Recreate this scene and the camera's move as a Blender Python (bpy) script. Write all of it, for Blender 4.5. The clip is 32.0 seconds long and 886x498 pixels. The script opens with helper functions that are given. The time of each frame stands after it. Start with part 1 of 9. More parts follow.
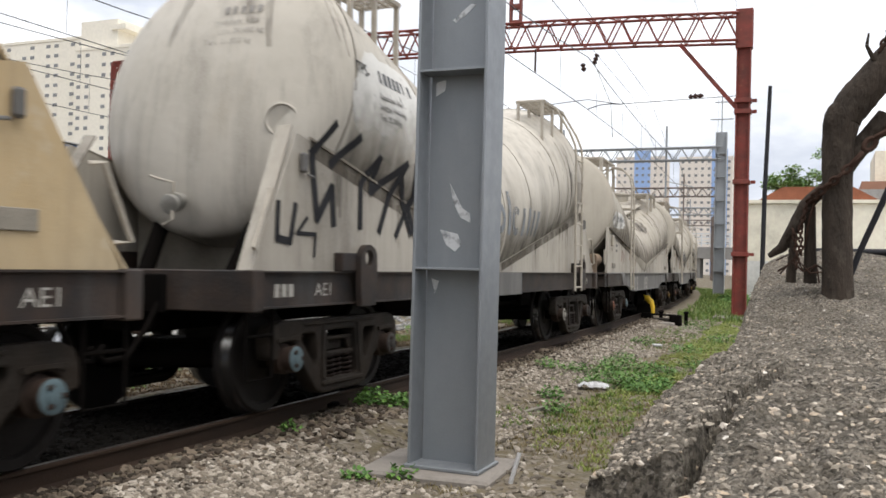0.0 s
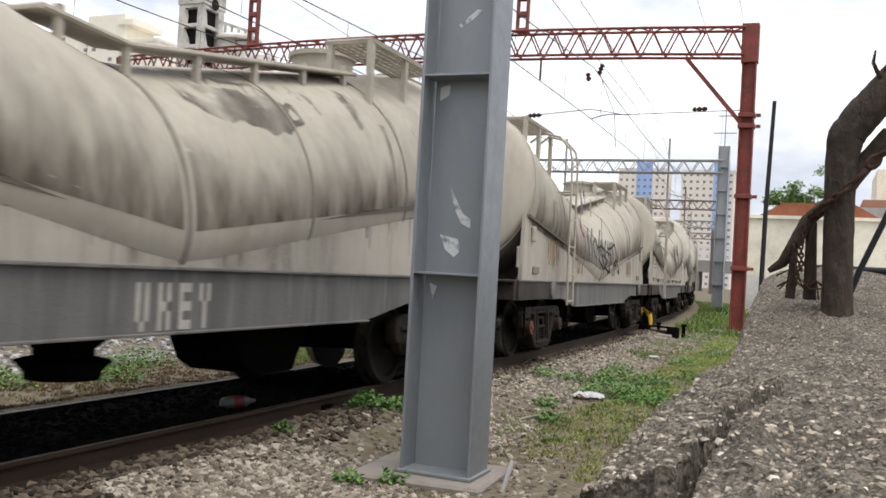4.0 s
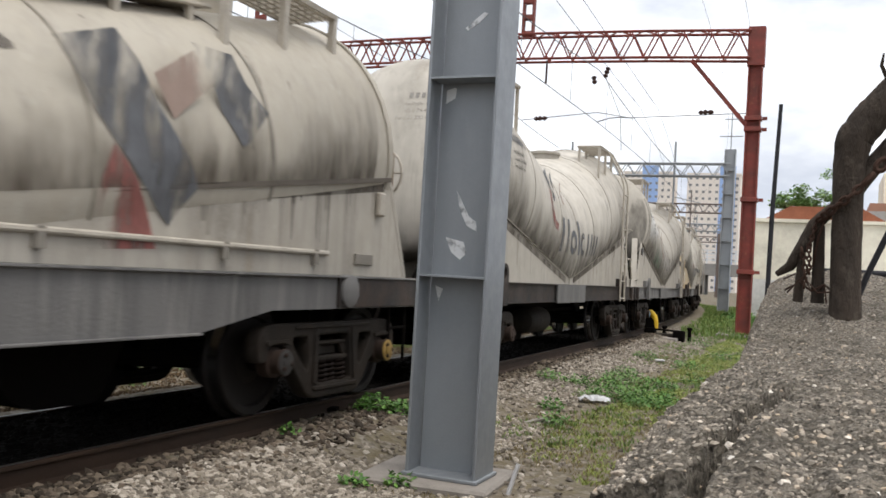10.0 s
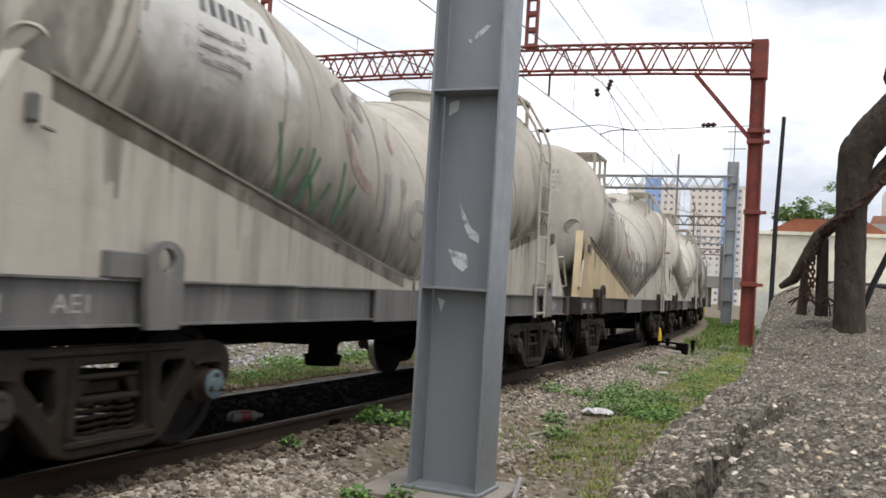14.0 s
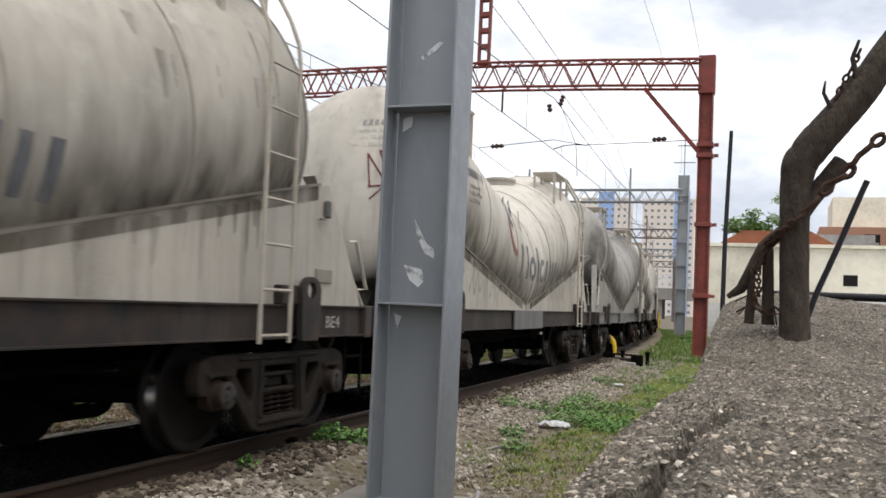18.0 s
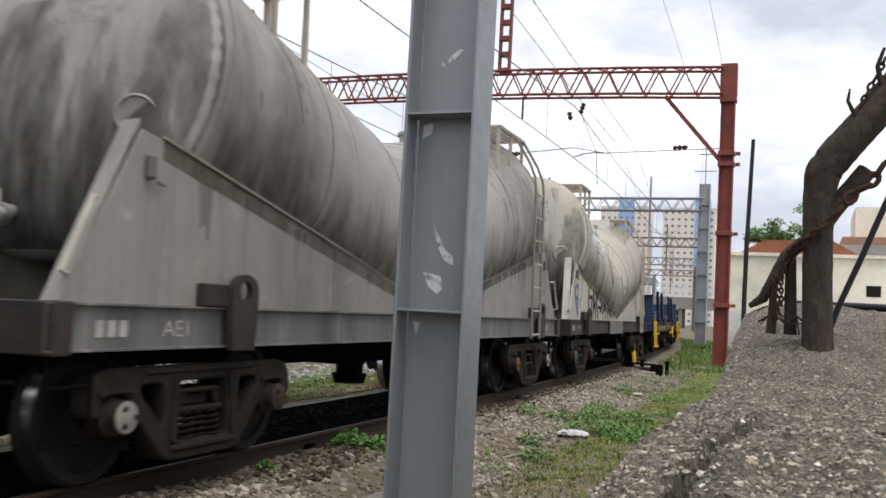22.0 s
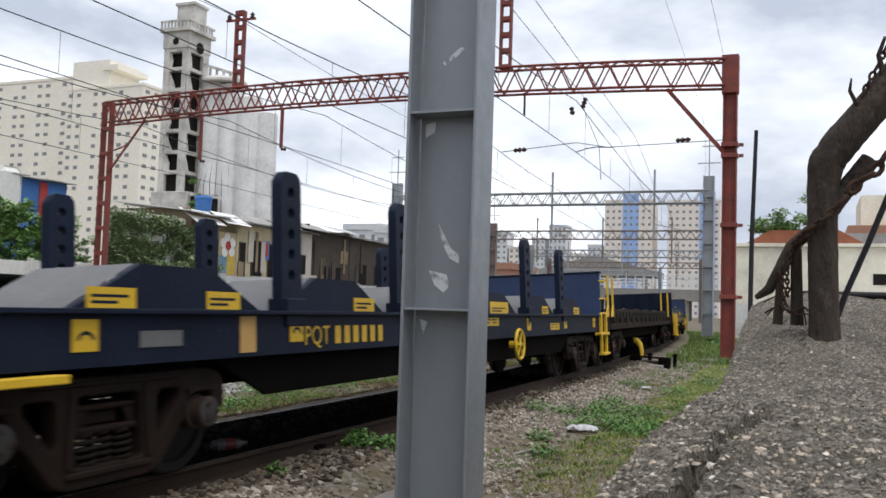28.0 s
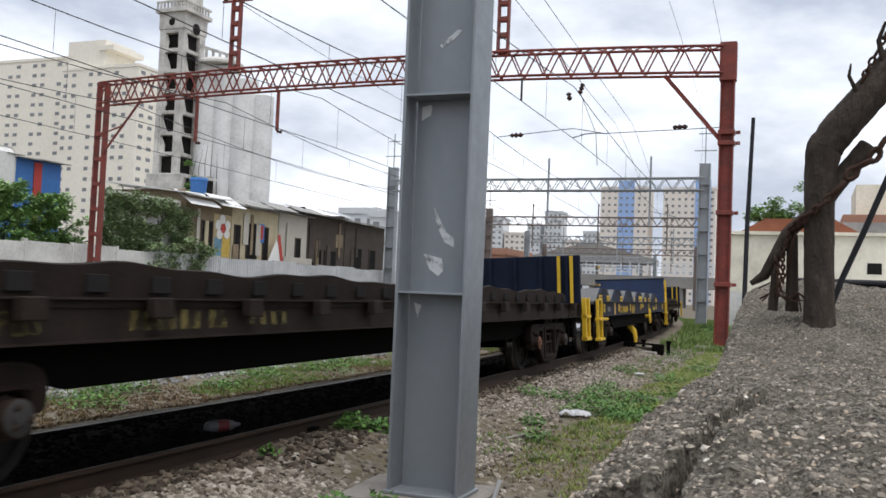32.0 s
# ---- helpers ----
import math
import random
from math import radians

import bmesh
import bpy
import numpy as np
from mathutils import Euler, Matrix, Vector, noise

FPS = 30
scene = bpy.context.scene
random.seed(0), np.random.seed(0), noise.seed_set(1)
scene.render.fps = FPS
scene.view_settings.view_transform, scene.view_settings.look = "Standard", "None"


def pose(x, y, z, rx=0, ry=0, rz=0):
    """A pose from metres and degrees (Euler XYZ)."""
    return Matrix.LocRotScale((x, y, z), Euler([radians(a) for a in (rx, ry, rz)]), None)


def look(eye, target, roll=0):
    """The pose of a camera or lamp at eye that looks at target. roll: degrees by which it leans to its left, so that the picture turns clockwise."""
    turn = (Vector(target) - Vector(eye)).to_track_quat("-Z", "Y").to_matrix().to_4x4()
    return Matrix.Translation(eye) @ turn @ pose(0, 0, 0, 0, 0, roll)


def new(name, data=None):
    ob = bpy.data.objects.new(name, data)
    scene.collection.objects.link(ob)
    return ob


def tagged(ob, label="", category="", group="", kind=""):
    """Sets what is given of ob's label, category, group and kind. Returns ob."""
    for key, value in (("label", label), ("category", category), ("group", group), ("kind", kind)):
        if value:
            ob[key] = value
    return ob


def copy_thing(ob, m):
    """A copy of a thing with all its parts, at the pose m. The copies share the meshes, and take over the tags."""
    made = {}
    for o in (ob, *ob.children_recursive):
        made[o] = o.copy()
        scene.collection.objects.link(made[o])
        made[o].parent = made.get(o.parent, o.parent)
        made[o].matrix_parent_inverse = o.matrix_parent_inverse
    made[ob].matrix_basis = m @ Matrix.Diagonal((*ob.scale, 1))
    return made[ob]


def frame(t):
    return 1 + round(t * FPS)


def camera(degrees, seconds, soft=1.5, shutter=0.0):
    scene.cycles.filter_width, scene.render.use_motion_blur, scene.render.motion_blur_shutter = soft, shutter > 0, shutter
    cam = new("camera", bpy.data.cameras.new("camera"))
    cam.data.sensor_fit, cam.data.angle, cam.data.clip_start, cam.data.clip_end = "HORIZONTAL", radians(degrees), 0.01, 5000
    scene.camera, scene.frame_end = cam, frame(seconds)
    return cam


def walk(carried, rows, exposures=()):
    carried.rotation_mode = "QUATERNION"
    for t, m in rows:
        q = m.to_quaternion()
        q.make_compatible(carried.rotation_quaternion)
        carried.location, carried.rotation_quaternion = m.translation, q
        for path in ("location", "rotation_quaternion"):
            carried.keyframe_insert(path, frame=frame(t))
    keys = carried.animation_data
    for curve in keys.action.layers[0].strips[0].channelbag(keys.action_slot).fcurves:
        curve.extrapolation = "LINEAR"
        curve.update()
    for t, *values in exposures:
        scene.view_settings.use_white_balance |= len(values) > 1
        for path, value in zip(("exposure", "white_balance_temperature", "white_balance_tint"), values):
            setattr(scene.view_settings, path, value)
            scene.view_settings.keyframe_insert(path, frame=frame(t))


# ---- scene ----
# World: y runs along the near rails away from the camera, x to the right, z = 0 at the near rail's head.
cam = camera(52.2, 32.0, soft=1.6, shutter=0.3)
PATH = [
    (0, (0.001, -0.021, 1.202), (-0.774, 1.822, 1.236), 1.5),
    (0.5, (0.0, -0.015, 1.201), (-0.772, 1.83, 1.233), 2.0),
    (1, (0.002, -0.014, 1.202), (-0.763, 1.834, 1.235), 1.9),
    (1.5, (-0.001, -0.012, 1.2), (-0.769, 1.835, 1.23), 2.4),
    (2, (-0.002, -0.013, 1.199), (-0.774, 1.832, 1.218), 2.8),
    (2.5, (-0.004, -0.007, 1.198), (-0.784, 1.835, 1.212), 2.6),
    (3, (-0.002, -0.014, 1.2), (-0.78, 1.828, 1.224), 2.8),
    (3.5, (-0.002, -0.004, 1.201), (-0.777, 1.839, 1.237), 3.3),
    (5.5, (-0.002, -0.003, 1.201), (-0.775, 1.841, 1.255), 3.0),
    (6, (-0.003, -0.004, 1.201), (-0.779, 1.839, 1.252), 3.1),
    (6.5, (-0.005, 0.003, 1.199), (-0.781, 1.845, 1.247), 3.2),
    (7, (-0.003, -0.004, 1.201), (-0.782, 1.838, 1.247), 3.1),
    (7.5, (-0.003, -0.008, 1.201), (-0.782, 1.834, 1.246), 3.1),
    (8, (-0.005, 0.002, 1.2), (-0.783, 1.844, 1.247), 3.2),
    (8.5, (-0.002, -0.004, 1.201), (-0.772, 1.841, 1.252), 3.5),
    (9, (-0.004, 0.003, 1.199), (-0.773, 1.849, 1.252), 3.2),
    (9.5, (-0.005, -0.001, 1.2), (-0.777, 1.843, 1.253), 3.3),
    (10, (-0.007, -0.002, 1.2), (-0.793, 1.836, 1.251), 3.4),
    (10.5, (-0.006, -0.001, 1.2), (-0.793, 1.837, 1.252), 3.2),
    (11, (-0.005, -0.002, 1.2), (-0.79, 1.837, 1.253), 3.2),
    (11.5, (-0.006, 0.002, 1.199), (-0.791, 1.841, 1.249), 3.4),
    (12, (-0.006, 0.0, 1.2), (-0.791, 1.839, 1.247), 3.3),
    (12.5, (-0.006, 0.007, 1.199), (-0.79, 1.846, 1.248), 3.5),
    (13, (-0.007, 0.003, 1.2), (-0.791, 1.842, 1.245), 3.8),
    (13.5, (-0.008, 0.014, 1.199), (-0.798, 1.851, 1.252), 3.2),
    (14, (-0.008, 0.006, 1.201), (-0.801, 1.84, 1.278), 3.5),
    (14.5, (-0.007, 0.006, 1.202), (-0.787, 1.845, 1.276), 4.1),
    (16.5, (0.006, -0.016, 1.199), (-0.708, 1.85, 1.288), 3.7),
    (17, (0.005, -0.006, 1.196), (-0.69, 1.867, 1.296), 3.2),
    (17.5, (0.004, -0.007, 1.197), (-0.705, 1.86, 1.314), 3.0),
    (18, (0.006, -0.012, 1.197), (-0.698, 1.856, 1.314), 2.6),
    (18.5, (0.008, -0.011, 1.197), (-0.69, 1.86, 1.318), 2.7),
    (19, (0.004, -0.008, 1.196), (-0.717, 1.853, 1.313), 2.9),
    (19.5, (0.002, -0.004, 1.195), (-0.729, 1.854, 1.306), 3.1),
    (20, (0.004, -0.012, 1.197), (-0.735, 1.843, 1.315), 2.9),
    (20.5, (0.004, -0.013, 1.198), (-0.737, 1.841, 1.32), 2.9),
    (21, (0.003, -0.015, 1.196), (-0.747, 1.835, 1.315), 3.1),
    (21.5, (0.003, -0.016, 1.195), (-0.747, 1.834, 1.316), 3.0),
    (22, (0.003, -0.007, 1.195), (-0.741, 1.845, 1.326), 3.1),
    (22.5, (0.003, -0.012, 1.196), (-0.744, 1.838, 1.33), 3.2),
    (23, (0.003, -0.013, 1.196), (-0.749, 1.836, 1.325), 3.0),
    (23.5, (0.003, -0.009, 1.197), (-0.752, 1.838, 1.331), 2.4),
    (24, (0.004, -0.015, 1.199), (-0.753, 1.831, 1.335), 2.2),
    (24.5, (0.005, -0.021, 1.201), (-0.751, 1.826, 1.338), 2.2),
    (25, (0.005, -0.021, 1.2), (-0.752, 1.825, 1.341), 2.1),
    (25.5, (0.005, -0.026, 1.202), (-0.754, 1.818, 1.347), 2.1),
    (27.5, (0.005, -0.024, 1.198), (-0.758, 1.819, 1.33), 1.9),
    (28, (0.005, -0.021, 1.197), (-0.749, 1.827, 1.323), 1.8),
    (28.5, (0.004, -0.015, 1.196), (-0.744, 1.836, 1.317), 1.9),
    (29, (0.004, -0.017, 1.196), (-0.741, 1.835, 1.312), 2.0),
    (29.5, (0.004, -0.013, 1.196), (-0.739, 1.84, 1.309), 1.9),
    (30, (0.003, -0.01, 1.194), (-0.739, 1.844, 1.307), 2.0),
    (30.5, (0.002, -0.01, 1.193), (-0.738, 1.845, 1.3), 2.3),
    (31, (0.002, -0.004, 1.192), (-0.739, 1.851, 1.291), 2.4),
    (31.5, (0.002, -0.01, 1.192), (-0.741, 1.845, 1.285), 2.3),
    (32, (0.0, -0.001, 1.189), (-0.744, 1.853, 1.282), 2.4),
]
walk(cam, [(t, look(eye, target, roll)) for t, eye, target, roll in PATH],
     [(0.0, 0.29, 6720, 10), (11.0, 0.23, 6680, 10), (14.0, 0.22, 6670, 10), (24.0, 0.10, 6600, 10), (28.5, -0.03, 6380, 10), (32.0, -0.03, 6370, 10)])

# ---- light: overcast sky with a broad weak sun ----
scene.view_settings.exposure = 0.0
world = bpy.data.worlds.new("sky")
scene.world = world
world.use_nodes = True
wn, wl = world.node_tree.nodes, world.node_tree.links
wn.clear()
w_out, w_bg = wn.new("ShaderNodeOutputWorld"), wn.new("ShaderNodeBackground")
w_sky, w_mix = wn.new("ShaderNodeTexSky"), wn.new("ShaderNodeMixRGB")
w_sky.sky_type, w_sky.sun_disc = "NISHITA", False
w_sky.sun_elevation, w_sky.sun_rotation = radians(70), radians(120)
w_sky.air_density, w_sky.dust_density = 1.5, 4.0
w_co, w_map = wn.new("ShaderNodeTexCoord"), wn.new("ShaderNodeMapping")
w_map.inputs["Scale"].default_value = (2.2, 2.2, 5.0)
w_noise, w_ramp = wn.new("ShaderNodeTexNoise"), wn.new("ShaderNodeValToRGB")
w_noise.inputs["Scale"].default_value, w_noise.inputs["Detail"].default_value = 1.3, 6.0
w_noise.inputs["Roughness"].default_value = 0.55
w_ramp.color_ramp.elements[0].position, w_ramp.color_ramp.elements[1].position = 0.39, 0.67
w_ramp.color_ramp.elements[0].color = (5.9, 6.45, 7.6, 1)
w_ramp.color_ramp.elements[1].color = (13.6, 13.9, 14.4, 1)
w_mix.inputs["Fac"].default_value = 0.92
w_bg.inputs["Strength"].default_value = 0.105
wl.new(w_co.outputs["Generated"], w_map.inputs["Vector"])
wl.new(w_map.outputs["Vector"], w_noise.inputs["Vector"])
wl.new(w_noise.outputs["Fac"], w_ramp.inputs["Fac"])
wl.new(w_sky.outputs["Color"], w_mix.inputs["Color1"])
wl.new(w_ramp.outputs["Color"], w_mix.inputs["Color2"])
wl.new(w_mix.outputs["Color"], w_bg.inputs["Color"])
wl.new(w_bg.outputs["Background"], w_out.inputs["Surface"])

sun = new("sun", bpy.data.lights.new("sun", "SUN"))
sun.data.energy, sun.data.angle, sun.data.color = 2.1, radians(45), (1.0, 0.97, 0.92)
sun.matrix_basis = look((16, 6, 50), (0, 15, 0))


# ---- materials ----
def rgb(c):
    return (*c, 1.0)


class Mat:
    """A node material that is built up step by step."""

    def __init__(self, name, rough=0.7, metal=0.0, spec=0.5):
        self.m = bpy.data.materials.new(name)
        self.m.use_nodes = True
        self.n, self.l = self.m.node_tree.nodes, self.m.node_tree.links
        self.b = self.n["Principled BSDF"]
        self.b.inputs["Roughness"].default_value = rough
        self.b.inputs["Metallic"].default_value = metal
        self.b.inputs["Specular IOR Level"].default_value = spec
        self.co = self.n.new("ShaderNodeTexCoord").outputs["Object"]
        self.col = None

    def noise(self, scale, detail=4.0, stretch=(1, 1, 1), rough=0.6, lo=0.35, hi=0.65):
        mp, nz, rp = self.n.new("ShaderNodeMapping"), self.n.new("ShaderNodeTexNoise"), self.n.new("ShaderNodeMapRange")
        mp.inputs["Scale"].default_value = stretch
        nz.inputs["Scale"].default_value, nz.inputs["Detail"].default_value = scale, detail
        nz.inputs["Roughness"].default_value = rough
        rp.inputs["From Min"].default_value, rp.inputs["From Max"].default_value = lo, hi
        self.l.new(self.co, mp.inputs["Vector"])
        self.l.new(mp.outputs["Vector"], nz.inputs["Vector"])
        self.l.new(nz.outputs["Fac"], rp.inputs["Value"])
        return rp.outputs["Result"]

    def cells(self, scale, stretch=(1, 1, 1), out="Color"):
        mp, vo = self.n.new("ShaderNodeMapping"), self.n.new("ShaderNodeTexVoronoi")
        mp.inputs["Scale"].default_value = stretch
        vo.inputs["Scale"].default_value = scale
        self.l.new(self.co, mp.inputs["Vector"])
        self.l.new(mp.outputs["Vector"], vo.inputs["Vector"])
        return vo.outputs[out]

    def island(self):
        return self.n.new("ShaderNodeNewGeometry").outputs["Random Per Island"]

    def random(self):
        return self.n.new("ShaderNodeObjectInfo").outputs["Random"]

    def ramp(self, fac, stops):
        rp = self.n.new("ShaderNodeValToRGB")
        el = rp.color_ramp.elements
        for k, (p, c) in enumerate(stops):
            e = el[k] if k < 2 else el.new(p)
            e.position, e.color = p, rgb(c)
        self.l.new(fac, rp.inputs["Fac"])
        return rp.outputs["Color"]

    def base(self, c):
        mx = self.n.new("ShaderNodeRGB")
        mx.outputs[0].default_value = rgb(c)
        self.col = mx.outputs[0]
        return self

    def use(self, socket):
        self.col = socket
        return self

    def math(self, op, a, b):
        mt = self.n.new("ShaderNodeMath")
        mt.operation = op
        for k, v in enumerate((a, b)):
            if isinstance(v, (int, float)):
                mt.inputs[k].default_value = v
            else:
                self.l.new(v, mt.inputs[k])
        return mt.outputs[0]

    def over(self, c, fac, amount=1.0, mode="MIX"):
        mx = self.n.new("ShaderNodeMixRGB")
        mx.blend_type = mode
        self.l.new(self.math("MULTIPLY", fac, amount), mx.inputs["Fac"])
        self.l.new(self.col, mx.inputs["Color1"])
        if isinstance(c, tuple):
            mx.inputs["Color2"].default_value = rgb(c)
        else:
            self.l.new(c, mx.inputs["Color2"])
        self.col = mx.outputs[0]
        return self

    def rough(self, fac, lo, hi):
        mr = self.n.new("ShaderNodeMapRange")
        mr.inputs["To Min"].default_value, mr.inputs["To Max"].default_value = lo, hi
        self.l.new(fac, mr.inputs["Value"])
        self.l.new(mr.outputs["Result"], self.b.inputs["Roughness"])
        return self

    def bump(self, height, dist=0.01, strength=0.5):
        bp = self.n.new("ShaderNodeBump")
        bp.inputs["Strength"].default_value, bp.inputs["Distance"].default_value = strength, dist
        self.l.new(height, bp.inputs["Height"])
        if self.b.inputs["Normal"].is_linked:
            self.l.new(self.b.inputs["Normal"].links[0].from_socket, bp.inputs["Normal"])
        self.l.new(bp.outputs["Normal"], self.b.inputs["Normal"])
        return self

    def done(self):
        self.l.new(self.col, self.b.inputs["Base Color"])
        return self.m


def plain(name, c, dark=0.6, rough=0.6, metal=0.0, scale=6.0, amount=0.6, bump=0.003):
    """Paint, metal or plaster with two scales of wear."""
    q = Mat(name, rough, metal, 0.12 if max(c) < 0.07 else 0.35).base(c)
    q.over(tuple(v * dark for v in c), q.noise(scale, 6.0), amount)
    q.over(tuple(min(1, v * 1.25) for v in c), q.noise(scale * 9, 3.0), 0.3)
    if bump:
        q.bump(q.noise(scale * 12, 3.0), bump, 0.4)
    return q.done()


def tank_paint(name, c, grime, streak, amount):
    """Old off-white paint under cement dust, with run marks and stains."""
    q = Mat(name, 0.62, 0.0, 0.35).base(c)
    mv = q.n.new("ShaderNodeVectorMath")
    mv.operation = "MULTIPLY_ADD"
    cb = q.n.new("ShaderNodeCombineXYZ")
    for k in range(2):
        q.l.new(q.math("MULTIPLY", q.random(), 61.0 + 30 * k), cb.inputs[k])
    mv.inputs[1].default_value = (1, 1, 1)
    q.l.new(q.co, mv.inputs[0])
    q.l.new(cb.outputs[0], mv.inputs[2])
    q.co = mv.outputs[0]
    q.over(grime, q.noise(0.55, 5.0, (1, 1, 0.8), lo=0.42, hi=0.7), 0.6 * amount)
    q.over(streak, q.noise(2.6, 5.0, (1.0, 1.0, 0.10), lo=0.5, hi=0.75), 0.65 * amount)
    q.over(streak, q.noise(9.0, 4.0, (1.0, 1.0, 0.05), lo=0.52, hi=0.8), 0.5 * amount)
    q.over(streak, q.math("MULTIPLY", q.noise(0.42, 4.0, (1, 1, 0.35), lo=0.52, hi=0.68), q.noise(3.2, 5.0, (1, 1, 0.25), lo=0.35, hi=0.6)), 0.85 * amount)
    q.over((0.30, 0.22, 0.13), q.noise(1.7, 7.0, (1, 1, 0.3), lo=0.62, hi=0.8), 0.35 * amount)
    q.over((0.60, 0.58, 0.53), q.noise(4.0, 8.0, lo=0.6, hi=0.75), 0.3)
    q.over(tuple(v * 0.9 for v in c), q.noise(60, 3.0), 0.4)
    q.rough(q.noise(5.0), 0.5, 0.75)
    q.bump(q.noise(1.4, 3.0), 0.02, 0.35).bump(q.noise(70, 3.0), 0.002, 0.3)
    return q.done()


TANK_A = tank_paint("tank_paint_white", (0.40, 0.37, 0.32), (0.27, 0.25, 0.21), (0.155, 0.14, 0.12), 0.8)
TANK_W = tank_paint("tank_paint_fresh_white", (0.53, 0.495, 0.435), (0.33, 0.30, 0.25), (0.17, 0.15, 0.125), 1.05)
TANK_B = tank_paint("tank_paint_beige", (0.40, 0.365, 0.305), (0.29, 0.26, 0.215), (0.15, 0.13, 0.11), 0.55)
TANK_G = tank_paint("tank_paint_grey", (0.29, 0.275, 0.255), (0.20, 0.19, 0.17), (0.12, 0.112, 0.10), 1.1)
PLATE_G = tank_paint("side_plate_grey", (0.255, 0.24, 0.215), (0.17, 0.16, 0.14), (0.12, 0.112, 0.10), 1.0)
LEDGE = plain("ledge_cement_grime", (0.215, 0.19, 0.155), 0.55, 0.85, scale=3.0, amount=0.8)
SEAM_F = plain("weld_seam_faint", (0.25, 0.225, 0.185), 0.7, 0.8)
PLATE_A = tank_paint("side_plate_paint", (0.43, 0.395, 0.34), (0.33, 0.30, 0.25), (0.17, 0.15, 0.125), 1.25)
PLATE_O = tank_paint("side_plate_ochre", (0.46, 0.37, 0.24), (0.42, 0.28, 0.12), (0.20, 0.15, 0.10), 1.0)
SEAM = plain("weld_seam_grime", (0.22, 0.20, 0.17), 0.6, 0.8)
RUSTY_B = plain("rust_stained_steel", (0.20, 0.145, 0.10), 0.45, 0.8, scale=5.0, amount=0.8)
PIPE = plain("pipe_steel_pale", (0.42, 0.38, 0.32), 0.6, 0.55)
q = Mat("sill_steel_dark", 0.6, 0.0, 0.2).base((0.024, 0.023, 0.023))
q.over((0.11, 0.105, 0.10), q.noise(2.2, 6.0, (1, 1, 0.12), lo=0.5, hi=0.8), 0.6)
q.over((0.10, 0.06, 0.04), q.noise(3.5, 5.0), 0.35)
SILL = q.bump(q.noise(40), 0.003, 0.4).done()
q = Mat("sill_steel_dusty", 0.65, 0.0, 0.3).base((0.15, 0.145, 0.14))
q.over((0.045, 0.045, 0.045), q.noise(2.6, 6.0, (1, 1, 0.10), lo=0.45, hi=0.75), 0.8)
q.over((0.42, 0.40, 0.37), q.noise(5.5, 6.0, (1, 1, 0.08), lo=0.55, hi=0.8), 0.5)
SILL_D = q.bump(q.noise(40), 0.003, 0.4).done()
q = Mat("bogie_cast_steel", 0.75, 0.0, 0.12).base((0.014, 0.0122, 0.0105))
q.over((0.030, 0.022, 0.016), q.noise(3.0, 6.0), 0.6)
q.over((0.050, 0.045, 0.040), q.noise(11.0, 5.0, lo=0.5, hi=0.8), 0.4)
BOGIE = q.bump(q.noise(45), 0.004, 0.5).done()
q = Mat("bogie_rusty_steel", 0.75, 0.0, 0.12).base((0.009, 0.0065, 0.0055))
q.over((0.022, 0.012, 0.008), q.noise(3.0, 6.0), 0.6)
BOGIE_R = q.bump(q.noise(45), 0.004, 0.5).done()
WHEEL = plain("wheel_steel_oily", (0.014, 0.012, 0.011), 0.5, 0.6, 0.1)
TREAD = plain("wheel_tread_bright", (0.55, 0.55, 0.55), 0.8, 0.25, 1.0, bump=0)
VALVE = plain("valve_bright_steel", (0.50, 0.49, 0.46), 0.5, 0.35, 0.7)
HUB_GREY = plain("hub_cap_grey", (0.045, 0.042, 0.040), 0.5, 0.6)
HUB_BODY = plain("hub_housing_rusty", (0.035, 0.024, 0.019), 0.6, 0.75)
HUB_RED = plain("hub_cap_orange", (0.15, 0.055, 0.030), 0.4, 0.6)
HUB_YEL = plain("hub_cap_yellow", (0.24, 0.15, 0.035), 0.5, 0.6)
HUB_BLU = plain("hub_cap_pale_blue", (0.085, 0.125, 0.14), 0.5, 0.6)
HUB_BRN = plain("hub_cap_rusty", (0.06, 0.042, 0.035), 0.5, 0.7)
HUB_WHT = plain("hub_cap_white", (0.24, 0.225, 0.20), 0.6, 0.6)
# Black steel, taken darker to stand in for shade beneath the wagons.
q = Mat("underframe_shade_black", 0.95, 0.0, 0.03).base((0.005, 0.0045, 0.0042))
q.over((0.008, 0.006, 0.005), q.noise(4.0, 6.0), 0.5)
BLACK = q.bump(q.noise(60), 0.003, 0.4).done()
GRAF_BLK = plain("spray_paint_black", (0.025, 0.025, 0.028), 0.7, 0.7, bump=0)
GRAF_GRY = plain("stencil_paint_grey", (0.085, 0.088, 0.095), 1.9, 0.7, bump=0)
GRAF_FADE = plain("stencil_paint_faded", (0.27, 0.255, 0.235), 0.8, 0.7, bump=0)
GRAF_RED = plain("faded_red_paint", (0.20, 0.075, 0.065), 1.7, 0.7, bump=0)
GRAF_BLUEGREY = plain("stencil_paint_bluegrey", (0.20, 0.215, 0.235), 0.8, 0.7, bump=0)
RED_PALE = plain("faded_pink_paint", (0.34, 0.25, 0.21), 0.8, 0.7, bump=0)
GRAF_MAR = plain("spray_paint_maroon", (0.13, 0.035, 0.035), 0.7, 0.7, bump=0)
GRAF_GRN = plain("spray_paint_green", (0.07, 0.15, 0.085), 1.6, 0.7, bump=0)
GRAF_BLU = plain("spray_paint_blue", (0.10, 0.14, 0.22), 0.7, 0.7, bump=0)
GRAF_BRN = plain("spray_paint_brown", (0.26, 0.17, 0.10), 0.7, 0.7, bump=0)
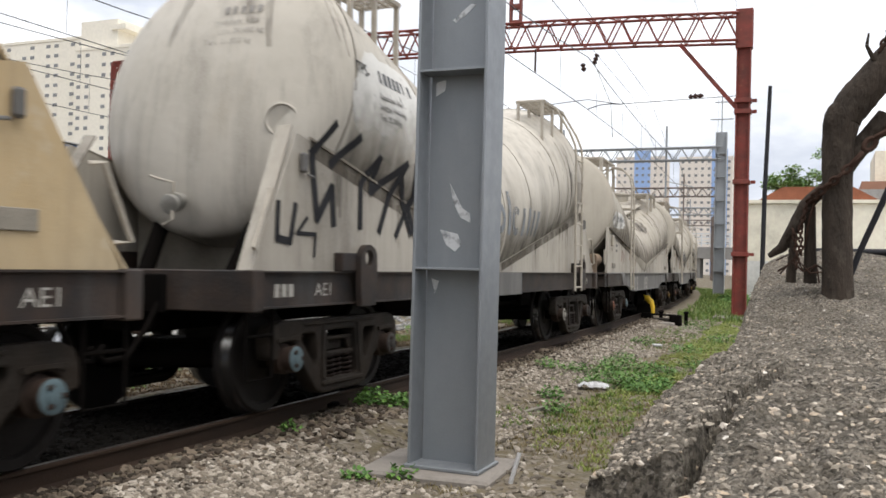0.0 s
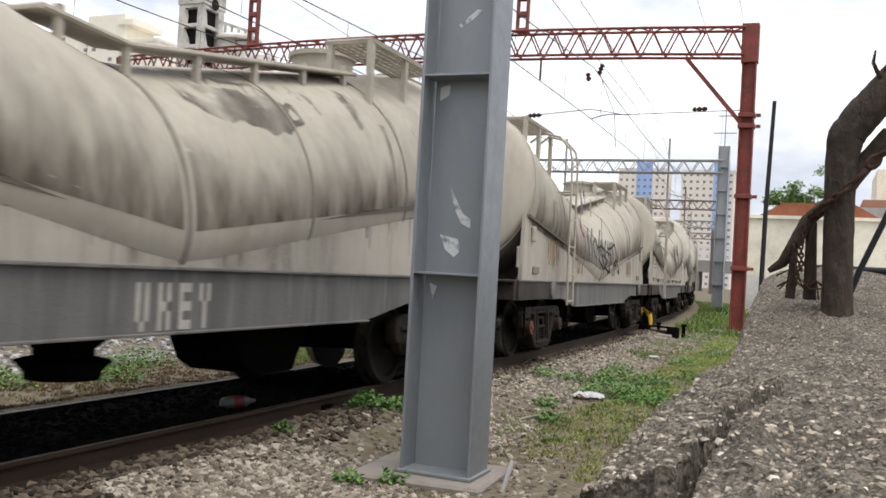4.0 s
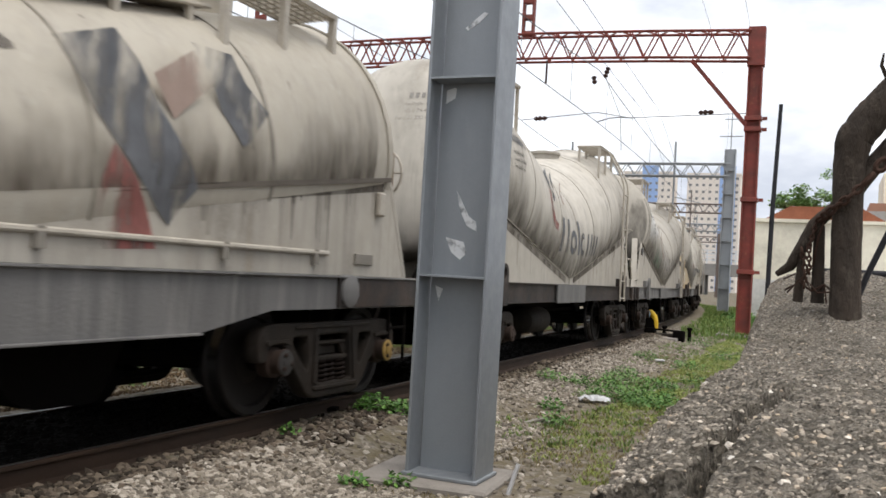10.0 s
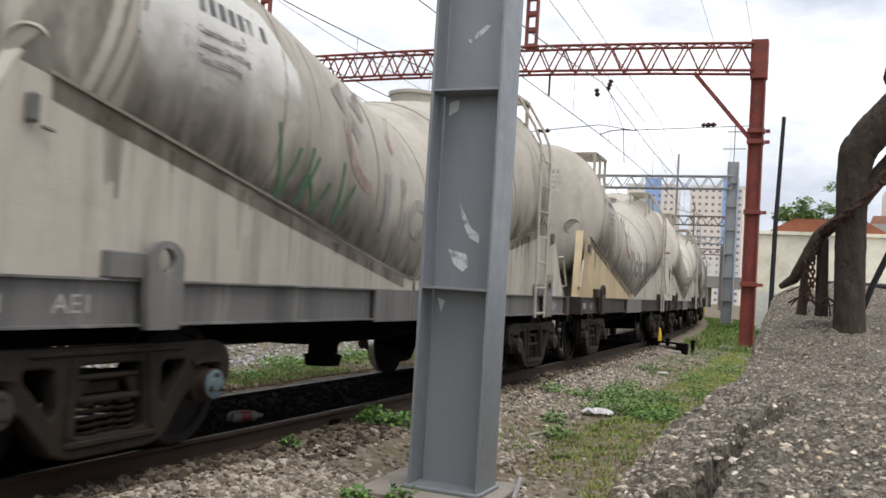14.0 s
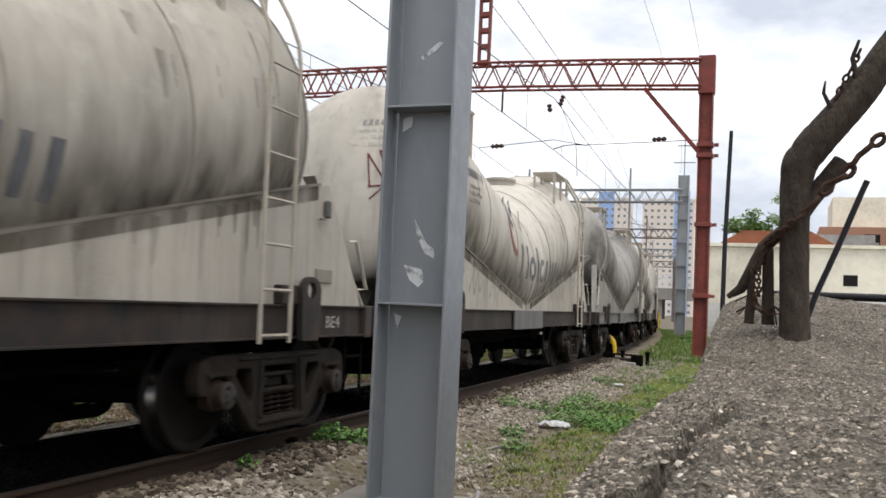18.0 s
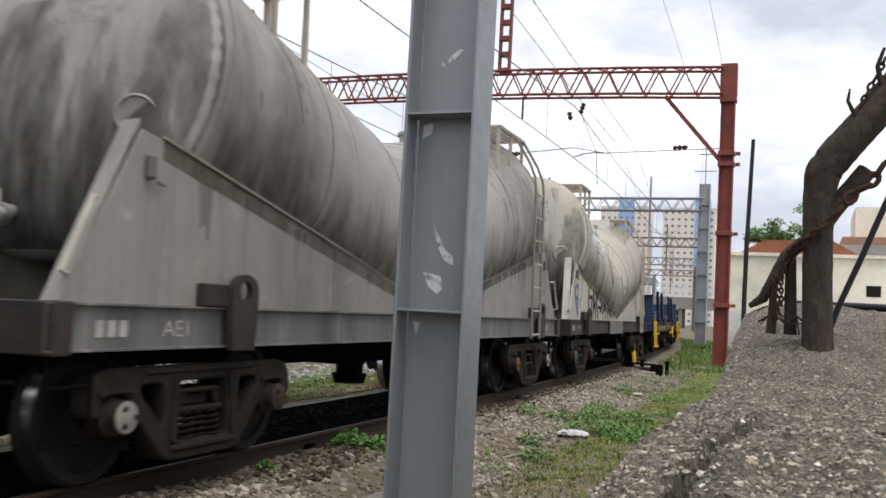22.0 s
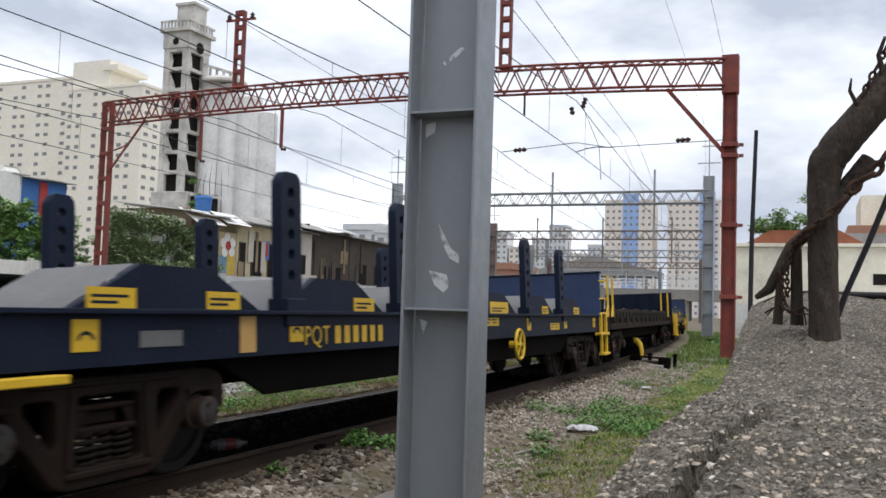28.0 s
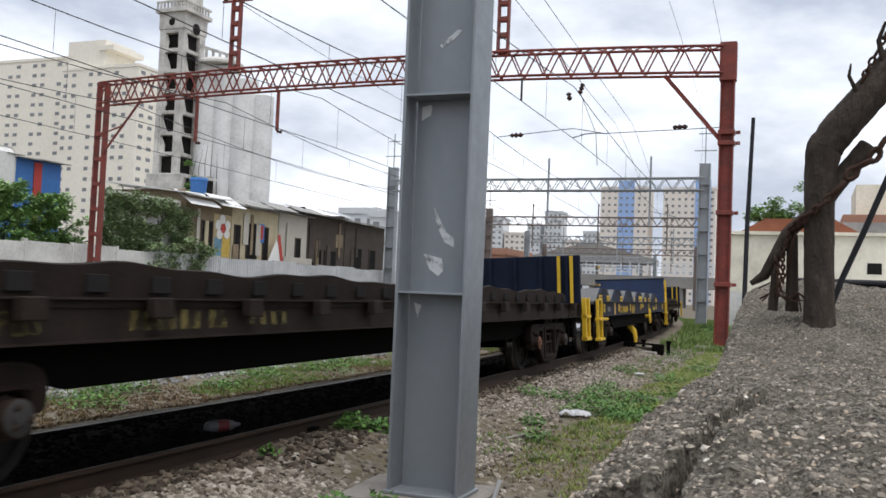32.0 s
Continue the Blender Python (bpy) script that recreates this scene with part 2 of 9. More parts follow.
WHITE_P = plain("white_paint_patch", (0.66, 0.65, 0.62), 0.85, 0.6, bump=0)
LET_W = plain("pale_letter_paint", (0.42, 0.40, 0.36), 0.6, 0.7, bump=0)


def worn(m, scale, stretch, lo, hi):
    """Lets paint wear through to what lies under it, in patches."""
    n, l = m.node_tree.nodes, m.node_tree.links
    co, mp, nz, rp = n.new("ShaderNodeTexCoord"), n.new("ShaderNodeMapping"), n.new("ShaderNodeTexNoise"), n.new("ShaderNodeMapRange")
    mp.inputs["Scale"].default_value = stretch
    nz.inputs["Scale"].default_value, nz.inputs["Detail"].default_value = scale, 5.0
    rp.inputs["From Min"].default_value, rp.inputs["From Max"].default_value = lo, hi
    l.new(co.outputs["Object"], mp.inputs["Vector"])
    l.new(mp.outputs["Vector"], nz.inputs["Vector"])
    l.new(nz.outputs["Fac"], rp.inputs["Value"])
    l.new(rp.outputs["Result"], n["Principled BSDF"].inputs["Alpha"])
    return m


for m_ in (GRAF_GRY, GRAF_FADE, GRAF_RED, GRAF_BRN, GRAF_BLUEGREY, RED_PALE):
    worn(m_, 5.0, (1, 1, 0.35), 0.32, 0.55)
worn(WHITE_P, 3.5, (1, 1, 0.5), 0.22, 0.55)


def rising(name, colour, z0, slope, high, most, gather=1.5):
    """Grime and painted shade, thickest along a sloping seam and thinning out unevenly above it."""
    q = Mat(name, 0.85, 0.0, 0.2).base(colour)
    sp = q.n.new("ShaderNodeSeparateXYZ")
    q.l.new(q.co, sp.inputs[0])
    seam = q.math("ADD", q.math("MULTIPLY", q.math("ABSOLUTE", sp.outputs[1], 0.0), slope), z0)
    reach = q.math("ADD", q.math("MULTIPLY", q.noise(1.6, 5.0, (1, 1, 0.25)), high * 1.1), high * 0.25)
    far = q.math("DIVIDE", q.math("SUBTRACT", sp.outputs[2], seam), reach)
    near = q.math("POWER", q.math("MAXIMUM", q.math("SUBTRACT", 1.0, far), 0.0), gather)
    thick = q.math("MULTIPLY", near, q.noise(7.0, 5.0, (1, 1, 0.3), lo=0.15, hi=0.7))
    q.l.new(q.math("MULTIPLY", q.math("MINIMUM", thick, 1.0), most), q.n["Principled BSDF"].inputs["Alpha"])
    return q.done()


# Dirt on the seams together with the tank's underside shading, as colour.
GRIME_SHADE_A = rising("seam_grime_shade_brown", (0.085, 0.070, 0.055), 1.20, 0.2045, 0.85, 0.85)
GRIME_SHADE_H = rising("head_grime_shade_dark", (0.035, 0.030, 0.026), 1.2, 0.0, 3.0, 1.0, 0.7)
GRIME_SHADE_B = rising("seam_grime_shade_beige", (0.095, 0.078, 0.06), 1.33, 0.134, 0.80, 0.85)
GRIME_L = plain("ledge_grime_dark", (0.115, 0.098, 0.08), 0.5, 0.85, scale=4.0)
STAIN = plain("cement_stain_dark", (0.11, 0.097, 0.082), 1.8, 0.85, scale=2.5, bump=0)
# Brown grime plus the overhanging tank's shadow, painted as one band.
LEDGE_SHADE = plain("seam_band_grime_shade", (0.10, 0.082, 0.062), 0.6, 0.85, scale=4.0, bump=0)
worn(LEDGE_SHADE, 3.0, (1, 1, 0.3), 0.15, 0.75)
worn(STAIN, 4.0, (1, 1, 0.22), 0.30, 0.95)


def fading(m, lo, hi):
    """Paint that was rubbed thinner and thinner towards its lower edge."""
    n, l = m.node_tree.nodes, m.node_tree.links
    co, sp, rp, mu = n.new("ShaderNodeTexCoord"), n.new("ShaderNodeSeparateXYZ"), n.new("ShaderNodeMapRange"), n.new("ShaderNodeMath")
    nz = n.new("ShaderNodeTexNoise")
    nz.inputs["Scale"].default_value, nz.inputs["Detail"].default_value = 4.0, 5.0
    ad = n.new("ShaderNodeMath")
    ad.operation = "MULTIPLY_ADD"
    ad.inputs[1].default_value = 0.5
    rp.interpolation_type = "SMOOTHSTEP"
    rp.inputs["From Min"].default_value, rp.inputs["From Max"].default_value = lo + 0.25, hi + 0.25
    l.new(co.outputs["Object"], sp.inputs[0])
    l.new(co.outputs["Object"], nz.inputs["Vector"])
    l.new(nz.outputs["Fac"], ad.inputs[0])
    l.new(sp.outputs[2], ad.inputs[2])
    l.new(ad.outputs[0], rp.inputs["Value"])
    mu.operation = "MULTIPLY"
    mu.inputs[1].default_value = 0.92
    l.new(rp.outputs["Result"], mu.inputs[0])
    l.new(mu.outputs[0], n["Principled BSDF"].inputs["Alpha"])
    return m


SPILL = worn(plain("dark_spill_rubbed", (0.12, 0.105, 0.09), 0.6, 0.85, scale=3.0, bump=0), 2.4, (1, 1, 0.7), 0.36, 0.72)
PATCH_A = fading(plain("white_paint_rubbed", (0.66, 0.65, 0.62), 0.85, 0.6, bump=0), 2.18, 2.78)
worn(STAIN, 6.0, (1, 1, 0.15), 0.36, 1.10)
BLUE = plain("wagon_paint_blue", (0.0085, 0.0135, 0.030), 0.5, 0.55, scale=2.5, amount=0.8)
BLUE_L = plain("bulkhead_paint_blue", (0.020, 0.038, 0.095), 0.6, 0.5, scale=2.0)
GREY_W = plain("cradle_grey_steel", (0.13, 0.13, 0.13), 0.6, 0.6, scale=3.0)
YELLOW = plain("yellow_paint", (0.60, 0.38, 0.020), 0.75, 0.5, scale=5.0, amount=0.5)
YEL_F = plain("faded_yellow_letters", (0.17, 0.135, 0.04), 0.4, 0.7, bump=0)
worn(YEL_F, 7.0, (1, 1, 0.6), 0.33, 0.62)
BROWN_W = plain("flatcar_brown_rust", (0.028, 0.020, 0.016), 0.5, 0.75, scale=3.5, amount=0.8)
q = Mat("rail_rusty_side", 0.7, 0.0, 0.2).base((0.020, 0.0135, 0.010))
q.over((0.050, 0.030, 0.020), q.noise(4.0, 5.0, (1, 0.2, 1)), 0.7)
RAIL = q.bump(q.noise(60), 0.002, 0.4).done()
RAIL_TOP = plain("rail_head_polished", (0.11, 0.105, 0.10), 0.6, 0.40, 0.9, bump=0)
SLEEPER = plain("sleeper_oily_wood", (0.035, 0.030, 0.025), 0.6, 0.9, scale=9.0)
q = Mat("column_galvanised", 0.45, 0.25).base((0.265, 0.285, 0.305))
q.over((0.20, 0.215, 0.235), q.noise(1.6, 5.0, (1, 1, 0.25)), 0.6)
q.over((0.36, 0.375, 0.39), q.noise(7.0, 6.0, (1, 1, 0.2), lo=0.55, hi=0.8), 0.35)
q.over((0.22, 0.235, 0.25), q.noise(80, 3.0), 0.35)
q.rough(q.noise(9.0), 0.38, 0.58)
COLUMN = q.bump(q.noise(30), 0.001, 0.3).done()
COL_PATCH = plain("zinc_touch_up_paint", (0.60, 0.61, 0.62), 0.85, 0.5, bump=0)
worn(COL_PATCH, 14.0, (1, 1, 0.7), 0.28, 0.46)
q = Mat("gantry_red_oxide", 0.65).base((0.23, 0.040, 0.028))
q.over((0.10, 0.030, 0.022), q.noise(2.4, 6.0), 0.75)
q.over((0.30, 0.12, 0.06), q.noise(9.0, 6.0, lo=0.58, hi=0.75), 0.6)
RED = q.bump(q.noise(40), 0.003, 0.4).done()
GALV = plain("gantry_galvanised", (0.30, 0.32, 0.335), 0.75, 0.5, 0.2, scale=2.0)
RUSTY = plain("gantry_faded_brown", (0.20, 0.16, 0.14), 0.6, 0.7)
WIRE = plain("overhead_wire", (0.05, 0.05, 0.055), 0.7, 0.5, 0.4, bump=0)
INSUL = plain("insulator_brown", (0.06, 0.035, 0.03), 0.7, 0.3, bump=0)
q = Mat("exposed_aggregate_concrete", 0.92, 0.0, 0.12).base((0.26, 0.232, 0.192))
q.over(q.ramp(q.cells(150), [(0.0, (0.12, 0.106, 0.086)), (0.4, (0.28, 0.245, 0.20)), (0.75, (0.44, 0.39, 0.325)), (1.0, (0.70, 0.64, 0.56))]), q.noise(60, 2.0, lo=0.36, hi=0.5), 0.95)
q.over(q.ramp(q.cells(58), [(0.0, (0.19, 0.165, 0.132)), (0.6, (0.37, 0.32, 0.26)), (1.0, (0.60, 0.53, 0.45))]), q.noise(34, 2.0, lo=0.55, hi=0.60), 0.85)
q.over((0.060, 0.054, 0.046), q.noise(130, 4.0, lo=0.50, hi=0.62), 0.85)
q.over((0.065, 0.058, 0.050), q.noise(30, 7.0, rough=0.7, lo=0.50, hi=0.66), 0.7)
q.over((0.10, 0.090, 0.075), q.noise(4.0, 7.0, lo=0.46, hi=0.70), 0.5)
q.over((0.21, 0.18, 0.13), q.noise(7.0, 6.0, lo=0.52, hi=0.74), 0.35)
q.bump(q.cells(150, out="Distance"), 0.005, 0.8).bump(q.noise(70, 6.0, rough=0.7), 0.012, 0.9)
WALL_C = q.done()
q = Mat("pebble_stone", 0.85, 0.0, 0.25).base((0.20, 0.19, 0.175))
q.use(q.ramp(q.island(), [(0.0, (0.12, 0.104, 0.084)), (0.45, (0.26, 0.226, 0.182)), (0.85, (0.45, 0.39, 0.32)), (0.955, (0.50, 0.39, 0.28)), (1.0, (0.76, 0.71, 0.64))]))
q.over((0.10, 0.088, 0.072), q.noise(90, 4.0, lo=0.45, hi=0.7), 0.6)
PEBBLE = q.bump(q.noise(160), 0.002, 0.5).done()
q = Mat("ballast_stone", 0.9).base((0.2, 0.2, 0.2))
q.use(q.ramp(q.island(), [(0.0, (0.06, 0.05, 0.04)), (0.3, (0.16, 0.135, 0.105)), (0.7, (0.29, 0.25, 0.20)), (1.0, (0.50, 0.45, 0.385))]))
q.over((0.17, 0.145, 0.115), q.noise(30, 4.0), 0.4)
STONE = q.bump(q.noise(60), 0.004, 0.5).done()
q = Mat("ballast_stone_stained", 0.9, 0.0, 0.2).base((0.2, 0.2, 0.2))
q.use(q.ramp(q.island(), [(0.0, (0.03, 0.024, 0.018)), (0.5, (0.075, 0.058, 0.044)), (1.0, (0.20, 0.16, 0.12))]))
STONE_S = q.bump(q.noise(60), 0.004, 0.5).done()
q = Mat("ballast_stone_grey", 0.9).base((0.2, 0.2, 0.2))
q.use(q.ramp(q.island(), [(0.0, (0.12, 0.12, 0.12)), (0.5, (0.25, 0.245, 0.24)), (1.0, (0.46, 0.45, 0.44))]))
STONE_G = q.bump(q.noise(60), 0.004, 0.5).done()
q = Mat("ground_soil_gravel", 0.95, 0.0, 0.2).base((0.16, 0.128, 0.085))
q.over((0.085, 0.078, 0.038), q.noise(0.8, 7.0), 0.6)
q.over(q.ramp(q.cells(18), [(0.0, (0.08, 0.07, 0.06)), (0.6, (0.19, 0.17, 0.145)), (1.0, (0.33, 0.30, 0.265))]), q.noise(7.0, 4.0), 0.75)
q.bump(q.cells(18, out="Distance"), 0.03, 0.7)
SOIL = q.done()
# Oily ballast, with the deep shade under the train put into its colour.
q = Mat("oily_ballast_shade", 0.95, 0.0, 0.04).base((0.005, 0.0045, 0.004))
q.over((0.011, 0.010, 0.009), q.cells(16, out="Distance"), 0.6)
OILY_SHADE = q.bump(q.cells(16, out="Distance"), 0.03, 0.8).done()


def leafy(name, a, b, c):
    q = Mat(name, 0.6)
    q.b.inputs["Transmission Weight"].default_value = 0.0
    q.use(q.ramp(q.island(), [(0.0, a), (0.55, b), (1.0, c)]))
    return q.done()


GRASS_Y = leafy("grass_lime", (0.15, 0.20, 0.04), (0.25, 0.31, 0.065), (0.36, 0.38, 0.12))
LITTER = leafy("leaf_litter", (0.07, 0.045, 0.022), (0.14, 0.085, 0.04), (0.22, 0.15, 0.07))
GRASS = leafy("grass_blades", (0.07, 0.13, 0.022), (0.13, 0.22, 0.040), (0.22, 0.26, 0.070))
GRASS_D = leafy("grass_dry", (0.11, 0.09, 0.035), (0.19, 0.15, 0.06), (0.26, 0.20, 0.09))
WEED = leafy("weed_leaves", (0.045, 0.12, 0.020), (0.085, 0.20, 0.032), (0.15, 0.28, 0.055))
BUSH = leafy("bush_leaves", (0.09, 0.18, 0.05), (0.18, 0.31, 0.085), (0.29, 0.43, 0.15))
VINE = leafy("vine_leaves", (0.11, 0.17, 0.07), (0.20, 0.28, 0.12), (0.36, 0.41, 0.26))
q = Mat("bark", 0.9, 0.0, 0.2).base((0.065, 0.050, 0.039))
q.over((0.035, 0.029, 0.024), q.noise(14, 6.0, (1, 1, 0.35)), 0.8)
q.over((0.13, 0.11, 0.09), q.noise(30, 5.0, (1, 1, 0.5), lo=0.55, hi=0.75), 0.5)
BARK = q.bump(q.noise(28, 6.0, (1, 1, 0.4)), 0.012, 0.8).done()
RUST = plain("chain_rust", (0.060, 0.035, 0.026), 0.5, 0.85, scale=20)
POLE_D = plain("pole_dark_steel", (0.030, 0.030, 0.034), 0.7, 0.6)
CONC = plain("concrete_pad", (0.26, 0.235, 0.21), 0.6, 0.9, scale=5.0)
WHITEWALL = plain("whitewashed_wall", (0.64, 0.63, 0.60), 0.55, 0.9, scale=0.9, amount=0.7)
PLASTER_Y = plain("old_plaster_cream", (0.85, 0.79, 0.65), 0.62, 0.9, scale=0.5, amount=0.8)
ROOF_T = plain("clay_tile_roof", (0.30, 0.11, 0.060), 0.6, 0.85, scale=2.5)
BEIGE = plain("apartment_beige", (0.80, 0.755, 0.66), 0.9, 0.85, scale=0.12, amount=0.5, bump=0)
# Far walls are lightened so that their paint carries the haze.
BEIGE_F = plain("far_apartment_cream_hazed", (0.72, 0.66, 0.60), 0.9, 0.85, scale=0.1, amount=0.4, bump=0)
BLUE_F = plain("far_apartment_blue", (0.30, 0.43, 0.70), 0.9, 0.8, scale=0.1, amount=0.4, bump=0)
GREY_F = plain("far_building_grey", (0.60, 0.62, 0.64), 0.85, 0.85, scale=0.1, amount=0.4, bump=0)
BRICK_F = plain("far_building_brick", (0.36, 0.19, 0.13), 0.8, 0.85, scale=0.2, amount=0.5, bump=0)
# Panes paler than glass would be, with haze mixed into the grey.
GLASS_F = plain("window_grey_hazed", (0.24, 0.245, 0.25), 0.7, 0.25, bump=0)
SILO = plain("silo_concrete_pale", (0.72, 0.72, 0.71), 0.6, 0.9, scale=0.18, amount=0.7, bump=0)
SILO_D = plain("silo_tower_grimy", (0.62, 0.60, 0.56), 0.45, 0.9, scale=0.35, amount=0.9, bump=0)
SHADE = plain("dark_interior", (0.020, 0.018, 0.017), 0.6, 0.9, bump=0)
PLY = plain("weathered_plywood", (0.26, 0.20, 0.13), 0.5, 0.85, scale=1.2, amount=0.8)
PLY_L = plain("cream_board", (0.52, 0.45, 0.30), 0.6, 0.85, scale=1.0, amount=0.7)
PLY_D = plain("dark_boards", (0.075, 0.060, 0.048), 0.5, 0.85, scale=1.5)
PLY_W = plain("pale_board", (0.48, 0.45, 0.39), 0.65, 0.85, scale=1.0)
ROOF_F = plain("fibre_cement_sheet", (0.36, 0.35, 0.33), 0.5, 0.9, scale=1.5, amount=0.8)
SHEET = plain("corrugated_sheet_grey", (0.52, 0.53, 0.54), 0.6, 0.6, 0.2, scale=0.8, amount=0.7, bump=0)
ROOF_W = plain("white_sheet_roof", (0.72, 0.72, 0.71), 0.85, 0.7, scale=1.5)
CLOTH_R = plain("red_cloth", (0.42, 0.06, 0.05), 0.7, 0.9)
CLOTH_W = plain("white_cloth", (0.68, 0.67, 0.64), 0.75, 0.9)
BLUE_P = plain("blue_painted_sheet", (0.05, 0.16, 0.42), 0.7, 0.6)
PLASTIC_W = plain("white_plastic_bag", (0.50, 0.50, 0.51), 0.85, 0.35)
PLASTIC_R = plain("red_plastic_label", (0.16, 0.025, 0.025), 0.7, 0.4)
BRIDGE = plain("viaduct_concrete", (0.26, 0.25, 0.235), 0.7, 0.9, scale=0.4, amount=0.6, bump=0)


# ---- mesh tools ----
class Mesh:
    """Collects vertices and faces of one part."""

    def __init__(self):
        self.v, self.f, self.mi = [], [], []
        self.k = 0

    def add(self, verts, faces):
        n = len(self.v)
        self.v.extend(tuple(p) for p in verts)
        self.f.extend(tuple(i + n for i in f) for f in faces)
        self.mi.extend([self.k] * len(faces))
        return self

    def box(self, x0, x1, y0, y1, z0, z1, c=0.0):
        """A box; c: width of the chamfer on all its edges."""
        if c <= 0:
            p = [(x, y, z) for x in (x0, x1) for y in (y0, y1) for z in (z0, z1)]
            return self.add(p, [(0, 1, 3, 2), (4, 6, 7, 5), (0, 4, 5, 1), (2, 3, 7, 6), (0, 2, 6, 4), (1, 5, 7, 3)])
        lo, hi, p, at = (x0, y0, z0), (x1, y1, z1), [], {}
        for i in range(8):
            s = (i >> 2 & 1, i >> 1 & 1, i & 1)
            for a in range(3):
                q = [hi[k] if s[k] else lo[k] for k in range(3)]
                for k in range(3):
                    if k != a:
                        q[k] += -c if s[k] else c
                at[s, a] = len(p)
                p.append(q)
        f = [(at[(i >> 2 & 1, i >> 1 & 1, i & 1), 0], at[(i >> 2 & 1, i >> 1 & 1, i & 1), 1], at[(i >> 2 & 1, i >> 1 & 1, i & 1), 2]) for i in range(8)]
        for a in range(3):
            b, d = (a + 1) % 3, (a + 2) % 3
            for side in (0, 1):
                ring = []
                for u, w in ((0, 0), (1, 0), (1, 1), (0, 1)):
                    s = [0, 0, 0]
                    s[a], s[b], s[d] = side, u, w
                    ring.append(at[tuple(s), a])
                f.append(tuple(ring))
            for u in (0, 1):
                for w in (0, 1):
                    s, t = [0, 0, 0], [0, 0, 0]
                    s[b], s[d], t[b], t[d], t[a] = u, w, u, w, 1
                    s, t = tuple(s), tuple(t)
                    f.append((at[s, b], at[t, b], at[t, d], at[s, d]))
        return self.add(p, f)

    def obox(self, a, b, w, h, up=(0, 0, 1)):
        """A bar with a rectangular section w x h from a to b."""
        a, b = Vector(a), Vector(b)
        d = (b - a).normalized()
        s = d.cross(Vector(up))
        s = (s if s.length > 1e-4 else d.cross(Vector((1, 0, 0)))).normalized()
        t = s.cross(d).normalized()
        p = [e + s * (w / 2 * i) + t * (h / 2 * j) for e in (a, b) for i, j in ((-1, -1), (1, -1), (1, 1), (-1, 1))]
        return self.add(p, [(0, 3, 2, 1), (4, 5, 6, 7), (0, 1, 5, 4), (1, 2, 6, 5), (2, 3, 7, 6), (3, 0, 4, 7)])

    def tube(self, pts, r, n=8, cap=True):
        """A round bar through the points; r: one radius or one for each point."""
        pts = [Vector(p) for p in pts]
        rs = r if isinstance(r, (list, tuple)) else [r] * len(pts)
        rings, side = [], None
        for k, p in enumerate(pts):
            d = (pts[min(k + 1, len(pts) - 1)] - pts[max(k - 1, 0)]).normalized()
            if side is None:
                side = d.cross(Vector((0.31, 0.17, 0.93)))
            side = (side - d * side.dot(d)).normalized()
            t = d.cross(side)
            rings.append([p + (side * math.cos(a) + t * math.sin(a)) * rs[k] for a in (2 * math.pi * i / n for i in range(n))])
        f = []
        for k in range(len(pts) - 1):
            for i in range(n):
                j = (i + 1) % n
                f.append((k * n + i, k * n + j, (k + 1) * n + j, (k + 1) * n + i))
        if cap:
            f += [tuple(range(n - 1, -1, -1)), tuple((len(pts) - 1) * n + i for i in range(n))]
        return self.add([v for ring in rings for v in ring], f)

    def lathe(self, centre, axis, prof, n=24, cap=True):
        """A turned shape: profile rows (distance along the axis, radius)."""
        c, d = Vector(centre), Vector(axis).normalized()
        s = d.cross(Vector((0.13, 0.29, 0.95))).normalized()
        t = d.cross(s)
        v = [c + d * a + (s * math.cos(2 * math.pi * i / n) + t * math.sin(2 * math.pi * i / n)) * r for a, r in prof for i in range(n)]
        f = [(k * n + i, k * n + (i + 1) % n, (k + 1) * n + (i + 1) % n, (k + 1) * n + i) for k in range(len(prof) - 1) for i in range(n)]
        if cap:
            f += [tuple(range(n - 1, -1, -1)), tuple((len(prof) - 1) * n + i for i in range(n))]
        return self.add(v, f)

    def prism(self, outline, axis, a, b):
        """A flat outline pushed along an axis from a to b; the outline's two coordinates are the other axes in order."""
        def put(u, w, t):
            return {"x": (t, u, w), "y": (u, t, w), "z": (u, w, t)}[axis]
        n = len(outline)
        v = [put(u, w, a) for u, w in outline] + [put(u, w, b) for u, w in outline]
        f = [(i, (i + 1) % n, n + (i + 1) % n, n + i) for i in range(n)] + [tuple(range(n - 1, -1, -1)), tuple(range(n, 2 * n))]
        return self.add(v, f)

    def plate_hole(self, y0, y1, z0, z1, cy, cz, r, x0, x1, n=20):
        """An upright plate in the y-z plane with a rounded head and a round hole at (cy, cz)."""
        w = (y1 - y0) / 2
        out, inn = [], []
        for i in range(n):
            a = 2 * math.pi * i / n
            dy, dz = math.cos(a), math.sin(a)
            if dz >= 0:
                out.append((cy + dy * w, cz + dz * (z1 - cz)))
            else:
                k = min(w / abs(dy) if abs(dy) > 1e-6 else 9, (cz - z0) / abs(dz))
                out.append((cy + dy * k, cz + dz * k))
            inn.append((cy + dy * r, cz + dz * r))
        v = [(x, *p) for x in (x0, x1) for ring in (out, inn) for p in ring]
        f = []
        for i in range(n):
            j = (i + 1) % n
            f += [(i, n + i, n + j, j), (2 * n + i, 2 * n + j, 3 * n + j, 3 * n + i), (i, j, 2 * n + j, 2 * n + i), (n + i, 3 * n + i, 3 * n + j, n + j)]
        return self.add(v, f)

    def weld(self):
        """Joins corners that lie on one another."""
        at, order, new_v = {}, [], []
        for p in self.v:
            k = (round(p[0], 4), round(p[1], 4), round(p[2], 4))
            if k not in at:
                at[k] = len(new_v)
                new_v.append(p)
            order.append(at[k])
        self.v = new_v
        self.f = [tuple(order[i] for i in f) for f in self.f]
        return self

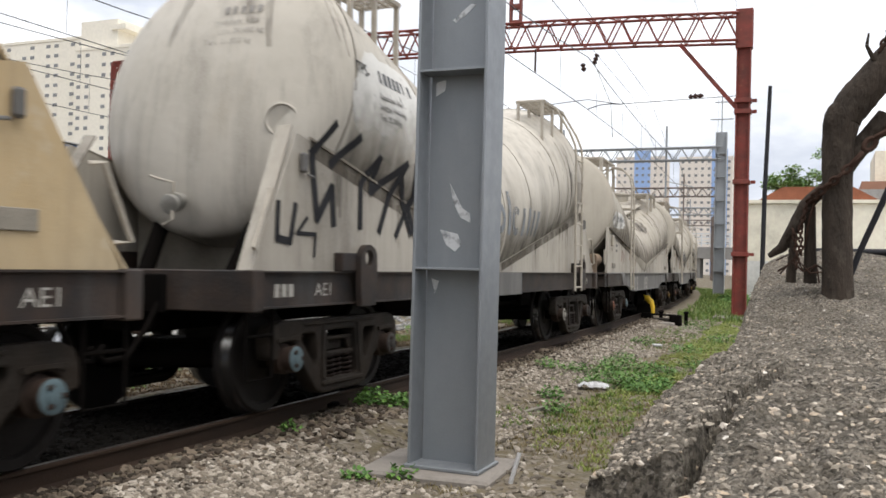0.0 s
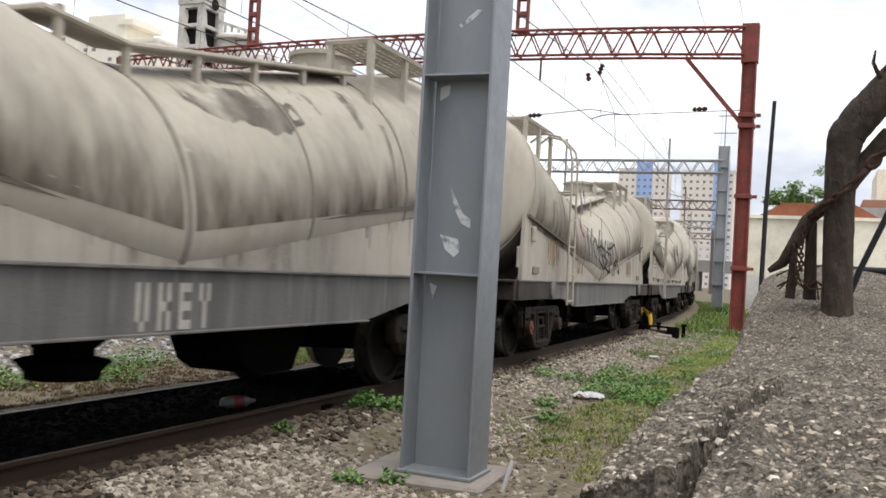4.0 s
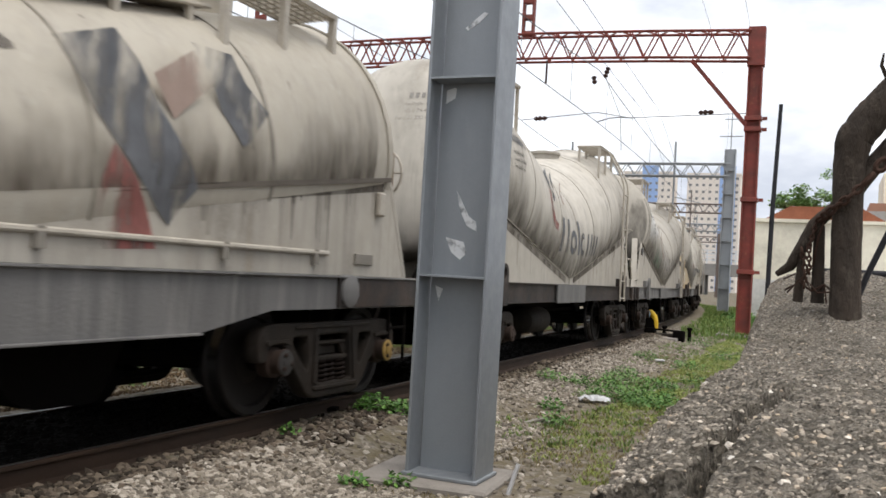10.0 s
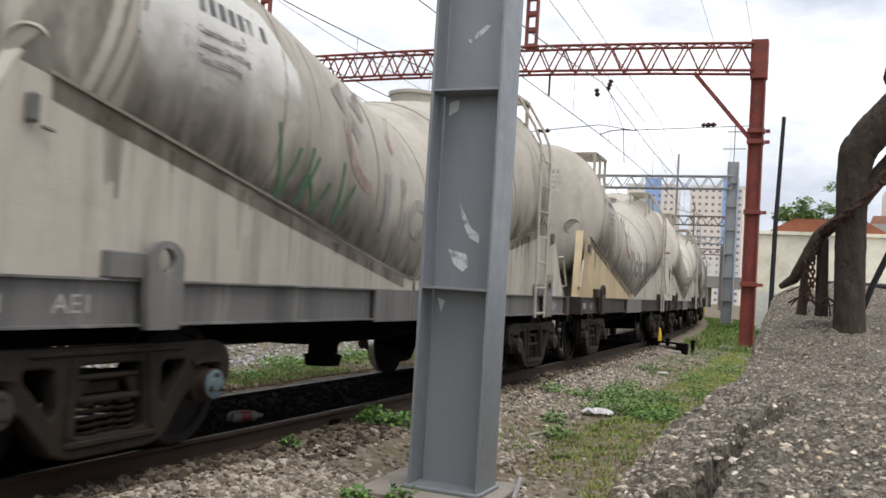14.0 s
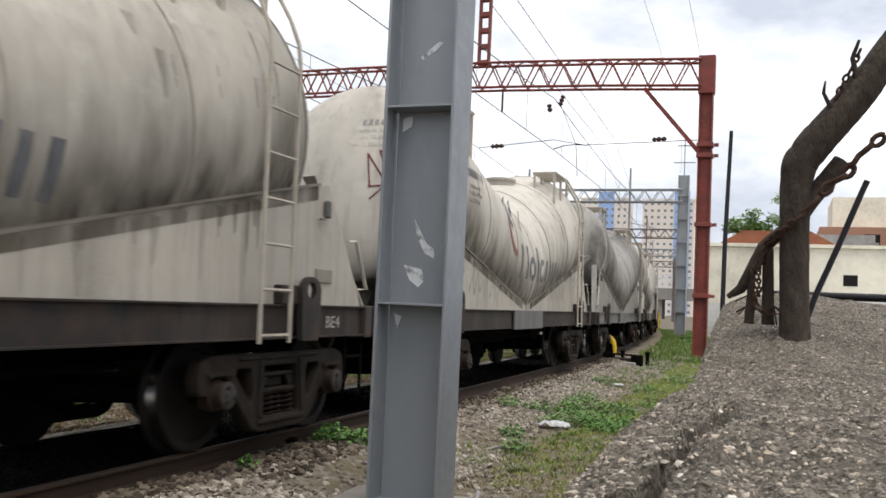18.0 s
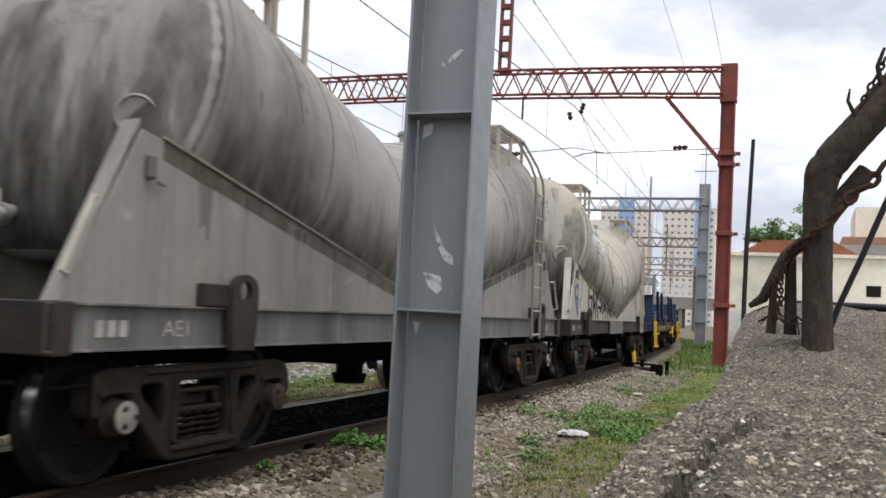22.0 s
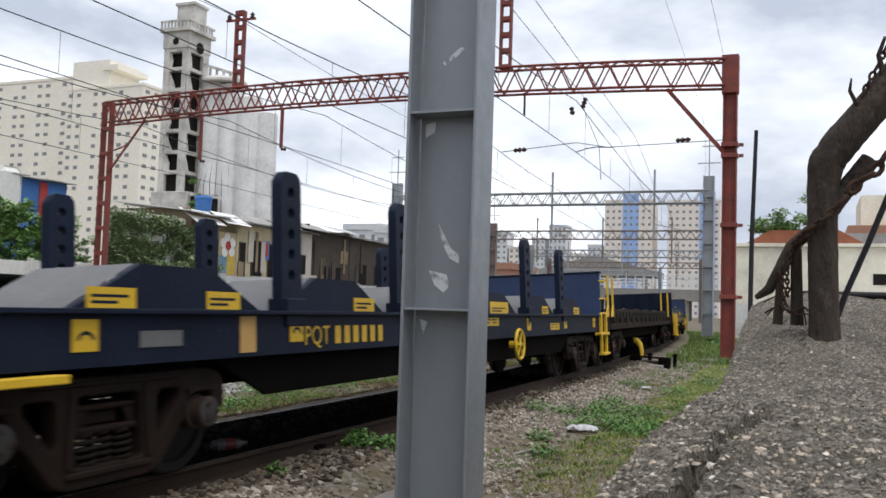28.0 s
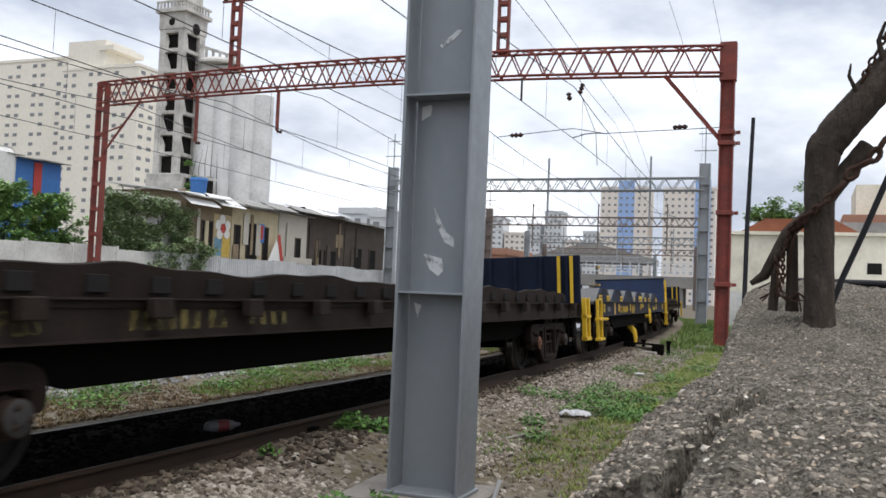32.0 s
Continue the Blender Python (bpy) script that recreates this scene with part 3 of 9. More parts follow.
    def mesh(self, name, mats, smooth=35):
        me = bpy.data.meshes.new(name)
        me.from_pydata(self.v, [], self.f)
        for m in mats if isinstance(mats, (list, tuple)) else [mats]:
            me.materials.append(m)
        if any(self.mi):
            me.polygons.foreach_set("material_index", self.mi)
        bm = bmesh.new()
        bm.from_mesh(me)
        bmesh.ops.recalc_face_normals(bm, faces=bm.faces)
        bm.to_mesh(me)
        bm.free()
        if smooth:
            me.shade_smooth()
            me.set_sharp_from_angle(angle=radians(smooth))
        return me


def part(name, m, material, parent=None, label="", at=None, smooth=35):
    """One mesh object, under a thing or a part."""
    ob = new(name, m.mesh(name, material, smooth) if isinstance(m, Mesh) else m)
    if parent:
        ob.parent = parent
    if at is not None:
        ob.matrix_basis = at
    return tagged(ob, label)


def thing(name, label, category, at=None, group="", kind="", m=None, material=None, smooth=35):
    """A top-level thing: an Empty at its base, or one mesh."""
    ob = new(name, m.mesh(name, material, smooth) if m else None)
    if not m:
        ob.empty_display_size = 0.2
    if at is not None:
        ob.matrix_basis = at
    return tagged(ob, label, category, group, kind)


# ---- the curved, canted track ----
TX, RADIUS, CANT = -4.95, 400.0, 3.4
SPEED = [(0, 4.76), (8, 4.70), (13, 4.60), (19, 4.44), (24, 4.40), (29, 4.50), (33, 4.50)]


def track(s):
    """Place and heading (degrees) on the near track's centre line at s metres along it."""
    d = max(0.0, s - 5.0)
    x, yaw = TX - d * d / (2 * RADIUS), math.degrees(d / RADIUS)
    return x, yaw


def run(t):
    """Metres that the train has gone by t seconds."""
    out = 0.0
    for (a, va), (b, vb) in zip(SPEED, SPEED[1:]):
        if t <= a:
            break
        e = min(t, b)
        ve = va + (vb - va) * (e - a) / (b - a)
        out += (va + ve) / 2 * (e - a)
    return out


def on_track(s, z=0.0):
    x, yaw = track(s)
    return pose(x, s, -0.05 + z, 0, -CANT, yaw)


# ---- ground ----
rng = np.random.default_rng(7)


def bed(x, y):
    """Height of the ground: ballast shoulders under the tracks, dips between, a rise towards the wall."""
    tx, _ = track(y)
    d = x - tx
    z = -0.31
    z += 0.155 * max(0.0, min(1.0, (1.95 - abs(d)) / 0.75))
    if -1.0 < d < 0.84:
        z -= 0.06 * min(1.0, (0.84 - d) / 0.1, (d + 1.0) / 0.1)
    z += 0.22 * max(0.0, min(1.0, (1.9 - abs(d + 6.3)) / 0.8))
    if d < -9:
        z += 0.1
    z += 0.035 * noise.noise((x * 0.9, y * 0.9, 0)) + 0.015 * noise.noise((x * 4, y * 4, 3))
    return z


def ground_sheet():
    xs = [-1500, -400, -150, -60] + [-34 + 1.0 * i for i in range(20)] + [-14 + 0.22 * i for i in range(65)] + [0.3, 1, 2, 4, 8, 20, 80, 400, 1500]
    ys = [-1500, -300, -60, -20, -8, -3] + [-1 + 0.25 * i for i in range(125)] + [31 + 1.5 * i for i in range(40)] + [95, 110, 150, 250, 500, 1500]
    m = Mesh()
    v = [(x, y, bed(x, y) if -34 < x < 3 and -5 < y < 92 else -0.33) for y in ys for x in xs]
    n = len(xs)
    m.add(v, [(j * n + i, j * n + i + 1, (j + 1) * n + i + 1, (j + 1) * n + i) for j in range(len(ys) - 1) for i in range(n - 1)])
    return thing("ground", "gravelly brown soil between the tracks", "ground", kind="structure", m=m, material=SOIL, smooth=80)


ground = ground_sheet()


def strip(name, offs, z, y0, y1, mat, label, kind="structure"):
    """A band that follows the curve: offsets across from the track's centre."""
    m, ys = Mesh(), np.arange(y0, y1 + 0.1, 1.0)
    v = []
    for y in ys:
        x, _ = track(y)
        for o in offs:
            v.append((x + o, y, z))
    n = len(offs)
    m.add(v, [(j * n + i, j * n + i + 1, (j + 1) * n + i + 1, (j + 1) * n + i) for j in range(len(ys) - 1) for i in range(n - 1)])
    return thing(name, label, "ballast", kind=kind, m=m, material=mat, smooth=80)


strip("track_bed", [-0.88, -0.6, 0.0, 0.6, 0.85], -0.135, -20, 95, OILY_SHADE, "oily ballast between the rails, darkened for the shade under the train")

RAIL_P = [(-0.066, -0.16), (0.066, -0.16), (0.066, -0.145), (0.011, -0.125), (0.011, -0.035), (0.035, -0.025), (0.035, -0.006), (0.024, 0.0), (-0.008, 0.0), (-0.035, -0.006), (-0.035, -0.025), (-0.011, -0.035), (-0.011, -0.125), (-0.066, -0.145)]


def rail(off, z, y0, y1, label):
    m, ys = Mesh(), np.arange(y0, y1 + 0.1, 2.0)
    v, n = [], len(RAIL_P)
    for y in ys:
        x, _ = track(y)
        v += [(x + off + a, y, z + b) for a, b in RAIL_P]
    for k in range(len(ys) - 1):
        for i in range(n):
            m.k = 1 if i == 7 else 0
            m.add([], [])
            m.f.append((k * n + i, k * n + (i + 1) % n, (k + 1) * n + (i + 1) % n, (k + 1) * n + i))
            m.mi.append(m.k)
    m.v = v
    return thing("rail", label, "rail", m=m, material=[RAIL, RAIL_TOP], smooth=0, kind="structure", group="rails")


rail(0.835, -0.002, -30, 140, "rusty rail with a worn bright head")
rail(-0.835, -0.102, -30, 140, "rusty rail with a worn bright head")
rail(-5.45, -0.03, -30, 140, "rusty rail of the second track")
rail(-7.05, -0.03, -30, 140, "rusty rail of the second track")
rail(-10.2, -0.03, -30, 140, "rusty rail of a farther track")
rail(-11.8, -0.03, -30, 140, "rusty rail of a farther track")

sleeper_mesh = Mesh().box(-1.35, 1.35, -0.12, 0.12, -0.2, 0.0, 0.015).mesh("sleeper", SLEEPER, 0)
sleepers = thing("sleepers", "oily dark timber sleepers under the rails", "sleepers", kind="structure")
for k in range(45):
    s = 2 + k * 0.65
    x, yaw = track(s)
    part("sleeper", sleeper_mesh, None, sleepers, at=pose(x - 6.25, s, -0.20, 0, 0, yaw))

# Stones: deformed twenty-sided pebbles in one mesh for each bed.
PHI = (1 + 5 ** 0.5) / 2
ICO_V = np.array([(-1, PHI, 0), (1, PHI, 0), (-1, -PHI, 0), (1, -PHI, 0), (0, -1, PHI), (0, 1, PHI), (0, -1, -PHI), (0, 1, -PHI), (PHI, 0, -1), (PHI, 0, 1), (-PHI, 0, -1), (-PHI, 0, 1)]) / 1.9
ICO_F = np.array([(0, 11, 5), (0, 5, 1), (0, 1, 7), (0, 7, 10), (0, 10, 11), (1, 5, 9), (5, 11, 4), (11, 10, 2), (10, 7, 6), (7, 1, 8), (3, 9, 4), (3, 4, 2), (3, 2, 6), (3, 6, 8), (3, 8, 9), (4, 9, 5), (2, 4, 11), (6, 2, 10), (8, 6, 7), (9, 8, 1)])


def stones(name, places, size, mat, label, flat=0.7, lean=0.5):
    n = len(places)
    if not n:
        return None
    sc = size * rng.uniform(0.5, 1.3, (n, 1, 1)) * np.stack([rng.uniform(0.7, 1.3, n), rng.uniform(0.7, 1.3, n), rng.uniform(0.5, 0.9, n) * flat / 0.7], -1)[:, None, :]
    v = ICO_V[None] * rng.uniform(0.72, 1.2, (n, 12, 1)) * sc
    a = rng.uniform(0, 2 * np.pi, n)
    c, s = np.cos(a)[:, None], np.sin(a)[:, None]
    tilt = rng.uniform(-lean, lean, n)[:, None]
    x, y, z = v[..., 0] * c - v[..., 1] * s, v[..., 0] * s + v[..., 1] * c, v[..., 2]
    z = z + x * tilt
    v = np.stack([x, y, z], -1) + np.asarray(places)[:, None, :]
    f = (ICO_F[None] + 12 * np.arange(n)[:, None, None]).reshape(-1, 3)
    me = bpy.data.meshes.new(name)
    me.from_pydata(v.reshape(-1, 3).tolist(), [], f.tolist())
    me.materials.append(mat)
    ob = new(name, me)
    return tagged(ob, label, "gravel", kind="stuff")


def spread(n, x0, x1, y0, y1, near=1.0, lift=0.01, keep=None):
    """Places on the ground, thicker near the camera; x is measured from the track's centre."""
    out = []
    while len(out) < n:
        y = y0 + (y1 - y0) * rng.random() ** near
        d = x0 + (x1 - x0) * rng.random()
        x = track(y)[0] + d
        if keep and not keep(x, y):
            continue
        out.append((x, y, bed(x, y) + lift))
    return out


def not_grassy(x, y):
    if x - track(y)[0] > 2.45 + 0.25 * noise.noise((x * 2, y * 1.3, 4)) and rng.random() > 0.10:
        return False
    k = noise.noise((x * 0.7, y * 0.45, 9))
    return k + (x - track(y)[0] - 2.2) * -0.28 > -0.12 + 0.25 * rng.random() or rng.random() < 0.12


stones("ballast_near", spread(21000, 1.2, 4.2, 4.0, 30, 1.9, 0.003, not_grassy), 0.029, STONE, "pale brown crushed stone ballast beside the rails")
stones("ballast_stained", spread(3600, 0.89, 1.45, 3.0, 26, 1.6, 0.004), 0.032, STONE_S, "dark stained ballast at the foot of the rail")
stones("ballast_oily", [(x, y, -0.138) for x, y, z in spread(6500, -0.78, 0.78, 2, 30, 1.6)], 0.034, OILY_SHADE, "oil-stained stones between the rails with shade in their colour", 0.8)
stones("ballast_far", spread(11000, -8.3, -3.5, 4, 34, 1.3, 0.012), 0.040, STONE_G, "light grey ballast of the second track")

# Grass and weeds.
def blades(name, places, h, w, mat, label, bend=0.5, count=5):
    v, f = [], []
    for x, y, z in places:
        for _ in range(count):
            a, hh = rng.uniform(0, 6.283), h * rng.uniform(0.5, 1.2)
            b = a + rng.uniform(-1.2, 1.2)
            dx, dy = math.cos(a) * w / 2, math.sin(a) * w / 2
            lx, ly = math.cos(b) * hh * bend, math.sin(b) * hh * bend
            ox, oy = x + rng.uniform(-0.04, 0.04), y + rng.uniform(-0.04, 0.04)
            n = len(v)
            v += [(ox - dx, oy - dy, z), (ox + dx, oy + dy, z), (ox + lx * 0.4 - dx * 0.7, oy + ly * 0.4 - dy * 0.7, z + hh * 0.65), (ox + lx * 0.4 + dx * 0.7, oy + ly * 0.4 + dy * 0.7, z + hh * 0.65), (ox + lx, oy + ly, z + hh * rng.uniform(0.75, 1.0))]
            f += [(n, n + 1, n + 3, n + 2), (n + 2, n + 3, n + 4)]
    me = bpy.data.meshes.new(name)
    me.from_pydata(v, [], f)
    me.materials.append(mat)
    return tagged(new(name, me), label, "grass", kind="stuff")


def leaves(m, centre, size, n, leaf, flat=0.6):
    """A clump of small folded leaves round a centre."""
    cx, cy, cz = centre
    for _ in range(n):
        while True:
            p = rng.uniform(-1, 1, 3)
            if p @ p < 1:
                break
        x, y, z = cx + p[0] * size, cy + p[1] * size, cz + abs(p[2]) * size * flat
        a, t, ln = rng.uniform(0, 6.283), rng.uniform(-0.5, 0.9), leaf * rng.uniform(0.6, 1.3)
        d = Vector((math.cos(a) * math.cos(t), math.sin(a) * math.cos(t), math.sin(t)))
        s = Vector((-math.sin(a), math.cos(a), rng.uniform(-0.4, 0.4))) * ln * 0.38
        o = Vector((x, y, z))
        k = len(m.v)
        m.v += [tuple(o), tuple(o + d * ln * 0.5 + s), tuple(o + d * ln), tuple(o + d * ln * 0.5 - s), tuple(o + d * ln * 0.5 - Vector((0, 0, ln * 0.12)))]
        m.f += [(k, k + 4, k + 1), (k + 4, k + 2, k + 1), (k, k + 3, k + 4), (k + 4, k + 3, k + 2)]
        m.mi += [0] * 4
    return m


def raw(name, m, mat):
    me = bpy.data.meshes.new(name)
    me.from_pydata(m.v, [], m.f)
    me.materials.append(mat)
    return me


grassy = [p for p in spread(2600, 1.7, 5.2, 8, 40, 1.2, 0.0) if noise.noise((p[0] * 0.6, p[1] * 0.35, 4)) > -0.15]
blades("grass_strip", grassy, 0.065, 0.012, GRASS, "short green grass along the foot of the wall", 0.6, 7)
def lime(x, y):
    d = noise.noise((x * 0.9, y * 0.4, 21))
    return d > -0.25 and -0.20 * (y - 9) / 12 - 2.35 < x + 0.25 * d and rng.random() < 0.25 + 0.75 * min(1.0, max(0.0, (y - 8.0) / 5.0))


blades("grass_lime", [(x, y, bed(x, y)) for x, y in zip(rng.uniform(-3.3, -1.0, 15000), 6.6 + 24 * rng.random(15000) ** 1.2) if lime(x, y)], 0.04, 0.012, GRASS_Y, "short yellow-green grass beside the wall", 0.9, 5)
blades("dry_grass", [p for p in spread(2600, 1.9, 3.8, 5.5, 20, 1.3, 0.0) if noise.noise((p[0] * 0.8, p[1] * 0.5, 14)) > -0.1], 0.04, 0.008, GRASS_D, "thin dry grass on the soil", 0.8, 5)
blades("grass_between_tracks", [p for p in spread(6500, -4.0, -2.0, 4, 34, 1.2, 0.0) if noise.noise((p[0] * 0.5, p[1] * 0.35, 31)) > -0.02], 0.06, 0.014, GRASS, "green grass between the two tracks", 0.5, 6)
blades("dry_grass_between_tracks", [p for p in spread(2600, -3.9, -1.5, 4, 30, 1.2, 0.0) if noise.noise((p[0] * 0.5, p[1] * 0.3, 77)) > 0.05], 0.05, 0.012, GRASS_D, "brown dry grass beside the far rail", 0.7, 6)
blades("leaf_litter", [p for p in spread(6500, -3.4, -1.25, 4, 32, 1.2, 0.0) if noise.noise((p[0] * 0.7, p[1] * 0.4, 55)) > -0.25], 0.03, 0.02, LITTER, "brown leaf litter beside the far rail", 0.9, 6)
blades("grass_far", spread(1800, 1.5, 4.5, 28, 75, 1.0, 0.0), 0.22, 0.03, GRASS, "bright grass beside the far rails", 0.5, 5)

for x, y, size, n in ((-3.87, 7.6, 0.22, 360), (-3.66, 7.8, 0.17, 220), (-2.50, 11.6, 0.42, 600), (-2.05, 11.9, 0.40, 600), (-2.75, 12.8, 0.30, 300), (-2.2, 13.4, 0.35, 350), (-2.9, 10.2, 0.18, 160), (-2.95, 14.6, 0.25, 200), (-3.2, 12.6, 0.3, 260), (-3.55, 12.3, 0.22, 160), (-2.75, 13.6, 0.4, 400), (-1.95, 11.3, 0.35, 420), (-1.85, 14.5, 0.25, 200), (-3.3, 18.2, 0.3, 200), (-2.55, 9.1, 0.18, 140), (-2.7, 5.75, 0.14, 130), (-2.95, 5.55, 0.12, 110), (-3.9, 6.2, 0.09, 60), (-2.3, 17, 0.35, 260), (-2.0, 20, 0.4, 260), (-3.0, 24, 0.45, 260), (-8.0, 7.0, 0.45, 420), (-7.5, 8.2, 0.4, 380), (-8.3, 9.6, 0.5, 450), (-7.6, 10.8, 0.35, 300), (-8.1, 12.4, 0.5, 420), (-7.7, 14.0, 0.5, 420), (-8.4, 16.0, 0.55, 420), (-7.9, 18.0, 0.5, 380), (-8.3, 20.5, 0.6, 420), (-7.8, 5.6, 0.35, 300), (-8.6, 24, 0.6, 380), (-3.4, 44, 1.0, 500), (-2.6, 41, 0.9, 500), (-4.2, 47, 0.8, 400)):
    m = leaves(Mesh(), (x, y, bed(x, y)), size, n, 0.045 if size < 0.6 else 0.12, 0.75 if size < 0.3 else 0.5)
    tagged(new("weed_clump", raw("weed_clump", m, WEED)), "low leafy green weeds growing through the gravel", "weeds", "weeds by the track", "stuff")

# ---- the grey H-section column ----
col = thing("catenary_column", "grey painted H-section steel column on a concrete footing", "column", pose(-2.47, 6.115, -0.262))
CW, CD, CT = 0.259, 0.185, 0.022
part("web", Mesh().box(-CW + CT, CW - CT, 0.012, 0.03, -0.02, 5.5), COLUMN, col)
for sx in (-1, 1):
    part("flange", Mesh().box(sx * CW - CT / 2, sx * CW + CT / 2, -CD, CD, 0.02, 5.5, 0.003), COLUMN, col)
for z in (1.425, 2.855, 4.28):
    part("stiffener", Mesh().box(-CW + CT / 2, CW - CT / 2, -CD + 0.004, 0.012, z, z + 0.016, 0.002), COLUMN, col)
part("base_plate", Mesh().box(-CW - 0.03, CW + 0.03, -CD - 0.03, CD + 0.03, 0.0, 0.025, 0.004), COLUMN, col)
footing = thing("column_footing", "rough concrete footing slab under the steel column", "footing", pose(-2.56, 6.12, -0.262, 0, 0, 4), m=Mesh().box(-0.50, 0.48, -0.40, 0.44, -0.3, -0.002, 0.02), material=CONC)

for k, (z, pts) in enumerate(((1.90, [(-0.07, 0.16), (0.03, -0.02), (0.09, -0.06), (0.10, -0.13), (0.02, -0.09), (-0.04, 0.02)]), (1.66, [(-0.14, 0.06), (0.0, 0.03), (0.03, -0.05), (-0.02, -0.10), (-0.09, -0.05)]), (3.32, [(-0.08, -0.05), (0.06, 0.06), (0.10, 0.05), (0.02, -0.02), (-0.06, -0.07)]), (2.75, [(-0.20, 0.06), (-0.12, 0.08), (-0.13, 0.0), (-0.20, -0.04)]), (1.30, [(-0.2, 0.06), (-0.14, 0.04), (-0.17, -0.05)]))):
    part("touch_up_patch", Mesh().prism([(x, z + dz) for x, dz in pts], "y", 0.0085, 0.0125), COL_PATCH, col, "pale touched-up paint patch")


# ---- wagons ----
def lerp(a, b, t):
    return a + (b - a) * t


def smooth01(t):
    t = max(0.0, min(1.0, t))
    return t * t * (3 - 2 * t)


class TankShape:
    """A tank of two round barrels that slope down to a mitre at mid-length, with dished heads square to their axes."""

    def __init__(self, half, top_front, top_rear, top_mid, r, b_mid, head, tilt):
        self.half, self.te, self.tr, self.tm, self.r, self.b, self.head, self.tilt = half, top_front, top_rear, top_mid, r, b_mid, head, tilt

    def section(self, y):
        e = min(1.0, math.sqrt(y * y + 0.05) / self.half)
        zc = lerp(self.tm, self.te if y < 0 else self.tr, e) - self.r
        return zc, lerp(self.b, self.r, smooth01(e))

    def grow(self, y):
        return 1 + self.tilt * (self.te - self.tm) / self.half * min(1.0, abs(y) / self.half)

    def x(self, y, z):
        zc, b = self.section(y)
        k = (z - zc) / ((self.r if z > zc else b) * self.grow(y))
        return self.r * math.sqrt(max(0.02, 1 - k * k))

    def point(self, y, a):
        zc, b = self.section(y)
        c, s = math.cos(a), math.sin(a)
        dz = (self.r if s > 0 else b) * s
        return self.r * c, y + self.tilt * dz * (1 if y < 0 else -1) * min(1.0, abs(y) / self.half), max(1.0, zc + dz)

    def loft(self, ny=30, na=56):
        m = Mesh()
        rows = [(-self.half - self.head * math.cos(math.pi / 2 * k / 10), max(0.015, math.sin(math.pi / 2 * k / 10))) for k in range(10)]
        rows += [(-self.half + 2 * self.half * k / ny, 1.0) for k in range(ny + 1)]
        rows += [(-y, s) for y, s in reversed(rows[:10])]
        v = []
        for y, s in rows:
            yy = max(-self.half, min(self.half, y))
            zc, b = self.section(yy)
            for i in range(na):
                x, py, z = self.point(yy, 2 * math.pi * i / na)
                v.append((x * s, y + (py - yy) * s, zc + (z - zc) * s))
        f = [(k * na + i, k * na + (i + 1) % na, (k + 1) * na + (i + 1) % na, (k + 1) * na + i) for k in range(len(rows) - 1) for i in range(na)]
        f += [tuple(range(na - 1, -1, -1)), tuple((len(rows) - 1) * na + i for i in range(na))]
        return m.add(v, f)

    def hoop(self, y, w, lift, a0=-0.6, a1=math.pi + 0.6, n=36):
        """A weld bead or band round the barrel."""
        m, v = Mesh(), []
        for i in range(n + 1):
            a = lerp(a0, a1, i / n)
            x, py, z = self.point(y, a)
            zc, _ = self.section(y)
            for o, u in ((-w / 2, 0.0), (-w / 2, lift), (w / 2, lift), (w / 2, 0.0)):
                k = 1 + u / self.r
                v.append((x * k, py + o, zc + (z - zc) * k))
        f = [(i * 4 + j, i * 4 + (j + 1) % 4, i * 4 + 4 + (j + 1) % 4, i * 4 + 4 + j) for i in range(n) for j in range(4)]
        return m.add(v, f)

    def on(self, y, z, lift):
        return self.x(y, z) + lift, y, z

    def decal(self, quads, lift=0.006, step=0.12):
        """Paint on the near side: four-cornered patches (y, z) laid on the skin."""
        m = Mesh()
        for q in quads:
            (a, b, c, d) = [Vector((0, *p)) for p in q]
            nu = max(1, int(max((b - a).length, (c - d).length) / step))
            nv = max(1, int(max((d - a).length, (c - b).length) / step))
            v = []
            for j in range(nv + 1):
                for i in range(nu + 1):
                    p = a.lerp(b, i / nu).lerp(d.lerp(c, i / nu), j / nv)
                    v.append((self.x(p.y, p.z) + lift, p.y, p.z))
            m.add(v, [(j * (nu + 1) + i, j * (nu + 1) + i + 1, (j + 1) * (nu + 1) + i + 1, (j + 1) * (nu + 1) + i) for j in range(nv) for i in range(nu)])
        return m.weld()


class FlatSide:
    """A flat side plate, with the same way of laying paint on it."""

    def __init__(self, x):
        self.at = x

    def x(self, y, z):
        return self.at

    on, decal = TankShape.on, TankShape.decal


class HeadSide:
    """The dished front head of a tank: paint given in (x, z)."""

    def __init__(self, shape):
        self.s = shape

    def on(self, x, z, lift):
        s = self.s
        dz = z - s.te + s.r
        k = (x ** 2 + dz ** 2) / s.r ** 2
        return x, -s.half - s.head * math.sqrt(max(0.0, 1 - k)) + s.tilt * dz - lift, z

    def decal(self, quads, lift=0.008, step=0.08):
        m = Mesh()
        for q in quads:
            a, b, c, d = [Vector((p[0], 0, p[1])) for p in q]
            nu, nv = max(1, int((b - a).length / step)), max(1, int((d - a).length / step))
            v = []
            for j in range(nv + 1):
                for i in range(nu + 1):
                    p = a.lerp(b, i / nu).lerp(d.lerp(c, i / nu), j / nv)
                    v.append(self.on(p.x, p.z, lift))
            m.add(v, [(j * (nu + 1) + i, j * (nu + 1) + i + 1, (j + 1) * (nu + 1) + i + 1, (j + 1) * (nu + 1) + i) for j in range(nv) for i in range(nu)])
        return m


class Either:
    """Paint that runs over tank and side plate: whichever stands farther out."""

    def __init__(self, a, b):
        self.a, self.b = a, b

    def x(self, y, z):
        return max(self.a.x(y, z), self.b.x(y, z))

    on, decal = TankShape.on, TankShape.decal


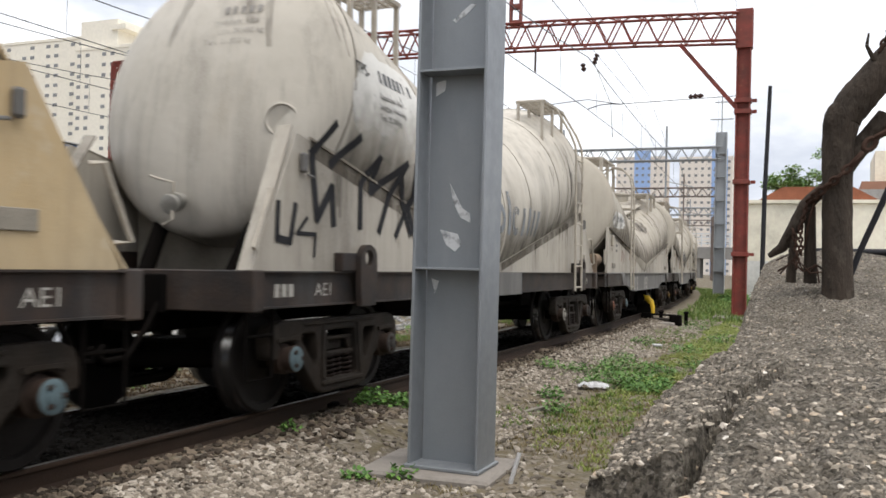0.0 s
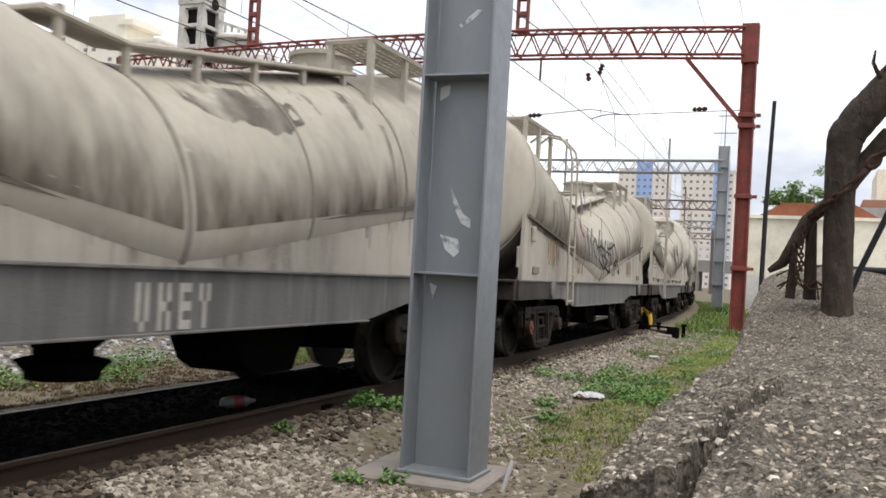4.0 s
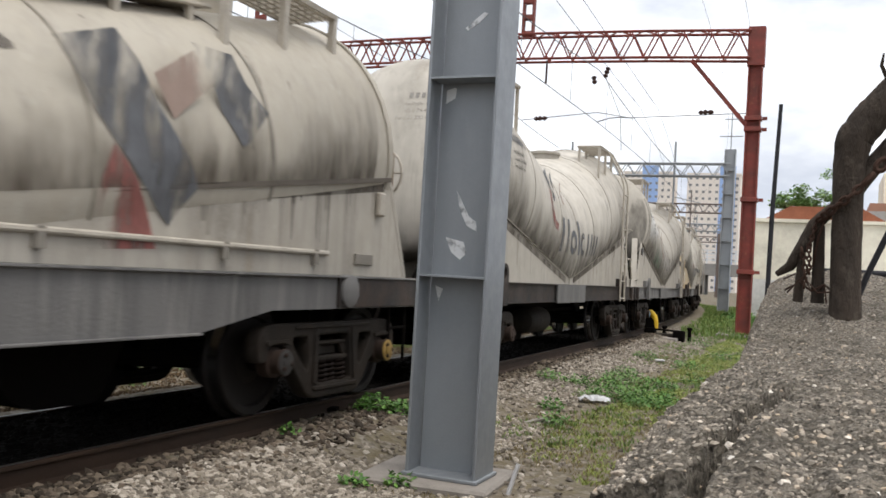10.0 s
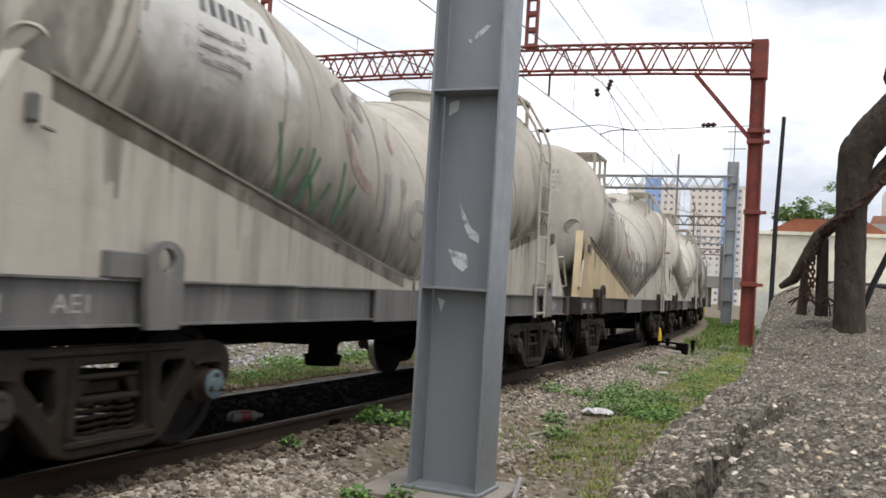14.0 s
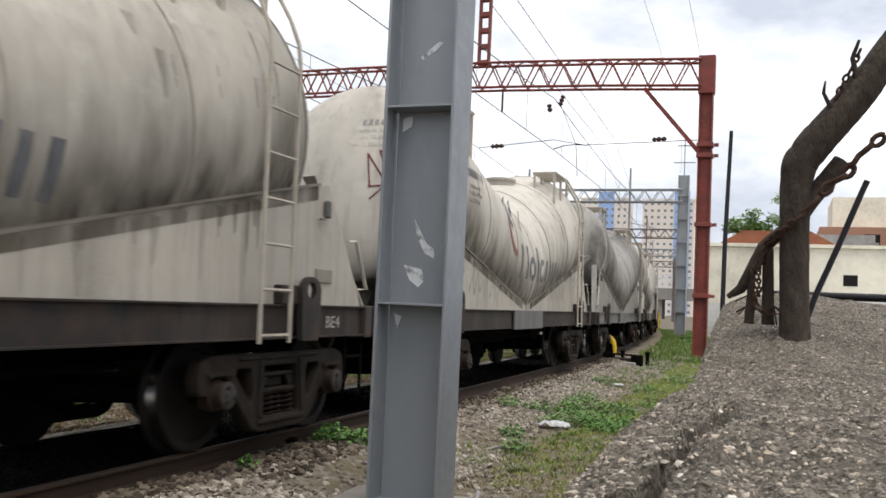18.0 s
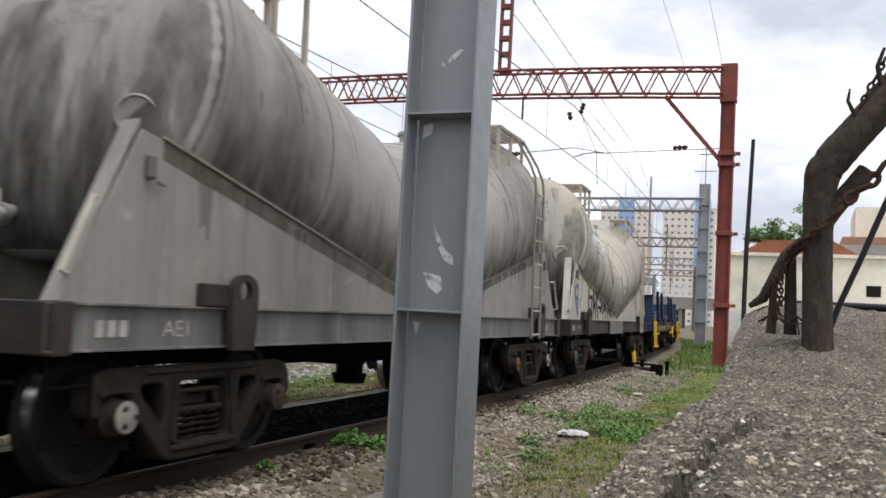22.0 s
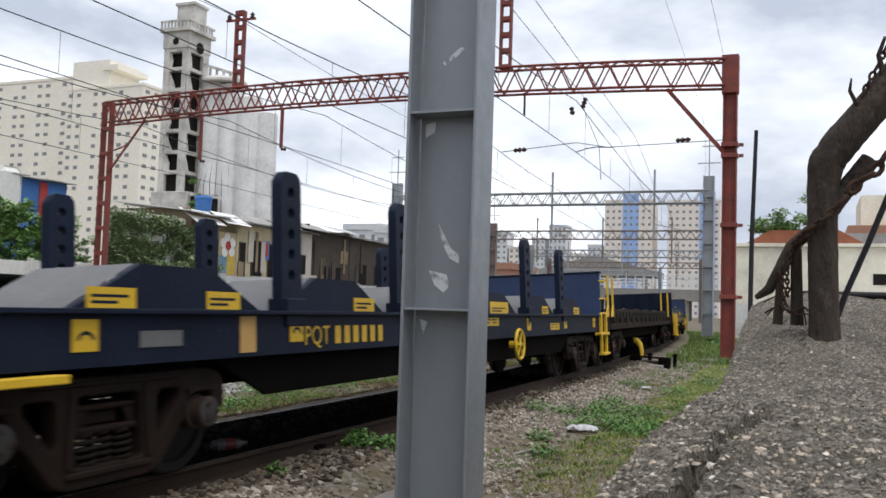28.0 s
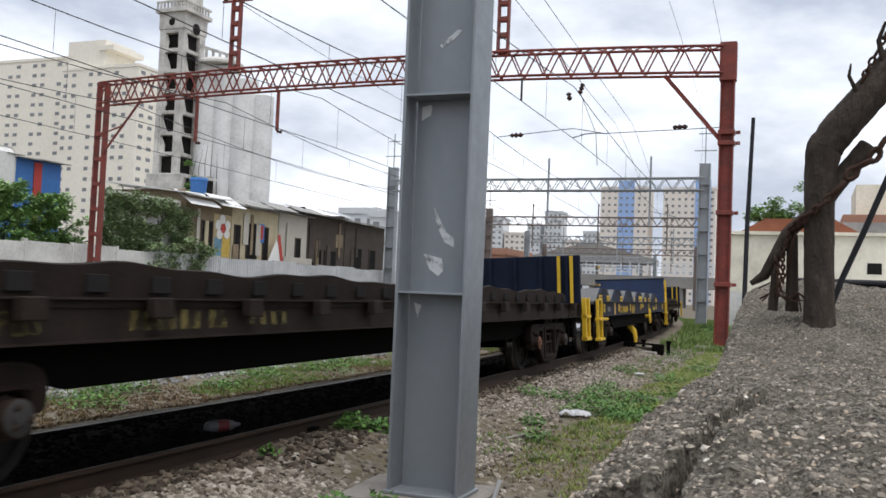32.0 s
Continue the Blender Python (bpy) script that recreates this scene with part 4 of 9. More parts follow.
def stroke(pts, w):
    """Quads of a brush line through (y, z) points."""
    out = []
    for (y0, z0), (y1, z1) in zip(pts, pts[1:]):
        d = Vector((y1 - y0, z1 - z0))
        n = Vector((-d.y, d.x)).normalized() * (w / 2)
        e = d.normalized() * (w * 0.3)
        a, b = Vector((y0, z0)) - e, Vector((y1, z1)) + e
        out.append((tuple(a - n), tuple(b - n), tuple(b + n), tuple(a + n)))
    return out


def arc(cy, cz, ry, rz, a0, a1, w, n=12):
    """A bent brush line of quads that share their edges."""
    def at(i, o):
        t = radians(lerp(a0, a1, i / n))
        return cy + (ry + o) * math.cos(t), cz + (rz + o) * math.sin(t)
    return [(at(i, -w / 2), at(i + 1, -w / 2), at(i + 1, w / 2), at(i, w / 2)) for i in range(n)]


def bars(y, z, lengths, h, gap):
    """Rows of plain bars that stand for lines of lettering."""
    out = []
    for k, ln in enumerate(lengths):
        zz, yy = z - k * (h + gap), y
        while yy < y + ln - 0.02:
            w = min(0.16 + 0.07 * math.sin(yy * 37 + k * 5), y + ln - yy)
            out.append(((yy, zz), (yy + w, zz), (yy + w, zz + h), (yy, zz + h)))
            yy += w + 0.035
    return out


def drips(shape, y0, z0, y1, z1, n, shortest, longest, seed):
    """Thin streaks that run down from a sloping ledge."""
    r, out = random.Random(seed), []
    for _ in range(n):
        t = r.random()
        y, z = lerp(y0, y1, t), lerp(z0, z1, t)
        w, ln = r.uniform(0.012, 0.07), min(z - 1.115, lerp(shortest, longest, r.random() ** 2))
        out.append(((y - w * 0.3, z - ln), (y + w * 0.3, z - ln), (y + w, z), (y - w, z)))
    return shape.decal(out, 0.003, 0.3)


def runs(shape, yc, z0, z1, width, n, seed):
    """A loose group of run marks on the barrel."""
    r, out = random.Random(seed), []
    for _ in range(n):
        y, a, b = yc + width * (r.random() - 0.5), r.uniform(0.35, 1.0), r.uniform(0.0, 0.5)
        w = r.uniform(0.01, 0.06)
        out.append(((y - w * 0.4, lerp(z0, z1, b)), (y + w * 0.4, lerp(z0, z1, b)), (y + w, lerp(z0, z1, max(a, b + 0.1))), (y - w, lerp(z0, z1, max(a, b + 0.1)))))
    return shape.decal(out, 0.004, 0.15)


def blot(y0, y1, zlo, zhi, ragged, seed, step=0.07):
    """A patch with an uneven edge, as narrow upright quads."""
    n, out = max(2, int((y1 - y0) / step)), []

    def edge(i, up):
        k = min(1.0, 4 * min(i, n - i) / n + 0.25)
        z = (zlo + zhi) / 2 + (zhi - zlo) / 2 * k * (1 if up else -1)
        return z + ragged * noise.noise((i * 0.45, seed, 3 if up else 8))
    for i in range(n):
        a, b = lerp(y0, y1, i / n), lerp(y0, y1, (i + 1) / n)
        out.append(((a, edge(i, False)), (b, edge(i + 1, False)), (b, edge(i + 1, True)), (a, edge(i, True))))
    return out


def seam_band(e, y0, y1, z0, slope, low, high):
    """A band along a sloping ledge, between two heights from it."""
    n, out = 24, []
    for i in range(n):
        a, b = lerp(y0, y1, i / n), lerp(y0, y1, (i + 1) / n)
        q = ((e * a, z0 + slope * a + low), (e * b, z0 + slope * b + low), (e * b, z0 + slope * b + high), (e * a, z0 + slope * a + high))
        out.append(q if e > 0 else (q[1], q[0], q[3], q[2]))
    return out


def words(shape, text, y, z, size, wide=1.0, lift=0.009):
    """Lettering in the built-in font, laid on a skin; y runs with the reading direction."""
    cu = bpy.data.curves.new("words", "FONT")
    cu.body, cu.size, cu.resolution_u = text, size * 1.38, 3
    ob = bpy.data.objects.new("words", cu)
    me = bpy.data.meshes.new_from_object(ob)
    m = Mesh()
    flat = [(y + v.co.x * wide, z + v.co.y) for v in me.vertices]
    m.add([shape.on(a, b, lift) for a, b in flat], [tuple(p.vertices) for p in me.polygons])
    bpy.data.objects.remove(ob)
    bpy.data.curves.remove(cu)
    bpy.data.meshes.remove(me)
    return m


def digits(y, z, n, h, w, gap):
    """One plain bar for each figure of a running number."""
    return [((y + i * (w + gap), z), (y + i * (w + gap) + w, z), (y + i * (w + gap) + w, z + h), (y + i * (w + gap), z + h)) for i in range(n)]


FONT_ROWS = {
    "T": "111010010010010", "P": "111101111100100", "S": "111100111001111", "R": "110101110101101", "Q": "111101101111001", "B": "110101110101110",
    "A": "010101111101101", "E": "111100111100111", "1": "010110010010111", "4": "101101111001001", "-": "000000111000000",
    "W": "101101101111101", "K": "101101110101101", "N": "101111111111101", "D": "110101101101110", "O": "111101101101111", "V": "101101101101010", "I": "010010010010010", "M": "101111111101101", "X": "101101010101101", "Y": "101101010010010", "C": "111100100100111", "L": "100100100100111", "H": "101101111101101",
}


def letters(text, y, z, h, w):
    """Stencil capitals from small bars; y runs with the reading direction."""
    out = []
    for ch in text:
        rows = FONT_ROWS.get(ch)
        if rows:
            for r in range(5):
                c = 0
                while c < 3:
                    if rows[r * 3 + c] == "1":
                        e = c
                        while e < 2 and rows[r * 3 + e + 1] == "1":
                            e += 1
                        y0, y1 = y + c * w / 3, y + (e + 1) * w / 3
                        z1 = z + h - r * h / 5
                        out.append(((y0, z1 - h / 5), (y1, z1 - h / 5), (y1, z1), (y0, z1)))
                        c = e
                    c += 1
        y += w * 1.3
    return out


def wheelset(parent, y, cap):
    """An axle with two flanged wheels and bearing caps."""
    ax = part("wheelset", Mesh().tube([(-1.0, 0, 0), (1.0, 0, 0)], 0.075, 12), BLACK, parent, at=pose(0, y, WR))
    for s in (-1, 1):
        ob = new("wheel", WHEEL_ME[s])
        ob.parent = ax
        ob = new("bearing_cap", CAP_ME[s, cap])
        ob.parent = ax
    return ax


WR = 0.42
WHEEL_ME, CAP_ME = {}, {}
for s in (-1, 1):
    m = Mesh().lathe((s * 0.76, 0, 0), (s, 0, 0), [(-0.02, 0.08), (-0.02, 0.36), (-0.015, WR + 0.028), (0.012, WR + 0.028), (0.03, WR + 0.004)], 40)
    m.k = 1
    m.lathe((s * 0.76, 0, 0), (s, 0, 0), [(0.028, WR - 0.02), (0.03, WR + 0.002), (0.112, WR - 0.003), (0.113, WR - 0.012)], 40, False)
    m.k = 0
    m.lathe((s * 0.76, 0, 0), (s, 0, 0), [(0.10, WR - 0.013), (0.112, WR - 0.0035), (0.128, WR - 0.006), (0.136, WR - 0.016), (0.132, WR - 0.07), (0.085, WR - 0.09), (0.07, 0.20), (0.12, 0.14), (0.13, 0.09)], 40)
    WHEEL_ME[s] = m.mesh("wheel", [WHEEL, TREAD], 30)
    for name, mat in (("grey", HUB_GREY), ("orange", HUB_RED), ("yellow", HUB_YEL), ("white", HUB_WHT), ("blue", HUB_BLU), ("brown", HUB_BRN)):
        m = Mesh().lathe((s * 1.12, 0, 0), (s, 0, 0), [(-0.12, 0.115), (-0.02, 0.12), (-0.01, 0.095), (0.05, 0.095), (0.055, 0.105), (0.075, 0.105), (0.078, 0.098)], 22)
        m.k = 1
        m.lathe((s * 1.12, 0, 0), (s, 0, 0), [(0.07, 0.098), (0.084, 0.097), (0.090, 0.08), (0.088, 0.05), (0.10, 0.045), (0.104, 0.02)], 22)
        m.k = 0
        for k in range(3):
            a = k * 2.094
            m.lathe((s * 1.205, 0.06 * math.cos(a), 0.06 * math.sin(a)), (s, 0, 0), [(-0.01, 0.018), (0.018, 0.018), (0.022, 0.010)], 6)
        CAP_ME[s, name] = m.mesh("bearing_cap", [HUB_BODY, mat], 40)

# Cast side frame: one filled outline with two rounded windows and the spring opening.
def rounded(pts, r, n=4):
    """The outline with its corners turned off by about r."""
    out = []
    for i, p in enumerate(pts):
        p, a, b = Vector(p), Vector(pts[i - 1]), Vector(pts[(i + 1) % len(pts)])
        u, w = a - p, b - p
        k = min(r, u.length * 0.45, w.length * 0.45)
        u, w = p + u.normalized() * k, p + w.normalized() * k
        for j in range(n + 1):
            t = j / n
            out.append(tuple(u * (1 - t) ** 2 + p * 2 * t * (1 - t) + w * t * t))
    return out


def casting(outlines, thick, bevel, x=0.0):
    """A plate with holes and softened edges; the outlines are (y, z), the plate lies across x."""
    cu = bpy.data.curves.new("casting", "CURVE")
    cu.dimensions, cu.fill_mode, cu.extrude, cu.bevel_depth, cu.bevel_resolution = "2D", "BOTH", thick / 2 - bevel, bevel, 1
    for pts in outlines:
        sp = cu.splines.new("POLY")
        sp.points.add(len(pts) - 1)
        for q, (a, b) in zip(sp.points, pts):
            q.co = (a, b, 0, 1)
        sp.use_cyclic_u = True
    ob = bpy.data.objects.new("casting", cu)
    me = bpy.data.meshes.new_from_object(ob)
    m = Mesh().add([(x + v.co.z, v.co.x, v.co.y) for v in me.vertices], [tuple(q.vertices) for q in me.polygons])
    bpy.data.objects.remove(ob)
    bpy.data.curves.remove(cu)
    bpy.data.meshes.remove(me)
    return m


def oval(y, z, ry, rz):
    return [(y + ry * math.cos(a), z + rz * math.sin(a)) for a in [math.pi * k / 6 for k in range(12)]]


def side_frame_mesh(mat):
    right = [(0.50, 0.695), (0.95, 0.70), (1.08, 0.66), (1.12, 0.58), (1.11, 0.44), (1.02, 0.44), (1.01, 0.52), (0.95, 0.565), (0.79, 0.565), (0.73, 0.52), (0.70, 0.40), (0.63, 0.36), (0.44, 0.14), (0.33, 0.105)]
    outer = rounded(right + [(-a, b) for a, b in reversed(right)], 0.05)
    holes = [rounded([(s * 0.66, 0.615), (s * 0.41, 0.615), (s * 0.40, 0.36), (s * 0.45, 0.30), (s * 0.67, 0.54)], 0.07) for s in (-1, 1)]
    spring = rounded([(-0.30, 0.195), (-0.27, 0.62), (0.27, 0.62), (0.30, 0.195)], 0.05)
    m = casting([outer, *holes, spring], 0.13, 0.016)
    for s in (-1, 1):
        m.prism(rounded([(s * 1.035, 0.59), (s * 0.705, 0.59), (s * 0.715, 0.545), (s * 0.80, 0.565), (s * 0.94, 0.565), (s * 1.025, 0.545)], 0.02, 2), "x", -0.085, 0.085)
        m.prism(rounded([(s * 0.33, 0.66), (s * 0.28, 0.66), (s * 0.31, 0.20), (s * 0.37, 0.22)], 0.02, 2), "x", -0.08, 0.08)
    m.box(-0.08, 0.085, -0.36, 0.36, 0.15, 0.19, 0.01).box(-0.08, 0.08, -0.62, 0.62, 0.66, 0.69, 0.008)
    return m.mesh("side_frame", mat, 40)


SIDE_ME = {BOGIE: side_frame_mesh(BOGIE), BOGIE_R: side_frame_mesh(BOGIE_R)}
m = Mesh()
for dx, dy in ((0.0, -0.15), (-0.02, 0.0), (0.0, 0.15)):
    pts = [(dx + 0.06 * math.cos(a), dy + 0.068 * math.sin(a), 0.185 + 0.20 * a / (2 * math.pi * 5)) for a in [2 * math.pi * 5 * k / 60 for k in range(61)]]
    m.tube(pts, 0.013, 6)
SPRING_ME = m.mesh("spring_nest", BOGIE_R, 60)
AXLE = 0.865


def bogie(parent, y, mat=None, caps=("grey", "grey")):
    mat = mat or BOGIE
    m = Mesh().box(-1.11, 1.11, -0.26, 0.26, 0.385, 0.425, 0.012).box(-1.05, 1.05, -0.15, 0.15, 0.42, 0.52, 0.02).box(-1.10, 1.10, -0.25, 0.25, 0.515, 0.55, 0.012).box(-0.3, 0.3, -0.3, 0.3, 0.55, 0.8, 0.02)
    for s in (-1, 1):
        m.prism([(-0.24, 0.515), (-0.15, 0.515), (-0.20, 0.425), (-0.24, 0.425)], "x", s * 1.07 - 0.02, s * 1.07 + 0.02).prism([(0.15, 0.515), (0.24, 0.515), (0.24, 0.425), (0.20, 0.425)], "x", s * 1.07 - 0.02, s * 1.07 + 0.02)
    bo = part("bogie", m, mat, parent, at=pose(0, y, 0))
    for s in (-1, 1):
        o = new("side_frame", SIDE_ME[mat])
        o.parent, o.matrix_basis = bo, pose(s * 1.065, 0, 0)
        o = new("spring_nest", SPRING_ME)
        o.parent, o.matrix_basis = bo, pose(s * 1.06, 0, 0)
        part("brake_beam", Mesh().tube([(-0.85, s * 0.40, 0.40), (0.85, s * 0.40, 0.40)], 0.035, 6).box(-0.86, -0.66, s * 0.43 - 0.03, s * 0.43 + 0.03, 0.26, 0.54, 0.01).box(0.66, 0.86, s * 0.43 - 0.03, s * 0.43 + 0.03, 0.26, 0.54, 0.01), BLACK, bo)
    sets = [wheelset(parent, y - AXLE, caps[0]), wheelset(parent, y + AXLE, caps[1])]
    return bo, sets


def channel(x, s, y0, y1, z0, z1, fl=0.06, t=0.014):
    """A side sill: web with two flanges that point outwards."""
    return Mesh().prism([(x - s * fl, z0), (x, z0), (x, z0 + t), (x - s * (fl - t), z0 + t), (x - s * (fl - t), z1 - t), (x, z1 - t), (x, z1), (x - s * fl, z1)], "y", y0, y1)


def stirrup(parent, x, y, z0=0.30, z1=0.84, w=0.34):
    return part("step", Mesh().tube([(x, y, z1), (x, y, z0), (x, y + w, z0), (x, y + w, z1)], 0.016, 6).tube([(x, y, (z0 + z1) / 2 + 0.05), (x, y + w, (z0 + z1) / 2 + 0.05)], 0.014, 6), BLACK, parent)


def coupler(parent, y, s):
    m = Mesh().box(-0.14, 0.14, min(y, y + s * 0.32), max(y, y + s * 0.32), 0.76, 1.0, 0.02)
    m.box(-0.17, 0.2, min(y + s * 0.28, y + s * 0.60), max(y + s * 0.28, y + s * 0.60), 0.72, 1.02, 0.04)
    m.box(-0.5, 0.5, min(y, y + s * 0.06), max(y, y + s * 0.06), 0.78, 1.07, 0.01)
    part("coupler", m, BLACK, parent)
    part("brake_hose", Mesh().tube([(0.45, y, 0.92), (0.45, y + s * 0.15, 0.70), (0.42, y + s * 0.32, 0.48), (0.38, y + s * 0.5, 0.46), (0.36, y + s * 0.62, 0.56)], 0.022, 6), BLACK, parent)


def ladder(parent, x, y, z0, z1, w, rungs, mat, over=None):
    pts = [(x, 0, z0), (x, 0, z1)] + (over or [])
    lad = part("ladder", Mesh().tube([(p[0], y, p[2]) for p in pts], 0.020, 6).tube([(p[0], y + w, p[2]) for p in pts], 0.020, 6), mat, parent)
    for k in range(rungs):
        z = z0 + 0.06 + (z1 - z0 - 0.12) * k / (rungs - 1)
        part("rung", Mesh().tube([(x, y, z), (x, y + w, z)], 0.013, 6), mat, lad)
    return lad


SHAPE_A = TankShape(4.22, 3.97, 3.95, 3.02, 1.30, 1.30, 0.40, 0.20)
PLATE_X = 1.165
LUG = {-1: -3.87, 1: 4.46}
END_A = {-1: 5.62, 1: 5.76}


def wagon_a():
    """Cement tank wagon with a tank that sags to mid-length and triangular side plates."""
    w = thing("cement_tank_wagon", "", "tank wagon")
    for s in (-1, 1):
        part("side_sill", channel(s * 1.23, s, -END_A[-1], END_A[1], 0.82, 1.10), SILL, w, "dark steel channel side sill")
        part("sill_cover", Mesh().box(min(s * 1.205, s * 1.238), max(s * 1.205, s * 1.238), -0.97, 0.95, 0.80, 1.096, 0.004), SILL_D, w, "dust-grey cover plate on the sill")
        for e in (-1, 1):
            foot = END_A[e] - 0.09
            part("side_plate", Mesh().prism([(e * foot, 1.10), (e * 0.03, 1.10), (e * 0.03, 1.20), (e * 4.70, 2.15), (e * 4.93, 2.19)], "x", s * (PLATE_X - 0.012), s * PLATE_X), PLATE_A, w, "dusty off-white triangular side plate")
            part("plate_flange", Mesh().obox((s * 1.12, e * (foot + 0.01), 1.10), (s * 1.0, e * 4.84, 2.27), 0.13, 0.02, (0, e, 0.6)), PLATE_A, w)
            part("grab_iron", Mesh().tube([(s * 1.15, e * (foot - 0.06), 1.26), (s * 1.20, e * (foot + 0.03), 1.27), (s * 1.19, e * (foot - 0.20), 1.72), (s * 1.14, e * (foot - 0.26), 1.71)], 0.018, 6), PIPE, w)
            part("latch_block", Mesh().box(min(s * 1.165, s * 1.22), max(s * 1.165, s * 1.22), e * 4.86 - 0.035, e * 4.86 + 0.035, 1.88, 2.04, 0.015).tube([(s * 1.20, e * 4.80, 1.87), (s * 1.20, e * 4.72, 1.86)], 0.012, 6), SILL_D, w)
            if s > 0:
                part("tank_pad", Mesh().lathe((s * 0.79, e * 4.55, 2.37), (s * 0.42, e * 0.88, -0.10), [(-0.06, 0.15), (0.035, 0.15), (0.045, 0.135), (0.03, 0.12)], 22), PLATE_A, w)
    for e in (-1, 1):
        L = END_A[e]
        part("end_sill", Mesh().box(-1.25, 1.25, min(e * L, e * (L - 0.14)), max(e * L, e * (L - 0.14)), 0.80, 1.105, 0.01), SILL, w)
        part("saddle", Mesh().box(-1.05, 1.05, e * 4.1 - 0.04, e * 4.1 + 0.04, 1.06, 1.7), SEAM, w)
        for x in (-0.5, 0.5):
            part("outlet_pipe", Mesh().tube([(x, e * 4.45, 1.55), (x * 0.9, e * 4.75, 1.05)], 0.07, 10), BLACK, w)
        coupler(w, e * L, e)
        for s in (-1, 1):
            stirrup(w, s * 1.16, e * (L - 0.22) - 0.17)
        bogie(w, -4.12 if e < 0 else 4.23)
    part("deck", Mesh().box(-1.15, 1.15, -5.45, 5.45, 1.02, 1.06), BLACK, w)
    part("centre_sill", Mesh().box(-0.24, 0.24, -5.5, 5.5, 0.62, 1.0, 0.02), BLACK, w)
    part("tank", SHAPE_A.loft(), TANK_A, w, "off-white cement-dusted steel tank", smooth=50)
    for y in (-4.21, -2.70, -1.15, -0.02, 1.15, 2.70, 4.21):
        part("weld_seam", SHAPE_A.hoop(y, 0.026 if y else 0.05, 0.005), SEAM if abs(y) > 4 else SEAM_F, w)
    for e in (-1, 1):
        tagged(part("drip_stain", drips(FlatSide(PLATE_X), e * 0.3, 1.20, e * 4.6, 2.09, 16, 0.10, 0.55, 5 + e), STAIN, w, "thin dark drip stains on the side plate"), kind="stuff")
        tagged(part("grime_run", runs(SHAPE_A, e * 3.0, 2.3, 3.35, 1.8, 9, 3 + e), STAIN, w, "dark run marks down the tank"), kind="stuff")
        for s in (-1, 1):
            part("ledge", Mesh().obox((s * 1.172, e * 4.74, 2.174), (s * 1.172, e * 0.05, 1.215), 0.022, 0.022), LEDGE, w, "cement-crusted brown ledge under the tank")
        part("seam_grime", SHAPE_A.decal(seam_band(e, 0.06, 4.22, 1.20, 0.2045, 0.0, 0.95), 0.0032), GRIME_SHADE_A, w, "brown grime and painted shade thinning out above the ledge")
        part("grime_band", FlatSide(PLATE_X).decal(seam_band(e, 0.25, 4.72, 1.195, 0.2045, -0.13, 0.0), 0.0035), LEDGE_SHADE, w, "brown band of grime and painted shade under the ledge")
    # Walkway grating on the top, with the manhole beside it.
    for y0, y1 in ((2.78, 4.02), (-3.75, -2.70)):
        ring = [(0.56, y0), (1.0, y0), (1.0, y1), (0.56, y1), (0.56, y0)]
        wk = part("walkway", Mesh().tube([(x, y, 3.83) for x, y in ring], 0.028, 4), PIPE, w, "grey steel walkway grating")
        g = Mesh()
        for k in range(9):
            y = lerp(y0, y1, (k + 0.5) / 9)
            g.box(0.57, 0.99, y - 0.012, y + 0.012, 3.815, 3.842)
        for k in range(5):
            g.box(0.62 + k * 0.08, 0.64 + k * 0.08, y0, y1, 3.818, 3.839)
        part("grating", g, PIPE, wk)
        for x in (0.58, 0.98):
            for y in (y0 + 0.02, (y0 + y1) / 2, y1 - 0.02):
                zc = SHAPE_A.section(y)[0]
                part("walkway_post", Mesh().box(x - 0.022, x + 0.022, y - 0.022, y + 0.022, zc + math.sqrt(1.69 - x * x) - 0.05, 3.83), PIPE, wk)
        part("manhole", Mesh().lathe((0.0, 2.25 if y0 > 0 else -2.3, SHAPE_A.section(2.25)[0] + 1.16), (0, 0, 1), [(0, 0.30), (0.20, 0.30), (0.21, 0.33), (0.25, 0.33), (0.28, 0.2)], 20), TANK_A, w)
    ladder(w, 1.36, 3.54, 0.80, 3.02, 0.44, 7, PIPE, [(1.34, 0, 3.20), (1.25, 0, 3.42), (1.0, 0, 3.84)])
    for e, s in ((-1, 1), (1, 1), (-1, -1), (1, -1)):
        part("lifting_lug", Mesh().plate_hole(LUG[e] - 0.16, LUG[e] + 0.16, 0.80, 1.34, LUG[e], 1.22, 0.075, min(s * 1.24, s * 1.29), max(s * 1.24, s * 1.29)).box(min(s * 1.12, s * 1.25), max(s * 1.12, s * 1.25), LUG[e] - 0.42, LUG[e] - 0.10, 1.1, 1.26, 0.01), SILL, w, "dark steel lifting lug with a round hole")
    for s in (-1, 1):
        part("builder_plate", Mesh().box(min(s * 1.165, s * 1.182), max(s * 1.165, s * 1.182), 4.72, 5.02, 1.30, 1.42, 0.004), SEAM_F, w)
    for e in (-1, 1):
        part("valve", Mesh().lathe((-0.12, e * 4.70, 1.70), (0.1, e, -0.3), [(-0.15, 0.05), (0.06, 0.05), (0.06, 0.08), (0.09, 0.08), (0.09, 0.055), (0.15, 0.055), (0.15, 0.085), (0.19, 0.085), (0.20, 0.05)], 16), VALVE, w, "shiny steel valve flange")
        part("valve_handle", Mesh().tube([(-0.12, e * 4.80, 1.70), (-0.12, e * 4.80, 1.84), (-0.24, e * 4.84, 1.87), (-0.34, e * 4.84, 1.90)], 0.014, 6), PIPE, w)
        part("outlet_hook", Mesh().tube([(-0.08, e * 4.86, 1.62), (-0.06, e * 4.88, 1.52), (-0.16, e * 4.88, 1.47)], 0.012, 6), PIPE, w)
